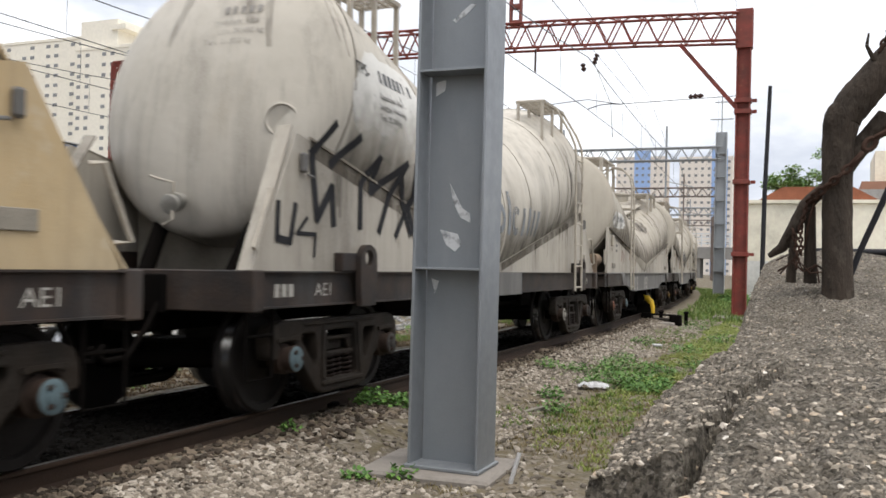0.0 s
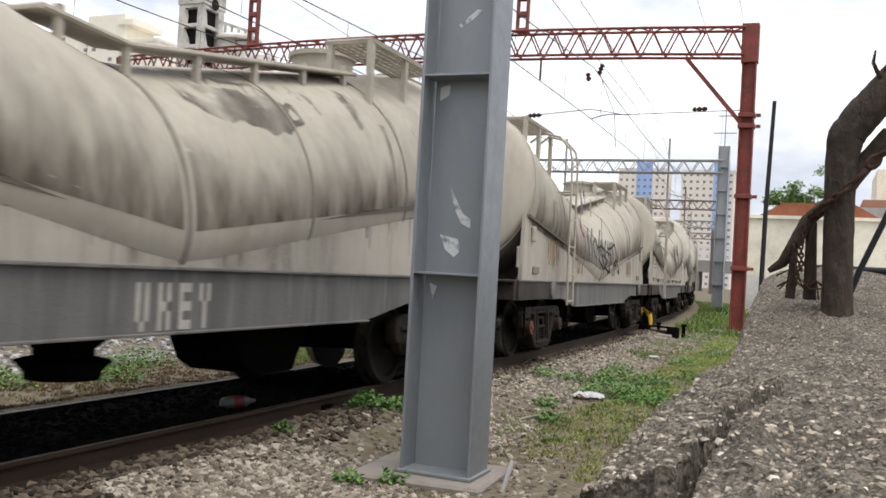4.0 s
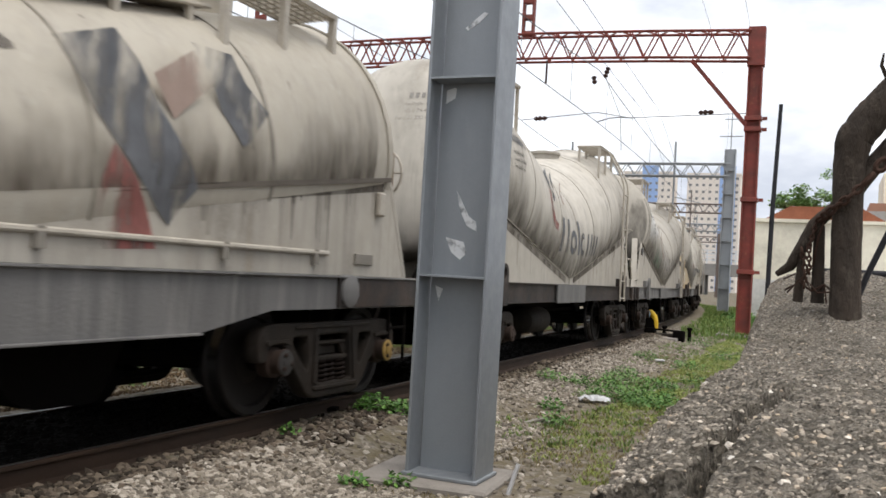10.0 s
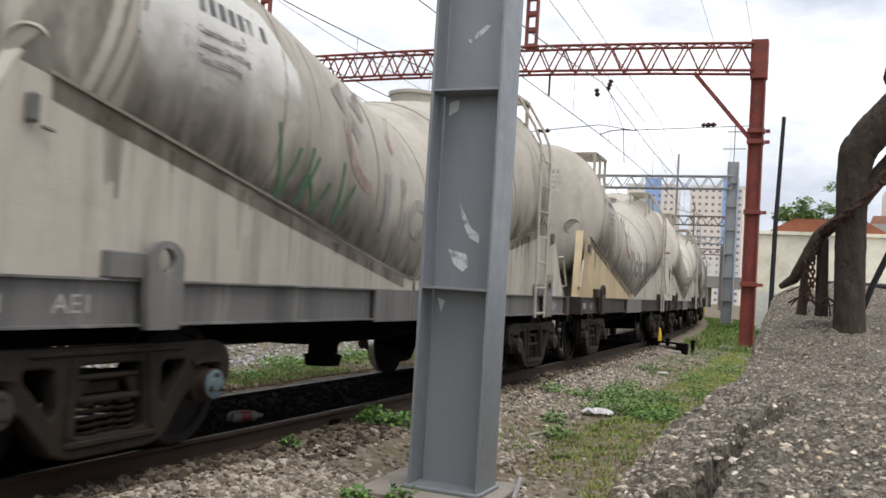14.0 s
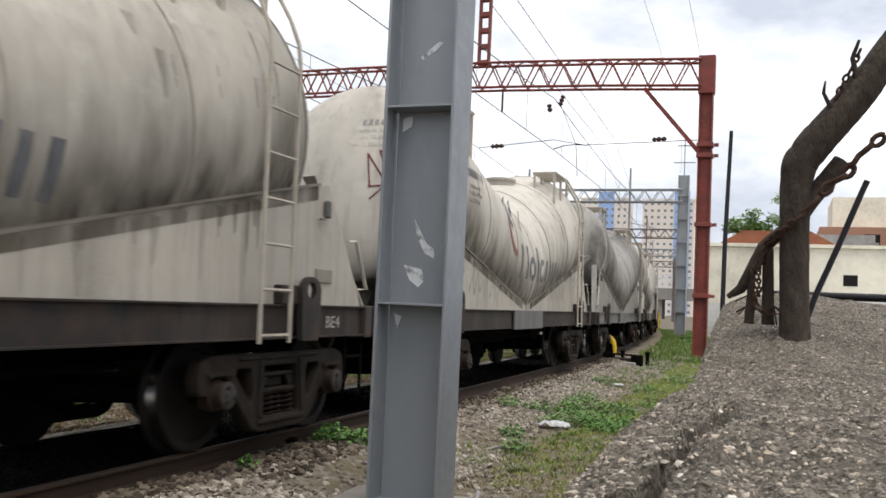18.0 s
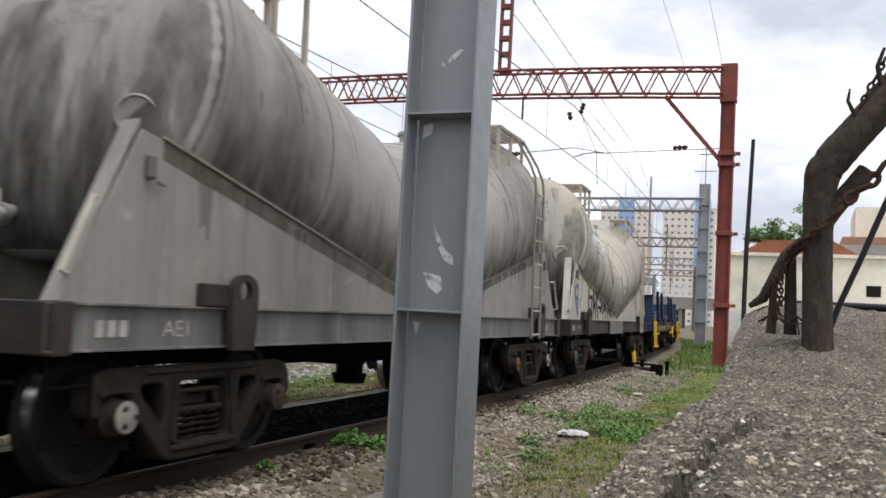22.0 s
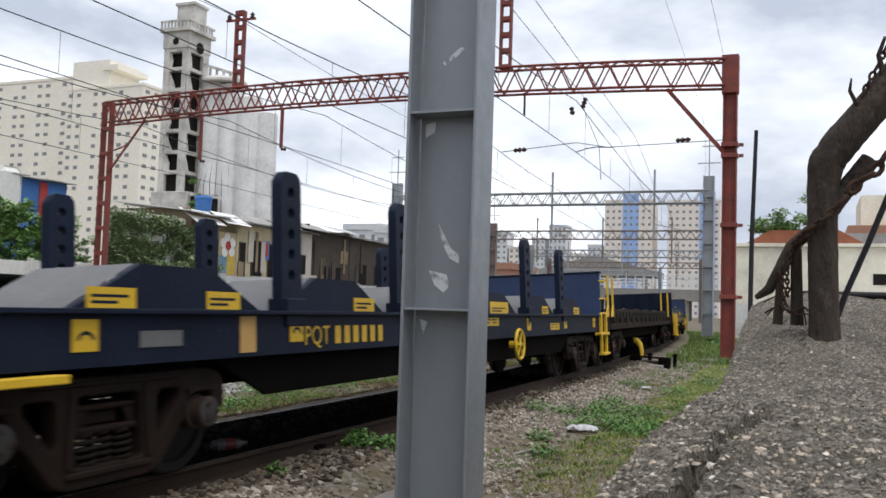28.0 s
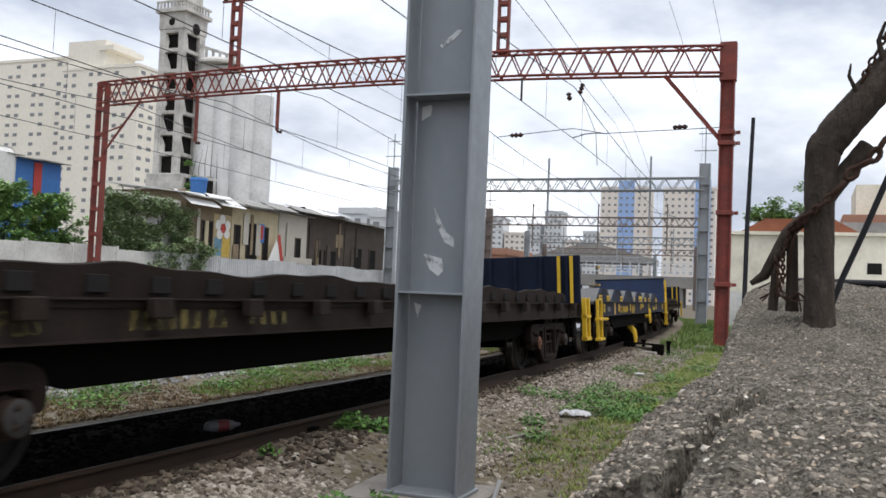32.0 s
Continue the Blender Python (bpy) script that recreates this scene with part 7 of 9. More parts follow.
links(chain, [(0.165, 3.36, 1.96), (0.19, 3.36, 2.02), (0.215, 3.36, 2.07), (0.24, 3.36, 2.13)], 0.014, 0.005)
thing("slanted_iron_rod", "dark iron rod leaning beside the trunk", "rod", m=Mesh().tube([(0.085, 3.50, 1.18), (0.118, 3.50, 1.28), (0.19, 3.50, 1.46), (0.262, 3.50, 1.65), (0.28, 3.50, 1.695)], 0.0105, 8), material=POLE_D)
thing("thin_dark_pole", "thin dark steel pole behind the wall", "pole", m=Mesh().tube([(-0.87, 14.6, -0.3), (-0.84, 14.6, 2.4), (-0.79, 14.6, 4.06)], [0.04, 0.036, 0.030], 8), material=POLE_D)

# ---- small things on the ground ----
sw = thing("switch_stand", "yellow and black hand-worked switch stand on a timber", "switch stand")
sx, sy = -4.55, 25.4
part("base_timber", Mesh().box(sx - 0.6, sx + 1.0, sy - 0.2, sy + 0.15, -0.32, -0.12, 0.02), SLEEPER, sw)
part("cowl", Mesh().tube([(sx - 0.16, sy, 0.36), (sx - 0.06, sy, 0.43), (sx + 0.06, sy, 0.42), (sx + 0.16, sy, 0.32), (sx + 0.20, sy, 0.16), (sx + 0.20, sy, 0.0)], [0.05, 0.075, 0.085, 0.085, 0.08, 0.08], 10), YELLOW, sw, "yellow curved cowl")
part("crank_case", Mesh().prism([(sx - 0.22, 0.0), (sx + 0.20, 0.0), (sx + 0.16, 0.24), (sx + 0.02, 0.34), (sx - 0.16, 0.30)], "y", sy - 0.08, sy + 0.12), BLACK, sw)
part("foot", Mesh().box(sx - 0.2, sx + 0.22, sy - 0.2, sy + 0.14, -0.16, 0.02, 0.02), BLACK, sw)
part("counterweight", Mesh().lathe((sx - 0.02, sy - 0.1, 0.36), (-0.9, -0.45, 0.05), [(0, 0.1), (0.04, 0.19), (0.22, 0.19), (0.25, 0.1)], 18), BLACK, sw)
part("lever", Mesh().tube([(sx + 0.2, sy, -0.02), (sx + 0.95, sy - 0.15, -0.04)], 0.03, 6), BLACK, sw)
part("lock_box", Mesh().box(sx + 0.75, sx + 1.05, sy - 0.5, sy - 0.2, -0.30, 0.0, 0.03), BLACK, sw)
part("post", Mesh().lathe((sx + 0.4, sy + 0.3, -0.3), (0, 0, 1), [(0, 0.05), (0.3, 0.05), (0.34, 0.09), (0.38, 0.05)], 10), BLACK, sw)
part("post", Mesh().lathe((sx + 1.1, sy + 0.2, -0.3), (0, 0, 1), [(0, 0.05), (0.3, 0.05), (0.34, 0.09), (0.38, 0.05)], 10), BLACK, sw)
part("bed_slab", Mesh().box(sx + 0.0, sx + 0.9, sy - 0.9, sy - 0.35, -0.34, -0.20, 0.02), CONC, sw)
m, v = Mesh(), []
for i in range(13):
    for j in range(8):
        x, y = -0.17 + 0.34 * i / 12, -0.10 + 0.20 * j / 7
        edge = max(abs(x) / 0.17, abs(y) / 0.10)
        v.append((x + 0.03 * noise.noise((i * 0.9, j * 0.9, 1)), y + 0.03 * noise.noise((i * 0.9, j * 0.9, 5)), max(0.0, 0.035 * (1 - edge ** 2)) + 0.07 * abs(noise.noise((i * 0.8, j * 0.8, 9)))))
m.add(v, [(i * 8 + j, i * 8 + j + 1, i * 8 + j + 9, i * 8 + j + 8) for i in range(12) for j in range(7)])
thing("plastic_bag", "crumpled white plastic bag on the weeds", "litter", pose(-2.60, 11.1, -0.27, 0, 0, 20) @ Matrix.Scale(1.1, 4), m=m, material=PLASTIC_W, smooth=0)
bot = thing("crushed_bottle", "crushed clear bottle with a red label between the rails", "litter", pose(-4.75, 6.75, -0.08, 0, 0, 70))
part("body", Mesh().lathe((0, 0, 0), (1, 0, 0), [(-0.16, 0.02), (-0.13, 0.05), (-0.05, 0.055)], 12).lathe((0, 0, 0), (1, 0, 0), [(0.06, 0.055), (0.12, 0.045), (0.16, 0.02), (0.2, 0.02)], 12), GREY_W, bot)
part("label", Mesh().lathe((0, 0, 0), (1, 0, 0), [(-0.05, 0.056), (0.06, 0.056)], 12), PLASTIC_R, bot)
for k, (x, y, a, l, wd) in enumerate(((-4.12, 7.2, 20, 0.19, 0.09), (-4.3, 6.65, 60, 0.24, 0.12), (-2.72, 9.0, 62, 0.30, 0.06))):
    thing("broken_slab" if k < 2 else "wood_scrap", "dark broken slab lying on the gravel" if k < 2 else "grey weathered scrap of wood on the soil", "debris", pose(x, y, bed(x, y) + 0.02, 4, -6, a), m=Mesh().prism([(-l / 2, -wd / 2), (l * 0.4, -wd / 2), (l / 2, wd * 0.2), (l * 0.2, wd / 2), (-l * 0.45, wd * 0.35)], "z", 0, 0.03), material=BLACK if k < 2 else SEAM, smooth=0)
thing("white_scrap", "small white plastic scrap on the grass", "litter", pose(-2.95, 17.9, -0.28, 0, 0, 20), m=Mesh().box(-0.09, 0.09, -0.06, 0.06, 0, 0.04, 0.015), material=PLASTIC_W)
thing("plastic_pipe_end", "thin white pipe standing beside the column footing", "pipe", m=Mesh().tube([(-1.98, 6.0, -0.32), (-1.93, 6.05, -0.1)], 0.016, 8), material=PLASTIC_W)

# ---- beyond the tracks: wall, shacks, bushes ----
farwall = thing("wall_far_side", "low whitewashed concrete wall beyond the tracks", "wall", kind="structure")
for k in range(34):
    y = 4 + k * 2.6
    top = 2.52 + 0.06 * math.sin(k * 2.1)
    if 35 < y < 64:
        wave = [(-29.0 + (0.035 if i % 2 else 0.0), y + 2.57 * i / 26) for i in range(27)]
        part("wall_sheet", Mesh().prism(wave + [(-29.1, y + 2.57), (-29.1, y)], "z", -0.4, top), SHEET, farwall, "corrugated grey metal fence sheet")
    else:
        part("wall_panel", Mesh().box(-29.15, -29.0, y, y + 2.57, -0.4, top, 0.01), WHITEWALL, farwall)
        part("wall_post", Mesh().box(-29.2, -28.95, y - 0.08, y + 0.05, -0.4, 2.6, 0.01), WHITEWALL, farwall)


def shack(y0, y1, z0, z1, x, depth, mat, roof, label, rise=0.3, over=0.35):
    """A hut of boards and sheets with a lean-to roof."""
    h = thing("shack", label, "hut", group="shacks behind the wall")
    part("wall_front", Mesh().box(x - 0.12, x, y0, y1, z0, z1, 0.01), mat, h)
    part("wall_side", Mesh().box(x - depth, x - 0.12, y0, y0 + 0.1, z0, z1 + rise * 0.5, 0.01), mat, h)
    n = max(2, int((y1 - y0 + 2 * over) / 0.9))
    for k in range(n):
        a, b = lerp(y0 - over, y1 + over, k / n), lerp(y0 - over, y1 + over, (k + 1) / n)
        dz = 0.05 * math.sin(k * 2.7 + y0)
        part("roof_sheet", Mesh().add([(x + over, a, z1 + dz), (x + over, b, z1 + dz), (x - depth, b, z1 + rise + dz), (x - depth, a, z1 + rise + dz), (x + over, a, z1 + dz + 0.05), (x + over, b, z1 + dz + 0.05), (x - depth, b, z1 + rise + dz + 0.05), (x - depth, a, z1 + rise + dz + 0.05)], [(0, 1, 2, 3), (4, 7, 6, 5), (0, 4, 5, 1), (1, 5, 6, 2), (2, 6, 7, 3), (3, 7, 4, 0)]), roof, h)
    return h


def opening(h, x, y0, y1, z0, z1, mat=None):
    part("opening", Mesh().box(x, x + 0.02, y0, y1, z0, z1), mat or SHADE, h)
    part("opening_frame", Mesh().box(x + 0.002, x + 0.05, y0 - 0.06, y1 + 0.06, z1, z1 + 0.07).box(x + 0.002, x + 0.05, y0 - 0.06, y0, z0, z1).box(x + 0.002, x + 0.05, y1, y1 + 0.06, z0, z1), PLY_D, h)


sh = shack(38.6, 41.6, 1.5, 5.65, -30.0, 5, PLY, ROOF_W, "plywood hut with a white sheet roof", 0.6, 0.5)
opening(sh, -30.0, 40.0, 40.9, 2.6, 4.4)
part("painted_panel", Mesh().box(-30.0, -29.97, 41.0, 42.6, 2.5, 4.9), plain("mural_panel", (0.45, 0.36, 0.20), 0.5, 0.8, scale=1.5), sh)
part("painted_field", Mesh().box(-29.97, -29.965, 41.1, 41.8, 2.6, 3.6), plain("mural_blue", (0.14, 0.26, 0.34), 0.5, 0.8, scale=2.0), sh)
part("painted_field", Mesh().box(-29.97, -29.965, 41.8, 42.55, 2.6, 3.7), plain("mural_yellow", (0.55, 0.38, 0.08), 0.5, 0.8, scale=2.0), sh)
for k, (dy, dz, c) in enumerate(((41.85, 4.15, CLOTH_R), (41.4, 4.3, CLOTH_W), (41.75, 4.62, CLOTH_W), (42.25, 4.35, CLOTH_W), (42.2, 3.85, CLOTH_W), (41.55, 3.8, CLOTH_W))):
    part("mural_blob", Mesh().lathe((-29.96, dy, dz), (1, 0, 0), [(0, 0.28), (0.02, 0.27)], 12), c, sh)
sh = shack(42.7, 47.5, 1.5, 5.5, -30.0, 5, PLY_L, ROOF_F, "board hut with a grey sheet roof and washing", 0.7)
for y0, y1, z0, z1 in ((43.0, 43.5, 2.4, 4.4), (44.2, 45.2, 2.6, 4.6), (45.9, 46.4, 2.6, 4.5)):
    opening(sh, -30.0, y0, y1, z0, z1)
part("washing", Mesh().box(-29.93, -29.90, 45.3, 45.9, 3.6, 4.7, 0.01), BLUE_P, sh)
part("washing", Mesh().box(-29.92, -29.88, 45.5, 45.75, 3.8, 4.6, 0.01), CLOTH_R, sh)
part("hanging_cloth", Mesh().add([(-29.6, 45.9, 2.5), (-29.6, 46.8, 3.9), (-29.5, 47.4, 2.4), (-29.5, 46.2, 2.2)], [(0, 1, 2, 3)]), CLOTH_W, sh)
part("hanging_cloth", Mesh().add([(-29.55, 46.8, 4.1), (-29.55, 47.1, 4.2), (-29.5, 47.5, 2.5), (-29.5, 47.2, 2.4)], [(0, 1, 2, 3)]), CLOTH_R, sh)
sh = shack(47.6, 51.0, 1.5, 5.6, -30.0, 5, PLY_W, ROOF_F, "pale board hut with one door", 0.8)
opening(sh, -30.0, 49.6, 50.2, 2.0, 4.1)
part("rail_fence", Mesh().box(-29.6, -29.55, 47.6, 51.0, 2.5, 2.9), PLY_W, sh)
sh = shack(51.1, 56.5, 1.5, 5.85, -30.2, 5, PLY_D, ROOF_F, "dark timber hut with balcony rails", 0.9)
for y0 in (51.6, 53.0, 54.5):
    opening(sh, -30.2, y0, y0 + 0.8, 2.6, 3.6)
part("pale_panel", Mesh().box(-30.2, -30.15, 52.6, 53.0, 2.4, 4.2).box(-30.2, -30.15, 55.2, 56.2, 3.9, 4.8), PLY, sh)
sh = shack(56.6, 63.0, 1.5, 5.8, -30.2, 5, PLY_D, ROOF_F, "dark hut with a patched sheet roof", 0.8)
opening(sh, -30.2, 58.0, 59.2, 2.6, 4.0)
opening(sh, -30.2, 60.5, 61.5, 2.6, 4.0)
sh = shack(32.6, 36.0, -0.4, 6.9, -36.0, 4, BLUE_P, ROOF_F, "hut of blue and red painted sheets", 0.3)
part("red_sheet", Mesh().box(-36.0, -35.95, 34.2, 34.7, 3.2, 6.8), CLOTH_R, sh)
part("tarpaulin", Mesh().box(-36.2, -35.7, 31.6, 33.0, 4.2, 7.3, 0.3), CLOTH_W, sh)
for y0, y1, mat, drop in ((38.3, 40.9, ROOF_W, 0.55), (40.95, 43.3, ROOF_W, 0.45), (43.4, 46.2, ROOF_F, 0.25), (46.25, 49.0, ROOF_F, 0.28), (49.05, 52.6, ROOF_F, 0.22), (53.0, 56.4, SHEET, 0.15)):
    z = 5.72 + 0.03 * (y0 - 38)
    thing("eaves_sheet", "white sheet hanging over the eaves" if mat is ROOF_W else "corrugated sheet along the eaves", "roof sheet", group="sheets on the huts", m=Mesh().prism([(-29.45, z - drop), (-29.40, z - drop - 0.02), (-30.6, z + 0.18), (-30.65, z + 0.22)], "y", y0, y1), material=mat)
hut_rng = random.Random(12)
for hx, y0, y1, zt in ((-30.0, 38.7, 41.4, 5.4), (-30.0, 42.8, 47.4, 5.3), (-30.0, 47.7, 50.9, 5.4), (-30.2, 51.2, 56.4, 5.6), (-30.2, 56.7, 62.9, 5.5)):
    y = y0
    while y < y1 - 0.3:
        wd = hut_rng.uniform(0.18, 0.7)
        if hut_rng.random() < 0.5:
            z0 = hut_rng.uniform(1.9, 3.4)
            thing("loose_board", "weathered board nailed to a hut front", "board", group="boards on the huts", m=Mesh().box(hx + 0.055, hx + 0.055 + hut_rng.uniform(0.02, 0.06), y, min(y + wd, y1), z0, min(zt, z0 + hut_rng.uniform(0.8, 3.0)), 0.006), material=hut_rng.choice((PLY, PLY_L, PLY_W) if y0 < 51 else (PLY_D, PLY_D, PLY)))
        y += wd + hut_rng.uniform(0.05, 0.5)
thing("water_tank", "blue plastic water tank on a roof", "tank", pose(-33, 43.5, 6.29), m=Mesh().lathe((0, 0, 0), (0, 0, 1), [(0, 0.45), (0.7, 0.5), (0.75, 0.55), (0.9, 0.5), (0.95, 0.1)], 14), material=BLUE_P)


def shrub(name, label, centre, size, n, leaf, mat, clumps):
    """A bush: a few stems and a crown of many leaf clumps with gaps."""
    t = thing(name, label, "bush")
    st = Mesh()
    m = Mesh()
    cx, cy, cz = centre
    for k in range(clumps):
        px, py, pz = cx + rng.normal() * size[0] * 0.42, cy + rng.normal() * size[1] * 0.42, cz + abs(rng.normal()) * size[2] * 0.55
        leaves(m, (px, py, pz), 0.45 + 0.35 * rng.random(), n // clumps, leaf, 1.0)
        if k < 14:
            st.tube([(cx + (px - cx) * 0.3, cy + (py - cy) * 0.3, -0.4), ((cx + px) / 2, (cy + py) / 2, (cz + pz) / 2 - 0.3), (px, py, pz)], [0.06, 0.04, 0.015], 5)
    part("stem", st, BARK, t)
    part("crown", raw("crown", m, mat), None, t)
    return t


hedge = thing("green_bush", "dense green bush behind the wall", "bush")
m, st = Mesh(), Mesh()
for k in range(330):
    y = rng.uniform(20.0, 32.0)
    top = 4.9 - 0.9 * max(0.0, y - 30.0) / 2.0 + 0.35 * noise.noise((y * 0.6, 3, 1))
    x = -30.0 - 2.4 * rng.random()
    leaves(m, (x, y, rng.uniform(1.6, top - 0.25 * abs(x + 31.0))), 0.42, 95, 0.19, 1.0)
    if k < 24:
        st.tube([(-31.2, y, -0.4), (-31.1, y + 0.2, 1.6), (x, y + 0.1, 3.4)], [0.07, 0.05, 0.015], 5)
part("stem", st, BARK, hedge)
part("crown", raw("crown", m, BUSH), None, hedge)
vine = thing("wall_vine", "dusty green vine climbing over a pale wall", "vine")
m, st = Mesh(), Mesh()
for k in range(300):
    y, z = rng.uniform(32.8, 39.0), 2.1 + 3.0 * rng.random() ** 0.8
    if noise.noise((y * 0.8, z * 0.9, 6)) > -0.42:
        leaves(m, (-30.1 + 0.25 * rng.random(), y, z), 0.30 + 0.15 * rng.random(), 62, 0.14, 1.0)
for k in range(40):
    leaves(m, (-28.9 + 0.3 * rng.random(), rng.uniform(34.6, 39.4), 1.5 + 1.6 * rng.random()), 0.32, 60, 0.15, 1.0)
for k in range(12):
    y = 33.2 + k * 0.5
    st.tube([(-30.05, y, 0.2), (-30.1, y + 0.4 * math.sin(k * 2.2), 2.6), (-30.12, y + 0.8 * math.sin(k * 1.3), 4.6)], [0.05, 0.035, 0.012], 5)
part("stem", st, BARK, vine)
part("foliage", raw("foliage", m, VINE), None, vine)
part("backing", Mesh().box(-30.4, -30.2, 33.0, 38.4, 0, 5.3), WHITEWALL, thing("ruined_wall", "stained concrete wall behind the vines", "wall"))
shrub("small_tree", "small tree beyond the huts", (-36, 72, 4.5), (1.5, 2.0, 1.8), 1500, 0.25, BUSH, 16)
shrub("small_tree", "small leafy tree above the roofs", (-2.0, 62.0, 6.3), (2.2, 1.5, 1.5), 2600, 0.22, BUSH, 26)
shrub("small_tree", "small tree beside the silo", (-108, 140, 16), (3, 3, 5), 900, 0.7, BUSH, 14)

# ---- far buildings ----
def block(name, label, x0, x1, y0, y1, z1, mat, floors, cols, z0=-0.5, win=(0.45, 0.42), stripe=None, sides=True):
    """A flat block with real window recesses as panes in frames on the faces towards the tracks."""
    b = thing(name, label, "building", group="far buildings")
    part("wall", Mesh().box(x0, x1, y0, y1, z0, z1), mat, b)
    part("parapet", Mesh().box(x0 - 0.2, x1 + 0.2, y0 - 0.2, y1 + 0.2, z1 + 0.01, z1 + 0.9), mat, b)
    if stripe:
        part("stripe", Mesh().box(*stripe[:2], y0 - 0.35, y0 - 0.02, z0, z1 + (stripe[2] if len(stripe) > 2 else 0)), BLUE_F, b)
    fh = (z1 - max(0, z0)) / floors
    cw = (x1 - x0) / cols
    me = Mesh().box(-cw * win[0] / 2, cw * win[0] / 2, -0.06, 0.0, 0, fh * win[1]).mesh("window", GLASS_F, 0)
    for f in range(floors):
        for c in range(cols):
            if sides and (c % 3 == 2 or (f * 7 + c * 3) % 11 == 0):
                continue
            x = x0 + (c + 0.5) * cw
            if stripe and stripe[0] - cw * 0.3 < x < stripe[1] + cw * 0.3:
                part("window", me, None, b, at=pose(x, y0 - 0.37, max(0, z0) + f * fh + fh * 0.35))
            else:
                part("window", me, None, b, at=pose(x, y0 - 0.03, max(0, z0) + f * fh + fh * 0.35))
    if sides:
        n = max(2, int((y1 - y0) / (cw if cw > 2 else 2)))
        dw = (y1 - y0) / n
        ms = Mesh().box(0.0, 0.06, -dw * win[0] / 2, dw * win[0] / 2, 0, fh * win[1]).mesh("window", GLASS_F, 0)
        for f in range(floors):
            for c in range(n):
                part("window", ms, None, b, at=pose(x1 + 0.0, y0 + (c + 0.5) * dw, max(0, z0) + f * fh + fh * 0.35))
    return b


block("apartment_block", "tall beige apartment block with rows of small windows", -262, -214, 216, 232, 69, BEIGE, 22, 14, win=(0.5, 0.33))
second = block("apartment_block", "tall beige apartment block with a higher roof house", -214, -184.5, 212, 228, 64, BEIGE, 20, 9, win=(0.46, 0.33))
part("roof_house", Mesh().box(-213, -198.5, 213, 226, 64.9, 73.2), BEIGE, second)
part("roof_slab", Mesh().box(-200.5, -195.0, 212.4, 226, 69.8, 71.4), BEIGE, second)
block("apartment_tower", "cream apartment tower with a blue stripe", -85.5, -64.5, 400, 415, 50, BEIGE_F, 17, 8, stripe=(-77.5, -70.5, 3.5), sides=False, win=(0.4, 0.35))
block("apartment_tower", "cream apartment tower with a blue stripe", -58, -36, 400, 415, 49.5, BEIGE_F, 17, 8, stripe=(-44.5, -38.0, 4.0), sides=False, win=(0.4, 0.35))
for x0, x1, z, mat, fl, co in ((-142, -131, 36, GREY_F, 14, 4), (-130, -120, 29, BEIGE_F, 11, 4), (-119, -113, 33, GREY_F, 13, 3), (-111, -103, 39, GREY_F, 14, 4), (-101, -94, 26, BEIGE_F, 10, 3), (-93, -87, 30, GREY_F, 11, 3), (-165, -146, 24, BEIGE_F, 9, 6)):
    block("distant_building", "hazy distant building over the rail yard", x0, x1, 400, 410, z, mat, fl, co, sides=False, win=(0.45, 0.4))
block("distant_building", "low brick building beyond the yard", -52, -38, 118, 130, 6.5, BRICK_F, 2, 5, sides=False)
block("distant_building", "small grey block beyond the huts", -64, -58, 118, 124, 12, GREY_F, 4, 3, sides=False)
block("distant_building", "small grey block beyond the huts", -56, -52, 112, 118, 11, GREY_F, 4, 2, sides=False)

# Ruined silo: open concrete tower and a block of round bins.
silo = thing("ruined_silo", "abandoned pale concrete grain silo with an open tower", "silo")
tx0, tx1, ty, ty1 = -125.6, -119.4, 150.0, 157.0
FLOORS = (23.0, 27.4, 31.6, 36.0, 40.4, 44.6, 49.0, 53.0)
for x in (tx0, tx1 - 1.5):
    part("tower_pier", Mesh().box(x, x + 1.5, ty, ty + 1.0, -0.5, 56.0, 0.05), SILO_D, silo)
part("tower_pier", Mesh().box(tx1 - 1.0, tx1, ty1 - 1.8, ty1, -0.5, 56.0, 0.05), SILO_D, silo)
part("tower_pier", Mesh().box(tx0, tx0 + 1.0, ty1 - 1.5, ty1, -0.5, 56.0, 0.05), SILO_D, silo)
# Near-black filler block, added so the openings look dark inside.
part("tower_core", Mesh().box(tx0 + 0.9, tx1 - 0.9, ty + 1.3, ty1 - 1.3, 22.0, 52.4), SHADE, silo)
for k, z in enumerate(FLOORS):
    part("tower_slab", Mesh().box(tx0 + 0.05, tx1 - 0.05, ty + 0.05, ty1 - 0.05, z - 0.75, z, 0.04), SILO_D, silo)
    if 0 < k < 7:
        part("broken_infill", Mesh().prism([(tx0 + 1.5, z), (tx0 + 1.9 + 0.5 * (k % 3), z), (tx0 + 2.1 + 0.3 * (k % 2), z + 1.6), (tx0 + 1.5, z + 3.4)], "y", ty + 0.3, ty + 0.6), SILO_D, silo)
        part("broken_infill", Mesh().prism([(ty + 1.0, z), (ty + 2.0 + 0.4 * (k % 2), z), (ty + 1.6, z + 2.2), (ty + 1.0, z + 3.3)], "x", tx1 - 0.6, tx1 - 0.3), SILO_D, silo)
part("tower_head", Mesh().box(tx0 - 0.2, tx1 + 0.2, ty - 0.2, ty1 + 0.2, 53.0, 56.4, 0.05), SILO_D, silo)
part("round_opening", Mesh().lathe(((tx0 + tx1) / 2, ty - 0.22, 54.4), (0, -1, 0), [(0, 0.75), (0.05, 0.75)], 18), SHADE, silo)
part("round_opening", Mesh().lathe((tx1 + 0.22, (ty + ty1) / 2, 53.6), (1, 0, 0), [(0, 1.2), (0.05, 1.2)], 18), SHADE, silo)
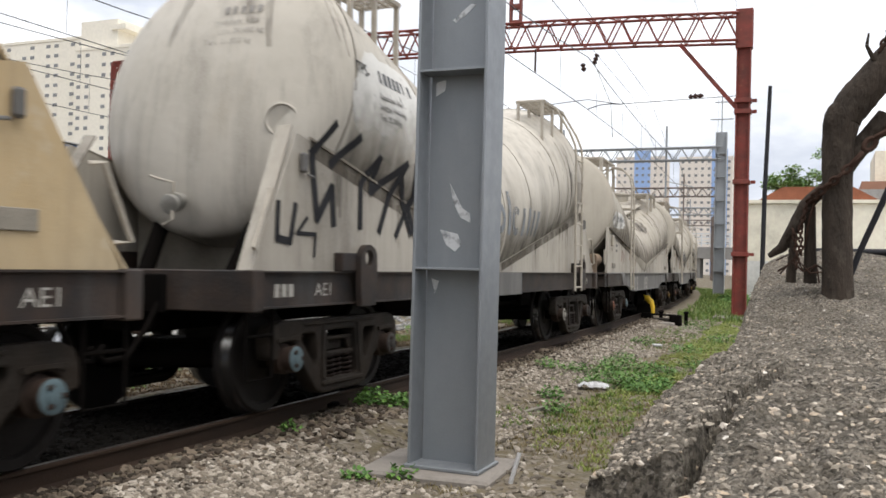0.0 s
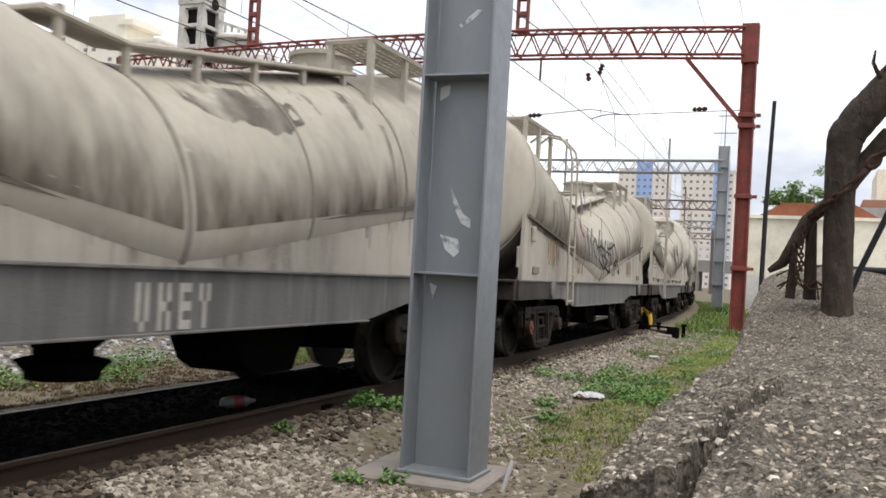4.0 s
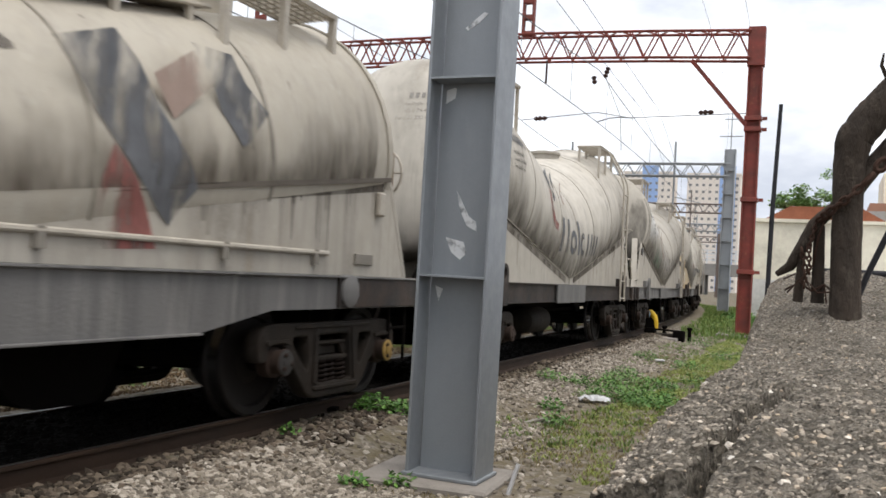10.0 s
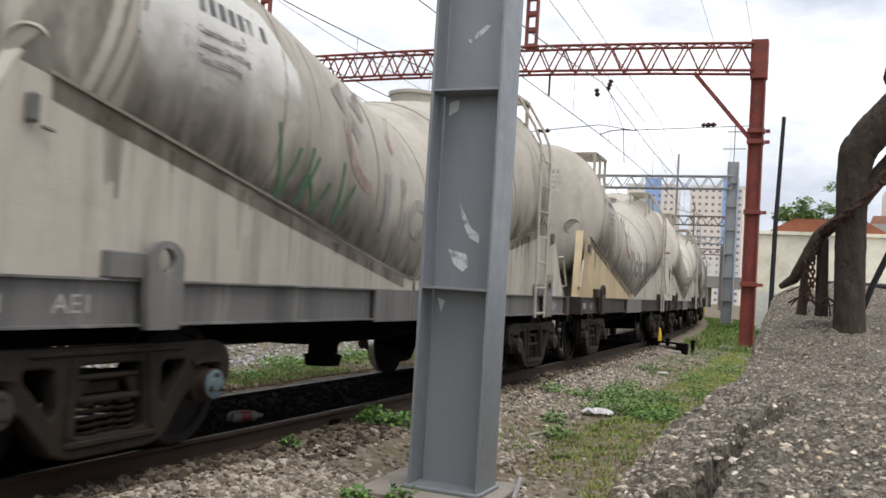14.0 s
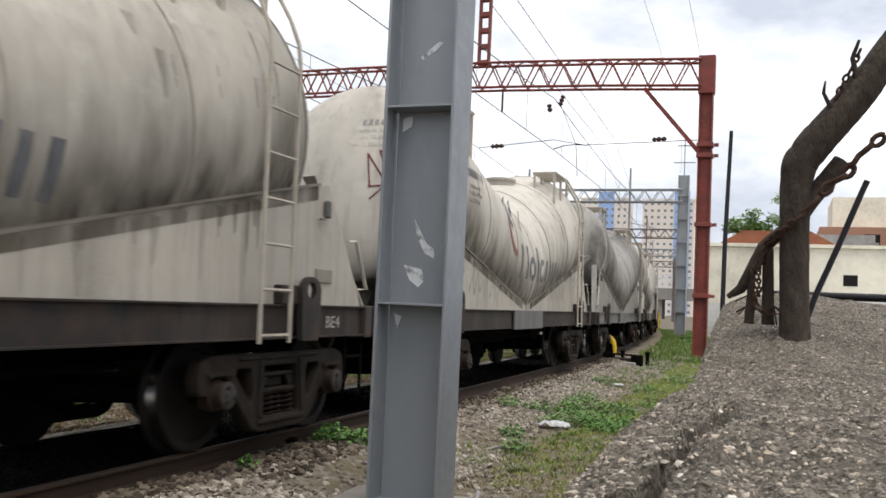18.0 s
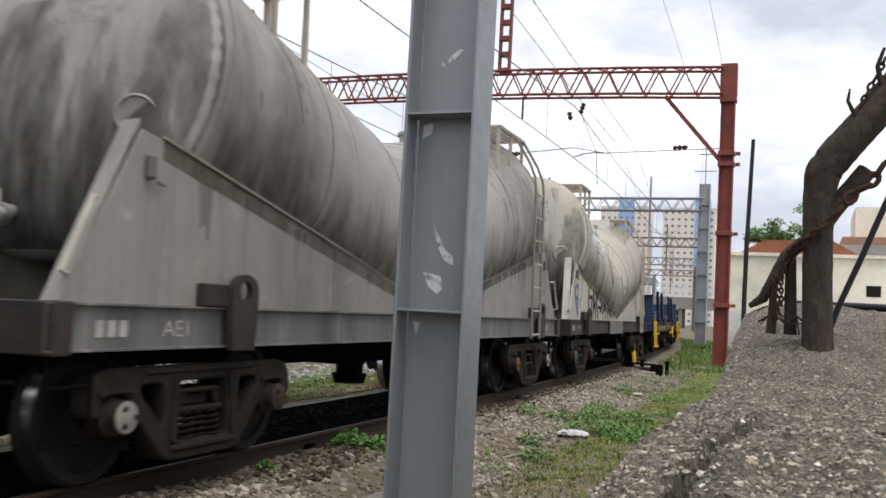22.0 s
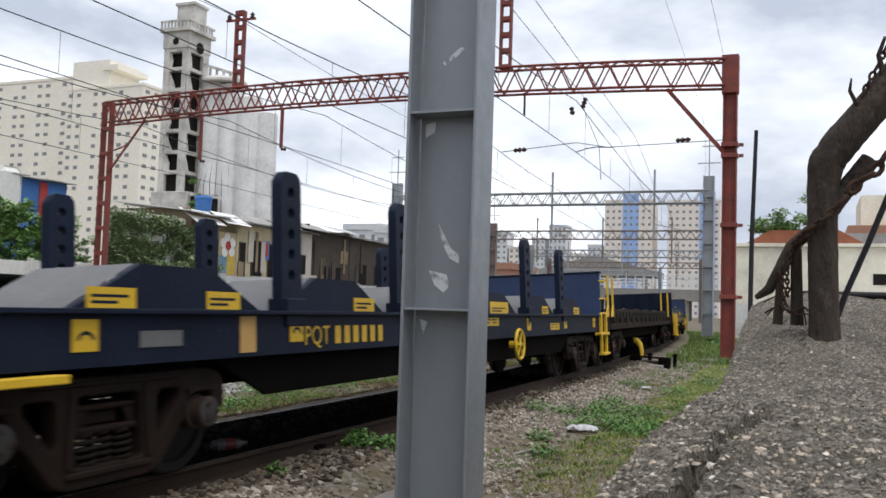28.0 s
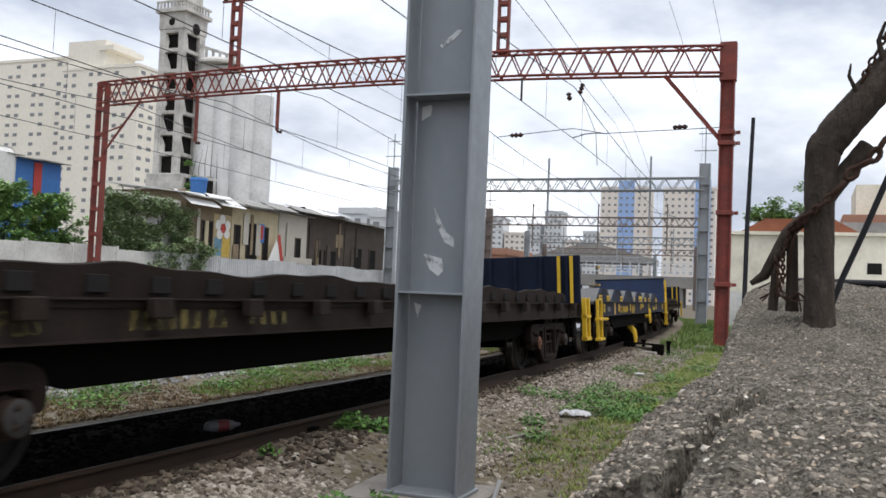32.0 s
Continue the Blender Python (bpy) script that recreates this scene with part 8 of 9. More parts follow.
part("tower_cap", Mesh().box(tx0 - 0.8, tx1 + 0.9, ty - 0.8, ty1 + 0.9, 56.4, 57.2, 0.05), SILO_D, silo)
for k in range(9):
    part("baluster", Mesh().box(tx0 - 0.6 + k * 0.86, tx0 - 0.3 + k * 0.86, ty - 0.7, ty - 0.4, 57.2, 58.4), SILO_D, silo)
    part("baluster", Mesh().box(tx1 + 0.4, tx1 + 0.7, ty - 0.5 + k * 0.9, ty - 0.2 + k * 0.9, 57.2, 58.4), SILO_D, silo)
part("parapet", Mesh().box(tx0 - 0.7, tx1 + 0.8, ty - 0.75, ty - 0.4, 58.4, 58.8).box(tx1 + 0.4, tx1 + 0.8, ty - 0.4, ty1 + 0.6, 58.4, 58.8), SILO_D, silo)
part("cap_house", Mesh().box(tx0 + 1.6, tx1 - 0.2, ty + 1.6, ty1 - 1.2, 57.2, 62.5, 0.05).box(tx0 + 1.3, tx1 + 0.1, ty + 1.3, ty1 - 0.9, 62.5, 63.1, 0.03), SILO_D, silo)
part("base_block", Mesh().box(-125.2, -116.2, 147.6, 150.2, -0.5, 22.6, 0.1), SILO_D, silo)
part("base_shade", Mesh().box(-118.0, -110.6, 149.0, 150.4, 17.6, 22.0), SHADE, silo)
part("base_roof", Mesh().prism([(-118.4, 22.0), (-110.2, 21.2), (-110.2, 21.8), (-118.4, 22.8)], "y", 148.4, 151.0), SILO_D, silo)
for k, (x, y, top) in enumerate(((-117.2, 156.5, 46.6), (-113.4, 157.4, 46.2), (-109.6, 158.4, 43.5), (-106.4, 160.2, 40.5))):
    part("bin", Mesh().lathe((x, y, -0.5), (0, 0, 1), [(0, 2.75 if k < 3 else 2.3), (top + 0.3, 2.75 if k < 3 else 2.3), (top + 0.5, 2.5 if k < 3 else 2.0)], 26), SILO, silo)
part("bin_roof", Mesh().lathe((-115.3, 157.0, 46.4), (0, 0, 1), [(0, 5.0), (0.5, 5.0), (1.1, 4.2)], 24), SILO_D, silo)
for k in range(6):
    part("roof_frame", Mesh().box(-119.2 + k * 1.7, -118.8 + k * 1.7, 154.6, 155.0, 46.8, 50.6 - 0.55 * k), SILO_D, silo)
part("roof_beam", Mesh().obox((-119.6, 154.8, 50.7), (-110.0, 154.8, 47.6), 0.5, 0.55), SILO_D, silo)
for k in range(5):
    part("dead_creeper", Mesh().tube([(-116.5 + k * 1.3, 152.6, 17.0), (-117.3 + k * 1.5, 152.3, 23.0 + k % 3), (-116.3 + k * 1.2, 152.4, 27.0 + (k * 5) % 4)], [0.10, 0.07, 0.02], 5), BARK, silo)

# ---- beyond the boundary wall on the street side ----
fac = thing("warehouse", "long cream warehouse with stained plaster and a tiled roof", "building")
part("wall", Mesh().box(-3.4, 12, 45, 45.4, -0.5, 4.45), PLASTER_Y, fac)
part("white_base", Mesh().box(-3.42, 12, 44.94, 44.99, -0.5, 1.75), WHITEWALL, fac)
part("side_wall", Mesh().box(-3.4, -3.0, 45.4, 62, -0.5, 4.45), PLASTER_Y, fac)
part("roof", Mesh().prism([(-3.2, 4.45), (-1.8, 5.25), (1.2, 5.25), (2.6, 4.45)], "y", 45.2, 60), ROOF_T, fac)
part("cornice", Mesh().box(-3.5, 12, 44.85, 45.42, 4.46, 4.62), PLASTER_Y, fac)
for x, z in ((2.6, 2.75), (5.0, 2.75)):
    part("vent_window", Mesh().box(x, x + 0.6, 44.98, 45.02, z, z + 0.5), SHADE, fac)
part("lean_to_roof", Mesh().add([(1.0, 44.9, 2.3), (12, 44.9, 2.3), (12, 38, 1.55), (1.0, 38, 1.55), (1.0, 44.9, 2.38), (12, 44.9, 2.38), (12, 38, 1.63), (1.0, 38, 1.63)], [(0, 1, 2, 3), (4, 7, 6, 5), (0, 4, 5, 1), (1, 5, 6, 2), (2, 6, 7, 3), (3, 7, 4, 0)]), ROOF_F, fac)
up = thing("upper_building", "tan building rising behind the warehouse", "building")
part("wall", Mesh().box(1.9, 14, 55, 60, 0, 6.4), BRICK_F, up)
part("upper_wall", Mesh().box(2.6, 14, 56, 62, 6.4, 8.2), PLASTER_Y, up)
part("window", Mesh().box(4.2, 5.0, 54.95, 54.99, 5.2, 6.0), SHADE, up)
part("grey_roof", Mesh().box(-0.2, 4.5, 50, 54, 5.0, 5.15).box(-0.2, 4.5, 52, 54, 5.15, 5.7), ROOF_F, up)
ca = thing("covered_crate", "dark covered crate behind the wall", "crate", pose(0.37, 5.3, -0.3))
part("body", Mesh().box(-0.24, 0.06, -0.3, 0.9, 0, 1.58, 0.03), POLE_D, ca)
part("lid", Mesh().box(-0.42, 0.35, 0.6, 1.2, 1.625, 1.66, 0.012), POLE_D, ca)
# elevated line with railings in the far distance
br = thing("far_viaduct", "distant concrete viaduct with pale railings", "viaduct")
part("deck", Mesh().box(-75, -12, 205, 214, 4.0, 6.5), BRIDGE, br)
for k in range(16):
    part("pier", Mesh().box(-74 + k * 4, -73 + k * 4, 206, 212, -0.5, 4.0), BRIDGE, br)
for z in (7.2, 7.9, 8.6, 9.3):
    part("railing", Mesh().box(-75, -12, 204.9, 205.0, z, z + 0.22), GREY_F, br)
for k in range(32):
    part("railing_post", Mesh().box(-74.8 + k * 2, -74.55 + k * 2, 204.85, 205.05, 6.5, 9.6), GREY_F, br)
part("shed_roof", Mesh().prism([(-62, 11.0), (-48, 14.5), (-34, 11.0), (-34, 9.6), (-62, 9.6)], "y", 214, 230), BRIDGE, br)


# ---- the train ----
SIDE_A, SIDE_B = FlatSide(PLATE_X), FlatSide(PLATE_BX)
BOTH_A, BOTH_B = Either(SHAPE_A, SIDE_A), Either(SHAPE_B, SIDE_B)
proto_a, proto_b, proto_f, proto_p = wagon_a(), wagon_b(), wagon_flat_blue(), wagon_flat_brown()
TRAIN = []          # (wagon, place of its centre along the train)


def place(ob, q, label):
    tagged(ob, label)
    TRAIN.append((ob, q))
    return ob


def emblem(w, shape, y, mat=None, red=None, dz=0.0):
    """The faded company mark: a red hook with grey ticks, then plain grey bars and rings; y: where the bars begin."""
    red, mat = red or GRAF_RED, mat or GRAF_GRY
    part("emblem_hook", shape.decal(arc(y - 0.23, 2.43 + dz, 0.42, 0.46, 172, 268, 0.11, 14), 0.006), red, w, "faded red hook emblem")
    part("emblem_tick", shape.decal(stroke([(y - 0.72, 2.74 + dz), (y - 0.44, 2.40 + dz)], 0.14), 0.006), mat, w)
    part("emblem_tick", shape.decal(stroke([(y - 0.42, 2.74 + dz), (y - 0.28, 2.58 + dz)], 0.10), 0.006), mat, w)
    part("emblem_tick", shape.decal(stroke([(y + 0.20, 2.66 + dz), (y + 0.30, 2.38 + dz)], 0.08), 0.006), RED_PALE, w)
    for a, b, z0, z1 in ((0.0, 0.13, 1.61, 2.14), (0.35, 0.48, 1.61, 2.14), (1.10, 1.22, 1.59, 2.16), (1.74, 1.85, 1.60, 1.98), (2.02, 2.12, 1.62, 2.00), (2.24, 2.34, 1.62, 1.98), (2.46, 2.57, 1.62, 1.98)):
        part("emblem_bar", shape.decal([((y + a, z0 + dz), (y + b, z0 + dz), (y + b + 0.03, z1 + dz), (y + a + 0.03, z1 + dz))], 0.006), mat, w, "dark grey painted bar of a company mark")
    for c, ry, a0, a1 in ((0.78, 0.165, 0, 360), (1.46, 0.135, 45, 315)):
        part("emblem_ring", shape.decal(arc(y + c, 1.785 + dz, ry, 0.15, a0, a1, 0.10, 18), 0.006), mat, w, "dark grey painted ring of a company mark")


def numbers_b(w, y, z, patch=True):
    if patch:
        part("paint_patch", SHAPE_B.decal(blot(y + 0.02, y + 1.5, z - 0.10, z + 0.24, 0.07, y), 0.004), WHITE_P, w, "fresh white paint patch")
    part("lettering", words(SHAPE_B, "TPR-", y, z + 0.03, 0.115), GRAF_BLK, w, "black stencilled wagon code")
    for i in range(7):
        a = y + 0.50 + i * 0.12 + (0.08 if i == 6 else 0)
        part("number_bar", SHAPE_B.decal([((a, z + 0.03), (a + 0.075, z + 0.03), (a + 0.075, z + 0.145), (a, z + 0.145))], 0.008), GRAF_GRY, w)
    for i, text in enumerate(("CAPACIDADE", "LOTAÇÃO", "TARA")):
        part("data_line", words(SIDE_B, text, y + 0.0, 1.78 - i * 0.11, 0.055), GRAF_BLK, w)
        part("data_bar", SIDE_B.decal(bars(y + 0.62, 1.77 - i * 0.11, [0.28], 0.05, 0), 0.004), GRAF_GRY, w)


def numbers(w, shape, code, y, z, patch=True, h=0.115):
    """Type code with bars for the running number, three small lines below."""
    if patch:
        part("paint_patch", shape.decal(blot(y - 0.05, y + 1.74, z - 0.70, z + 0.26, 0.05, y), 0.004), PATCH_A, w, "fresh white paint patch")
    part("lettering", words(shape, code, y, z, h), GRAF_BLK, w, "black stencilled wagon code")
    for i in range(7):
        a = y + 0.50 + i * 0.115 + (0.07 if i == 6 else 0)
        part("number_bar", shape.decal([((a, z), (a + 0.07, z), (a + 0.07, z + h), (a, z + h))], 0.008), GRAF_GRY, w)
    for i, text in enumerate(("Capacidade: 65m³", "Lotação: 74.450 kg", "Tara: 25.550 kg")):
        part("data_line", words(shape, text, y + 0.47, z - 0.15 - i * 0.095, 0.055), GRAF_BLK, w)


def sill_marks(w, code):
    part("sill_lettering", words(FlatSide(1.186), code, -4.65, 0.90, 0.11, 1.2, 0.004), LET_W, w, "pale stencilled sill marks")
    part("sill_lettering", words(FlatSide(1.186), "BE4" if w is not W[-1] else "AE1", 4.90, 0.90, 0.11, 1.2, 0.004), LET_W, w, "pale stencilled sill marks")
    for q in digits(-5.25, 0.90, 3, 0.10, 0.07, 0.03):
        part("sill_bar", FlatSide(1.186).decal([q], 0.003), LET_W, w)


def ribbon(left, right):
    return [(a, c, d, b) for a, b, c, d in zip(left, left[1:], right, right[1:])]


def stains(w, shape, rows, mat=None):
    for y, z0, z1, wd in rows:
        part("stain", runs(shape, y, z0, z1, wd * 1.6, int(6 + 18 * wd), int(y * 10) + 50), mat or STAIN, w, "dark run-down stain")


W = {}
for k in (-1, 0, 4, 5, 6, 7, 8, 9):
    W[k] = copy_thing(proto_a, pose(0, 0, 0))
for k in (1, 2, 3):
    W[k] = copy_thing(proto_b, pose(0, 0, 0))
W[10], W[11] = proto_f, proto_p
W[12], W[13] = copy_thing(proto_f, pose(0, 0, 0)), copy_thing(proto_p, pose(0, 0, 0))
for o in (*proto_a.children_recursive, proto_a, *proto_b.children_recursive, proto_b):
    bpy.data.objects.remove(o)
for o in list(W[12].children):
    if o.name.split(".")[0] in ("stake", "stake_pocket", "stake_folded") or (o.name.split(".")[0] == "bulkhead" and sum(v.co.y for v in o.data.vertices) < 0):
        for c in (*o.children, o):
            bpy.data.objects.remove(c)
CENTRE = {-1: -1.45, 0: 10.99, 1: 23.78, 2: 36.66, 3: 49.55, 4: 61.84, 5: 73.92, 6: 86.1, 7: 98.29, 8: 110.86, 9: 123.1, 10: 138.55, 11: 154.75, 12: 171.9, 13: 188.8}
LABELS = {
    -1: "off-white cement tank wagon with ochre-stained side plates", 0: "dusty white cement tank wagon with black graffiti", 1: "beige cement tank wagon with deep central valley",
    2: "beige cement tank wagon with graffiti and dark stains", 3: "beige cement tank wagon with black chevron stripes", 4: "clean off-white cement tank wagon with faded emblem",
    5: "off-white cement tank wagon with green scrawl", 6: "off-white cement tank wagon with ochre stained plate", 7: "cement tank wagon with maroon scrawl on its head",
    8: "dark grey dust-covered cement tank wagon", 9: "grey-white cement tank wagon with black graffiti", 10: "long blue flat wagon with bulkheads and yellow ladders",
    11: "rusty brown flat wagon with wavy side boards", 12: "long blue flat wagon with bulkheads and stakes", 13: "rusty brown flat wagon with blue bulkhead"}
for k, w in W.items():
    place(w, CENTRE[k], LABELS[k])
    tagged(w, group="passing train")
    if k < 10:
        sill_marks(w, "AE1" if k not in (4,) else "AD1")


def repaint(w, names, mat):
    """A wagon's own colour: its named parts get copies of their mesh with another paint."""
    for o in w.children:
        if o.name.split(".")[0] in names:
            o.data = o.data.copy()
            o.data.materials[0] = mat


repaint(W[8], ("tank", "tank_pad"), TANK_G)
repaint(W[8], ("side_plate", "plate_flange"), PLATE_G)
repaint(W[8], ("weld_seam",), SEAM)
repaint(W[8], ("side_sill",), SILL_D)
repaint(W[5], ("side_sill", "lifting_lug"), SILL_D)
repaint(W[8], ("ladder",), SEAM)
def hub(w, y, colour):
    """Another bearing cap colour on the axle nearest to y."""
    o = min((c for c in w.children if c.name.split(".")[0] == "wheelset"), key=lambda c: abs(c.location.y - y))
    for c in o.children:
        if c.name.split(".")[0] == "bearing_cap":
            c.data = CAP_ME[1 if sum(v.co.x for v in c.data.vertices) > 0 else -1, colour]


for k, y, colour in ((-1, 5.1, "blue"), (0, -5.0, "blue"), (0, 3.4, "white"), (1, -5.2, "orange"), (1, -3.5, "blue"), (4, -5.0, "brown"), (4, -3.2, "brown"), (4, 3.4, "brown"), (5, -3.2, "blue"), (7, -5.0, "brown"), (7, 3.4, "brown"), (7, 5.1, "blue"), (8, -5.0, "white"), (8, -3.2, "brown"), (8, 3.4, "orange"), (8, 5.1, "white"), (9, -5.0, "blue"), (9, -3.2, "brown"), (9, 3.4, "orange"), (3, -5.2, "brown"), (3, -3.5, "brown")):
    hub(W[k], y, colour)
for k in (0, 4, 7):
    repaint(W[k], ("tank", "tank_pad"), TANK_W)
for k in (-1, 6):
    for o in W[k].children:
        if o.name.split(".")[0] in ("side_plate", "plate_flange") and ((sum(v.co.y for v in o.data.vertices) > 0) == (k == -1)):
            o.data = o.data.copy()
            o.data.materials[0] = PLATE_O

for k in (2, 3):
    for o in list(W[k].children):
        if o.name.split(".")[0] == "brake_cylinder":
            bpy.data.objects.remove(o)
part("air_reservoir", Mesh().lathe((0.75, -1.31, 0.51), (0, 1, 0), [(0, 0.06), (0.04, 0.176), (0.10, 0.207), (1.01, 0.207), (1.07, 0.176), (1.11, 0.06)], 18), BOGIE, W[4], "dark drum-shaped air reservoir")
# Paint marks, wagon by wagon.
w = W[0]
numbers(w, SHAPE_A, "TPS-", -4.20, 2.82)
for lines, wd in (([[(-5.19, 1.62), (-5.20, 1.35), (-5.01, 1.33), (-4.94, 1.62)]], 0.06), ([[(-4.76, 1.53), (-4.91, 1.40), (-4.62, 1.40), (-4.64, 1.22)]], 0.035), ([[(-4.47, 2.32), (-4.71, 2.06), (-4.60, 1.53), (-4.36, 1.81), (-4.32, 1.50)]], 0.085), ([[(-4.02, 2.27), (-4.39, 2.0)]], 0.085), ([[(-3.60, 2.14), (-3.83, 1.88), (-3.83, 1.50)], [(-3.60, 2.14), (-3.63, 1.83), (-3.06, 2.14), (-3.44, 1.48)]], 0.085), ([[(-2.86, 2.17), (-2.76, 1.81), (-3.07, 1.45)], [(-3.10, 2.0), (-2.72, 1.48)]], 0.075),
                  ([[(-2.50, 2.09), (-2.82, 1.77), (-2.55, 1.38)], [(-2.56, 1.81), (-2.36, 1.81)]], 0.085), ([[(-2.33, 2.12), (-1.75, 2.08)], [(-2.04, 2.04), (-2.15, 1.41)]], 0.09), ([[(-1.50, 1.41), (-1.39, 2.13), (-1.05, 1.79), (-1.47, 1.41)]], 0.085), ([[(-1.01, 1.44), (-0.83, 1.71), (-0.81, 1.41), (-0.62, 1.67), (-0.61, 1.42), (-0.34, 1.74), (-0.50, 1.30)]], 0.055)):
    part("graffiti", BOTH_A.decal([q for line in lines for q in stroke(line, wd)], 0.008), GRAF_BLK, w, "large black graffiti stroke")
emblem(w, BOTH_A, -1.0, GRAF_BLUEGREY)
stains(w, SHAPE_A, [(-4.3, 2.9, 3.7, 0.18), (-3.7, 3.2, 3.75, 0.25), (3.4, 2.0, 3.4, 0.2)])
w = W[1]
numbers_b(w, -5.16, 2.16)
for text, z, size in (("Paraíso", 1.97, 0.115), ("Soluções em Cimento", 1.77, 0.075)):
    part("slogan", words(SHAPE_B, text, -2.76, z, size, 1.0, 0.007), SEAM, w, "grey slogan lettering")
part("slogan_rule", SHAPE_B.decal(stroke([(-2.76, 1.90), (-1.66, 1.90)], 0.014), 0.007), SEAM, w)
for q in (stroke([(-2.6, 1.4), (-2.3, 1.7), (-2.3, 1.3)], 0.05), arc(-1.7, 1.5, 0.18, 0.2, 0, 360, 0.04, 12), stroke([(-1.4, 1.6), (-1.1, 1.35)], 0.04)):
    part("graffiti", SIDE_B.decal(q, 0.004), GRAF_BRN, w, "faint brown scrawl")
for k, ch in enumerate("SOIS VKEY"):
    if ch != " ":
        part("graffiti", FlatSide(1.222).decal(letters(ch, -2.4 + k * 0.2 + (0.9 if k > 4 else 0.0), 0.70, 0.30, 0.12), 0.003), LET_W, w, "pale graffiti letter on the sill")
part("graffiti", SIDE_B.decal(stroke([(-3.8, 1.35), (-3.6, 1.6), (-3.5, 1.3), (-3.4, 1.55)], 0.035), 0.004), GRAF_RED, w)
part("spill_stain", SHAPE_B.decal(blot(0.3, 1.7, 2.2, 2.6, 0.10, 7), 0.005), SPILL, w, "dark rubbed spill beside the valley")
stains(w, SHAPE_B, [(2.2, 2.4, 3.2, 0.7), (-3.5, 2.2, 3.3, 0.3), (-2.9, 2.3, 3.2, 0.2)])
w = W[2]
for ch, y, z, h, wd in (("V", -4.15, 1.35, 0.40, 0.20), ("K", -3.89, 1.35, 0.40, 0.20), ("V", -3.63, 1.35, 0.40, 0.20), ("N", -2.3, 1.25, 0.42, 0.22), ("O", -2.01, 1.25, 0.42, 0.22), ("I", -1.73, 1.25, 0.42, 0.22), ("X", -0.8, 1.30, 0.25, 0.25), ("V", 3.1, 1.25, 0.35, 0.14), ("N", 3.28, 1.25, 0.35, 0.14), ("V", 3.46, 1.25, 0.35, 0.14), ("N", 3.64, 1.25, 0.35, 0.14)):
    part("graffiti", SIDE_B.decal(letters(ch, y, z, h, wd), 0.004), GRAF_BRN, w, "brown sprayed letter")
emblem(w, BOTH_B, -1.35, None, None, -0.02)
for line, wd in (([(-0.30, 1.78), (0.08, 1.82), (0.95, 1.68), (0.75, 1.41), (1.01, 1.30)], 0.045), ([(-0.30, 1.56), (0.10, 1.38)], 0.045), ([(-0.03, 2.37), (0.10, 1.94), (0.20, 1.25)], 0.045), ([(0.22, 1.42), (0.60, 1.54), (0.22, 1.66)], 0.04),
                 ([(0.22, 1.42), (0.84, 1.31)], 0.04), ([(0.71, 1.81), (0.93, 1.80), (1.46, 1.92), (1.57, 1.61)], 0.05), ([(1.22, 1.45), (1.43, 1.59), (1.69, 1.54), (2.02, 1.33)], 0.045)):
    part("graffiti", BOTH_B.decal(stroke(line, wd), 0.008), GRAF_BLK, w, "black outline graffiti stroke")
part("graffiti", BOTH_B.decal(arc(1.50, 1.36, 0.16, 0.13, -60, 240, 0.04, 12), 0.008), GRAF_BLK, w, "black outline graffiti stroke")
part("oval_hole", SIDE_B.decal(arc(2.17, 1.38, 0.03, 0.07, 0, 360, 0.06, 10), 0.004), SHADE, w)
stains(w, SHAPE_B, [(3.4, 3.0, 3.6, 1.0), (4.2, 2.7, 3.5, 0.5), (-4.2, 2.6, 3.5, 0.3), (-3.6, 2.5, 3.4, 0.25)])
w = W[3]
numbers_b(w, -5.16, 2.16, False)
for text, z, size in (("Cimentos", 2.16, 0.115), ("Paraíso", 1.97, 0.115), ("Soluções em Cimento", 1.77, 0.075)):
    part("slogan", words(SHAPE_B, text, -2.76, z, size, 1.0, 0.007), GRAF_FADE if z > 2.1 else SEAM, w, "faded slogan lettering")
part("slogan_rule", SHAPE_B.decal(stroke([(-2.76, 1.90), (-1.66, 1.90)], 0.014), 0.007), SEAM, w)
part("chevron", BOTH_B.decal(ribbon([(1.22, 2.33), (1.47, 2.11), (1.66, 1.87), (1.88, 1.65), (2.22, 1.37)], [(1.67, 2.49), (1.88, 2.35), (2.10, 2.10), (2.35, 1.80), (2.45, 1.63)]), 0.007), GRAF_GRY, w, "black painted chevron stripe")
part("chevron", BOTH_B.decal(ribbon([(2.35, 2.58), (2.55, 2.42), (2.72, 2.18), (2.91, 1.98)], [(2.78, 2.60), (2.97, 2.43), (3.26, 2.28), (2.98, 2.01)]), 0.007), GRAF_GRY, w, "black painted chevron stripe")
part("chevron", BOTH_B.decal(ribbon([(1.69, 1.82), (1.60, 1.62), (1.60, 1.45), (1.68, 1.20)], [(1.71, 1.80), (1.88, 1.62), (2.05, 1.39), (2.12, 1.22)]), 0.006), GRAF_RED, w, "faded red chevron stripe")
part("chevron", BOTH_B.decal([((2.02, 2.30), (2.22, 2.05), (2.61, 2.35), (2.39, 2.54))], 0.006), RED_PALE, w, "pale pink chevron stripe")
part("handrail", Mesh().tube([(1.17, -4.3, 1.28), (1.17, 4.2, 1.28)], 0.022, 8), PIPE, w)
for y in (-3.6, -2.0, -0.4, 1.2, 2.8, 4.0):
    part("rail_bracket", Mesh().box(1.11, 1.19, y - 0.03, y + 0.03, 1.18, 1.30), SEAM, w)
part("spill_stain", SHAPE_B.decal(blot(-0.25, 1.15, 2.16, 2.44, 0.08, 3), 0.005), SPILL, w, "dark rubbed spill beside the valley")
stains(w, SHAPE_B, [(-3.4, 2.3, 3.4, 0.25)])
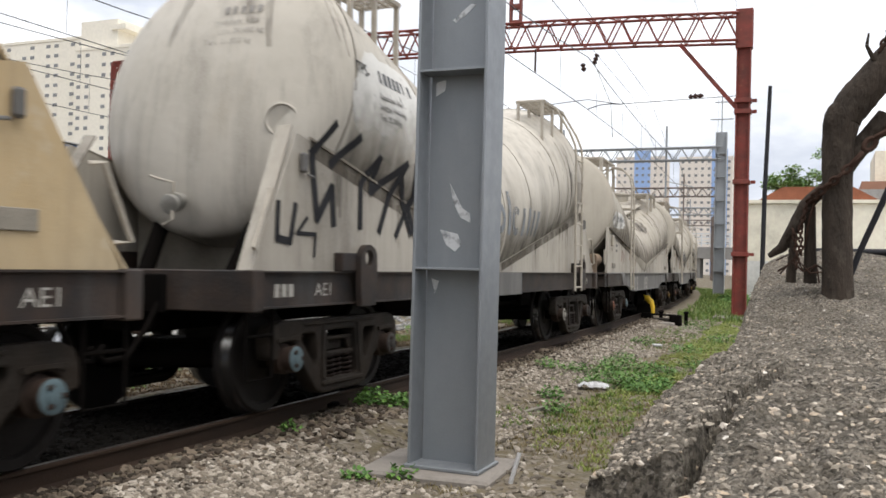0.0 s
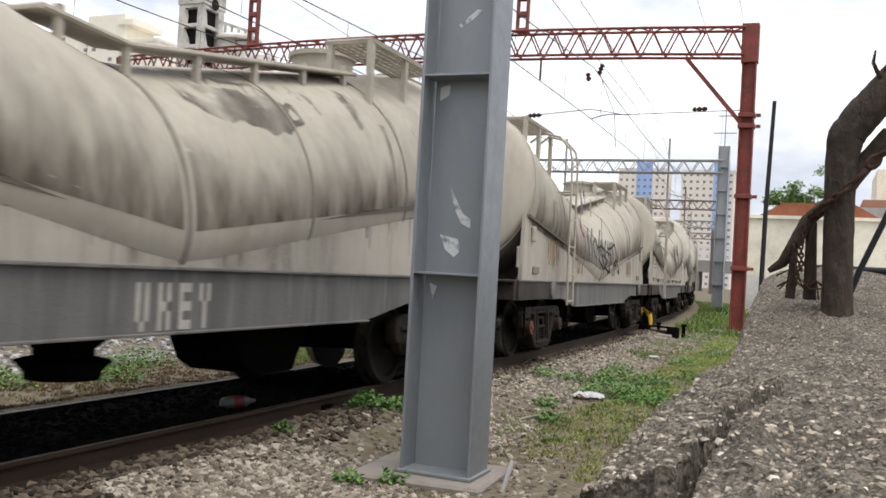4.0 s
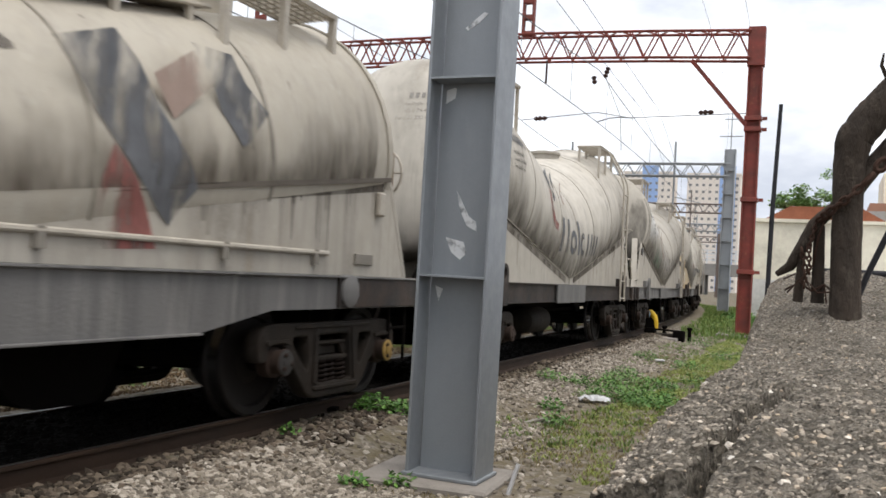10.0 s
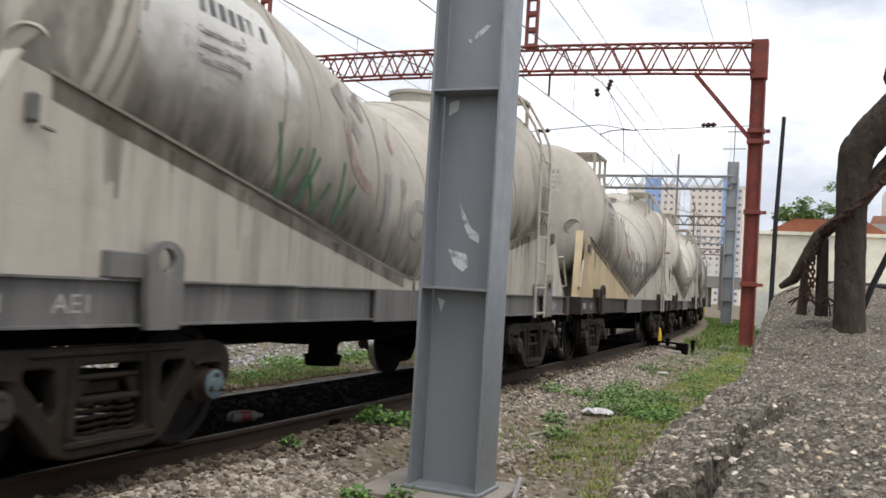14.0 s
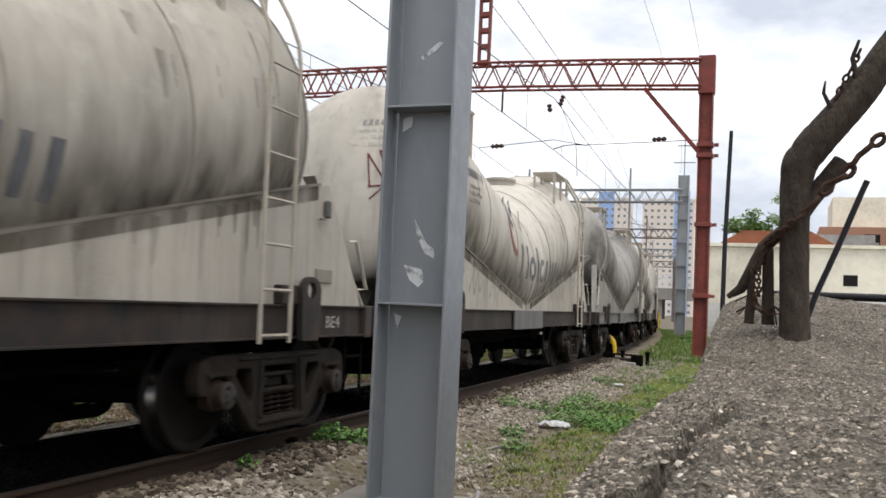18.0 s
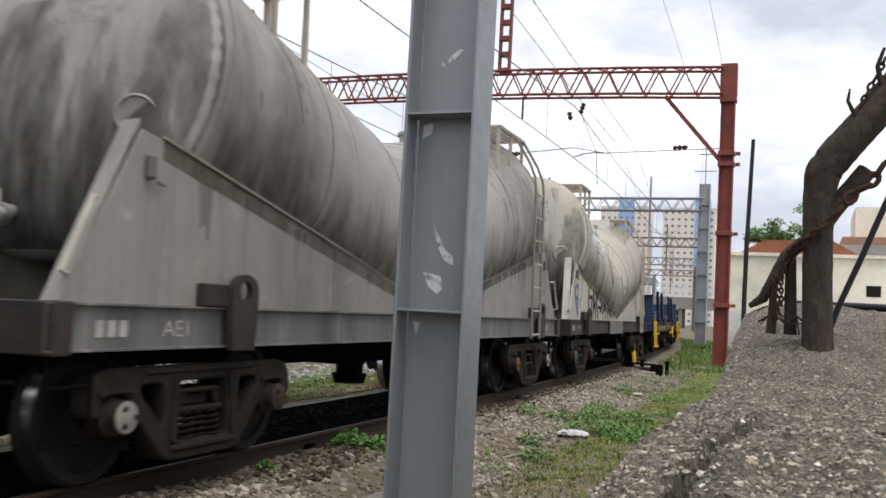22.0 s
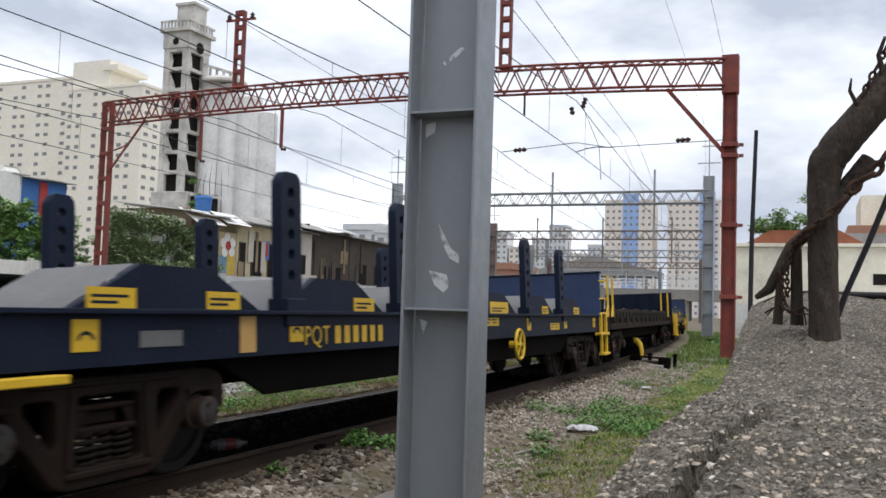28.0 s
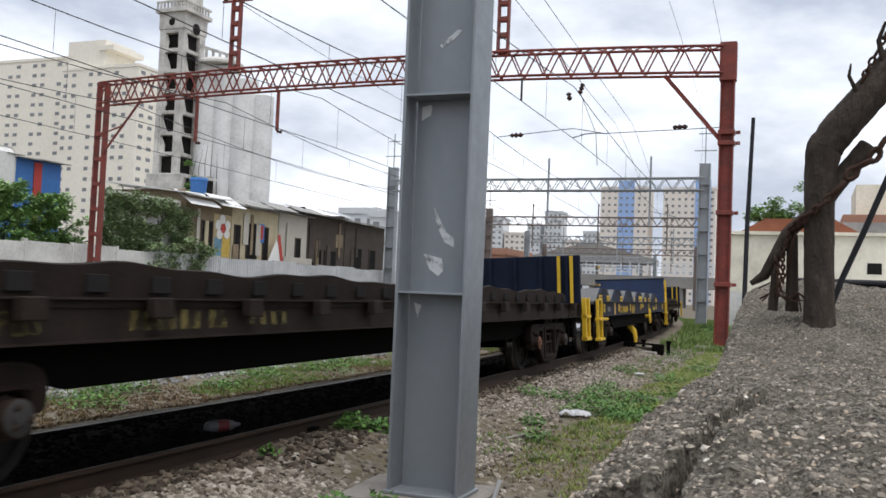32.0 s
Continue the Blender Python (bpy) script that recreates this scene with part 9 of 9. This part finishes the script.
for k, (code, patch) in {4: ("TPS-", False), 5: ("TPS-", True), 6: ("TPS-", False), 7: ("TPS-", False), 9: ("TPS-", True)}.items():
    numbers(W[k], SHAPE_A, code, -4.20 if k != 9 else -3.97, 2.82 if k != 4 else 2.92, patch)
    emblem(W[k], BOTH_A, {4: -1.12, 5: -1.05, 6: -1.04, 7: -0.93, 9: -0.85}[k], GRAF_FADE if k in (5, 9) else None, RED_PALE if k == 5 else None)
w = W[5]
for line in ([(-2.76, 2.27), (-2.60, 1.74), (-2.45, 2.13)], [(-2.27, 2.16), (-2.36, 1.72), (-2.18, 2.10)], [(-1.98, 1.92), (-2.12, 1.68)], [(-1.78, 2.12), (-1.80, 1.62), (-1.57, 1.96)], [(-2.28, 1.95), (-2.10, 1.70)]):
    part("graffiti", BOTH_A.decal(stroke(line, 0.035), 0.008), GRAF_GRN, w, "thin green zigzag graffiti")
w = W[7]
for line in ([(-5.05, 1.80), (-4.98, 1.58), (-4.92, 1.74), (-4.86, 1.60), (-4.78, 1.82)], [(-4.68, 1.60), (-4.66, 1.80)], [(-4.55, 1.58), (-4.55, 1.82), (-4.42, 1.76), (-4.54, 1.68)], [(-4.32, 1.84), (-4.32, 1.58)], [(-4.14, 1.84), (-4.32, 1.70), (-4.14, 1.56)], [(-3.9, 1.62), (-3.55, 1.60)], [(-3.8, 1.85), (-3.5, 1.80), (-3.42, 1.60), (-3.55, 1.44), (-3.75, 1.48)], [(-3.2, 1.32), (-3.05, 1.55), (-2.95, 1.30), (-2.8, 1.60), (-2.7, 1.34), (-2.5, 1.50), (-2.45, 1.26)], [(-2.2, 1.28), (-2.0, 1.52), (-1.85, 1.24)], [(1.9, 1.35), (2.0, 1.62), (2.1, 1.32), (2.25, 1.60), (2.3, 1.30)], [(2.6, 1.30), (2.7, 1.62), (2.85, 1.35), (3.0, 1.58)], [(3.9, 1.72), (4.15, 1.82), (4.1, 1.60), (4.35, 1.78)]):
    part("graffiti", SIDE_A.decal(stroke(line, 0.026), 0.004), GRAF_FADE, w, "faded grey scrawl on the side plate")
for line in ([(1.5, 1.75), (1.65, 2.0), (1.75, 1.72), (1.9, 2.0), (2.05, 1.72)], [(2.2, 2.0), (2.35, 1.75), (2.5, 1.98), (2.7, 1.78)]):
    part("graffiti", SHAPE_A.decal(stroke(line, 0.035), 0.006), GRAF_FADE, w, "faded grey scrawl on the tank")
w = W[9]
for lines, wd in (([[(-3.43, 1.79), (-3.53, 1.47), (-3.27, 1.16), (-3.17, 1.30), (-3.10, 1.57), (-3.37, 1.57)]], 0.085), ([[(-2.94, 1.72), (-2.92, 1.15)], [(-2.94, 1.72), (-2.60, 1.14)], [(-2.94, 1.36), (-2.68, 1.44)]], 0.09), ([[(-2.63, 1.70), (-2.58, 1.48), (-2.29, 1.13)], [(-2.58, 1.48), (-2.38, 1.71)]], 0.09), ([[(-2.34, 1.38), (-1.84, 1.37)], [(-2.12, 1.56), (-1.84, 1.37), (-2.10, 1.28)]], 0.075), ([[(-1.67, 1.50), (-1.68, 1.13)], [(-1.67, 1.50), (-1.42, 1.37), (-1.78, 1.27)]], 0.07), ([[(-1.28, 1.55), (-1.45, 1.37), (-1.22, 1.27), (-1.40, 1.14)]], 0.065), ([[(-0.92, 1.51), (-1.06, 1.14)], [(-0.67, 1.51), (-0.81, 1.13)], [(-0.99, 1.34), (-0.74, 1.34)]], 0.065)):
    part("graffiti", BOTH_A.decal([q for line in lines for q in stroke(line, wd)], 0.006), GRAF_BLK, w, "thick black graffiti letter")
part("graffiti", SIDE_A.decal(stroke([(-4.94, 1.62), (-4.88, 1.71), (-4.60, 1.76), (-4.62, 1.51), (-4.86, 1.51), (-4.94, 1.62), (-4.62, 1.20), (-4.60, 1.51)], 0.075), 0.004), GRAF_BLU, w, "blue sprayed triangle")
part("graffiti", SIDE_A.decal(stroke([(-4.41, 1.34), (-4.39, 1.46), (-4.27, 1.54)], 0.06), 0.004), GRAF_BLU, w, "faint blue sprayed hook")


# Wagon 7: maroon scrawl on the head; faint capacity lines on all front heads.
HEAD_A = HeadSide(SHAPE_A)


def head_rows(low, high):
    """Strips across the dished head, between two heights."""
    out, n = [], 14
    zc, r = SHAPE_A.te - SHAPE_A.r, SHAPE_A.r * 0.985
    for i in range(n):
        a, b = lerp(low, high, i / n), lerp(low, high, (i + 1) / n)
        wa, wb = [math.sqrt(max(0.02, r * r - (z - zc) ** 2)) for z in (a, b)]
        out.append(((-wa, a), (wa, a), (wb, b), (-wb, b)))
    return out


# Lower heads: grime, and the shading of the dish painted in with it.
for k in (5, 8, 9):
    part("head_grime", HEAD_A.decal(head_rows(1.45, 3.3), 0.004, 0.09), GRIME_SHADE_H, W[k], "dark grime and painted shade on the lower half of the tank head")
for line in ([(0.318, 2.553), (0.242, 2.975), (0.543, 2.576), (0.303, 2.554)], [(0.565, 2.63), (0.39, 3.016), (0.649, 2.882), (0.512, 2.731)], [(0.758, 3.024), (0.707, 2.821), (0.934, 2.823), (0.811, 2.621), (1.06, 2.54)], [(0.331, 2.401), (0.539, 2.594), (0.701, 2.575), (0.638, 2.473), (0.817, 2.585), (0.94, 2.596), (0.896, 2.533), (1.06, 2.537)], [(0.64, 2.735), (0.655, 2.725)]):
    part("graffiti", HEAD_A.decal(stroke(line, 0.020), 0.008, 0.05), GRAF_MAR, W[7], "maroon spray scrawl on the tank head")
for k, pts in {0: (((-0.30, 3.72), (-0.46, 3.10), 0.13), ((0.34, 3.74), (0.40, 3.25), 0.24), ((0.46, 3.70), (0.61, 3.02), 0.10)), 9: (((-0.35, 3.80), (-0.50, 3.20), 0.30), ((0.55, 3.70), (0.62, 3.40), 0.16)), 8: (((0.1, 3.8), (0.12, 3.3), 0.4),)}.items():
    for (xa, za), (xb, zb), wd in pts:
        part("head_stain", HEAD_A.decal([((xb - wd * 0.25, zb), (xb + wd * 0.25, zb), (xa + wd / 2, za), (xa - wd / 2, za))], 0.004, 0.06), STAIN, W[k], "dark run stain on the tank head")
for k in (0, 4, 5, 6, 7, 8, 9):
    part("head_number", HEAD_A.decal(digits(0.10, 3.36, 5, 0.075, 0.05, 0.03)), GRAF_FADE, W[k], "faded number bars on the tank head")
    for i, text in enumerate(("Capacidade: 65m³", "Lotação: 74.450 kg", "Tara: 25.550 kg")):
        part("head_line", words(HEAD_A, text, -0.05, 3.26 - i * 0.095, 0.055), GRAF_FADE, W[k])

# The sprung bodies stand more upright than the canted track.
LEAN = Matrix.Translation((1.2, 0, 1.1)) @ pose(0, 0, 0, 0, 2.6, 0) @ Matrix.Translation((-1.2, 0, -1.1))
for k in range(-1, 10):
    for o in W[k].children:
        if o.name.split(".")[0] not in ("wheelset", "bogie"):
            o.matrix_basis = LEAN @ o.matrix_basis


def motions():
    """Everything that moves: the wagons along the track, their wheels."""
    for w, q in TRAIN:
        walk(w, [(float(t), on_track(q - run(t))) for t in range(33)])
        for o in list(w.children):
            if o.name.split(".")[0] != "wheelset":
                continue
            y = o.matrix_basis.translation.y
            t0, t1 = max(0.0, (q + y - 20) / 4.55), min(32.0, (q + y) / 4.5)
            rows = [(0.0, pose(0, y, WR))]
            if t1 > t0:
                n = int((t1 - t0) / 0.125) + 1
                turn = math.degrees(4.5 / WR) * 0.125
                if t0 > 0.2:
                    rows.append((t0 - 0.1, pose(0, y, WR)))
                else:
                    rows = []
                for k in range(n):
                    rows.append((t0 + k * 0.125, pose(0, y, WR, k * turn)))
                if rows[-1][0] < 31.9:
                    rows.append((32.0, pose(0, y, WR, (n - 1) * turn)))
            else:
                rows.append((32.0, pose(0, y, WR)))
            walk(o, rows)


motions()
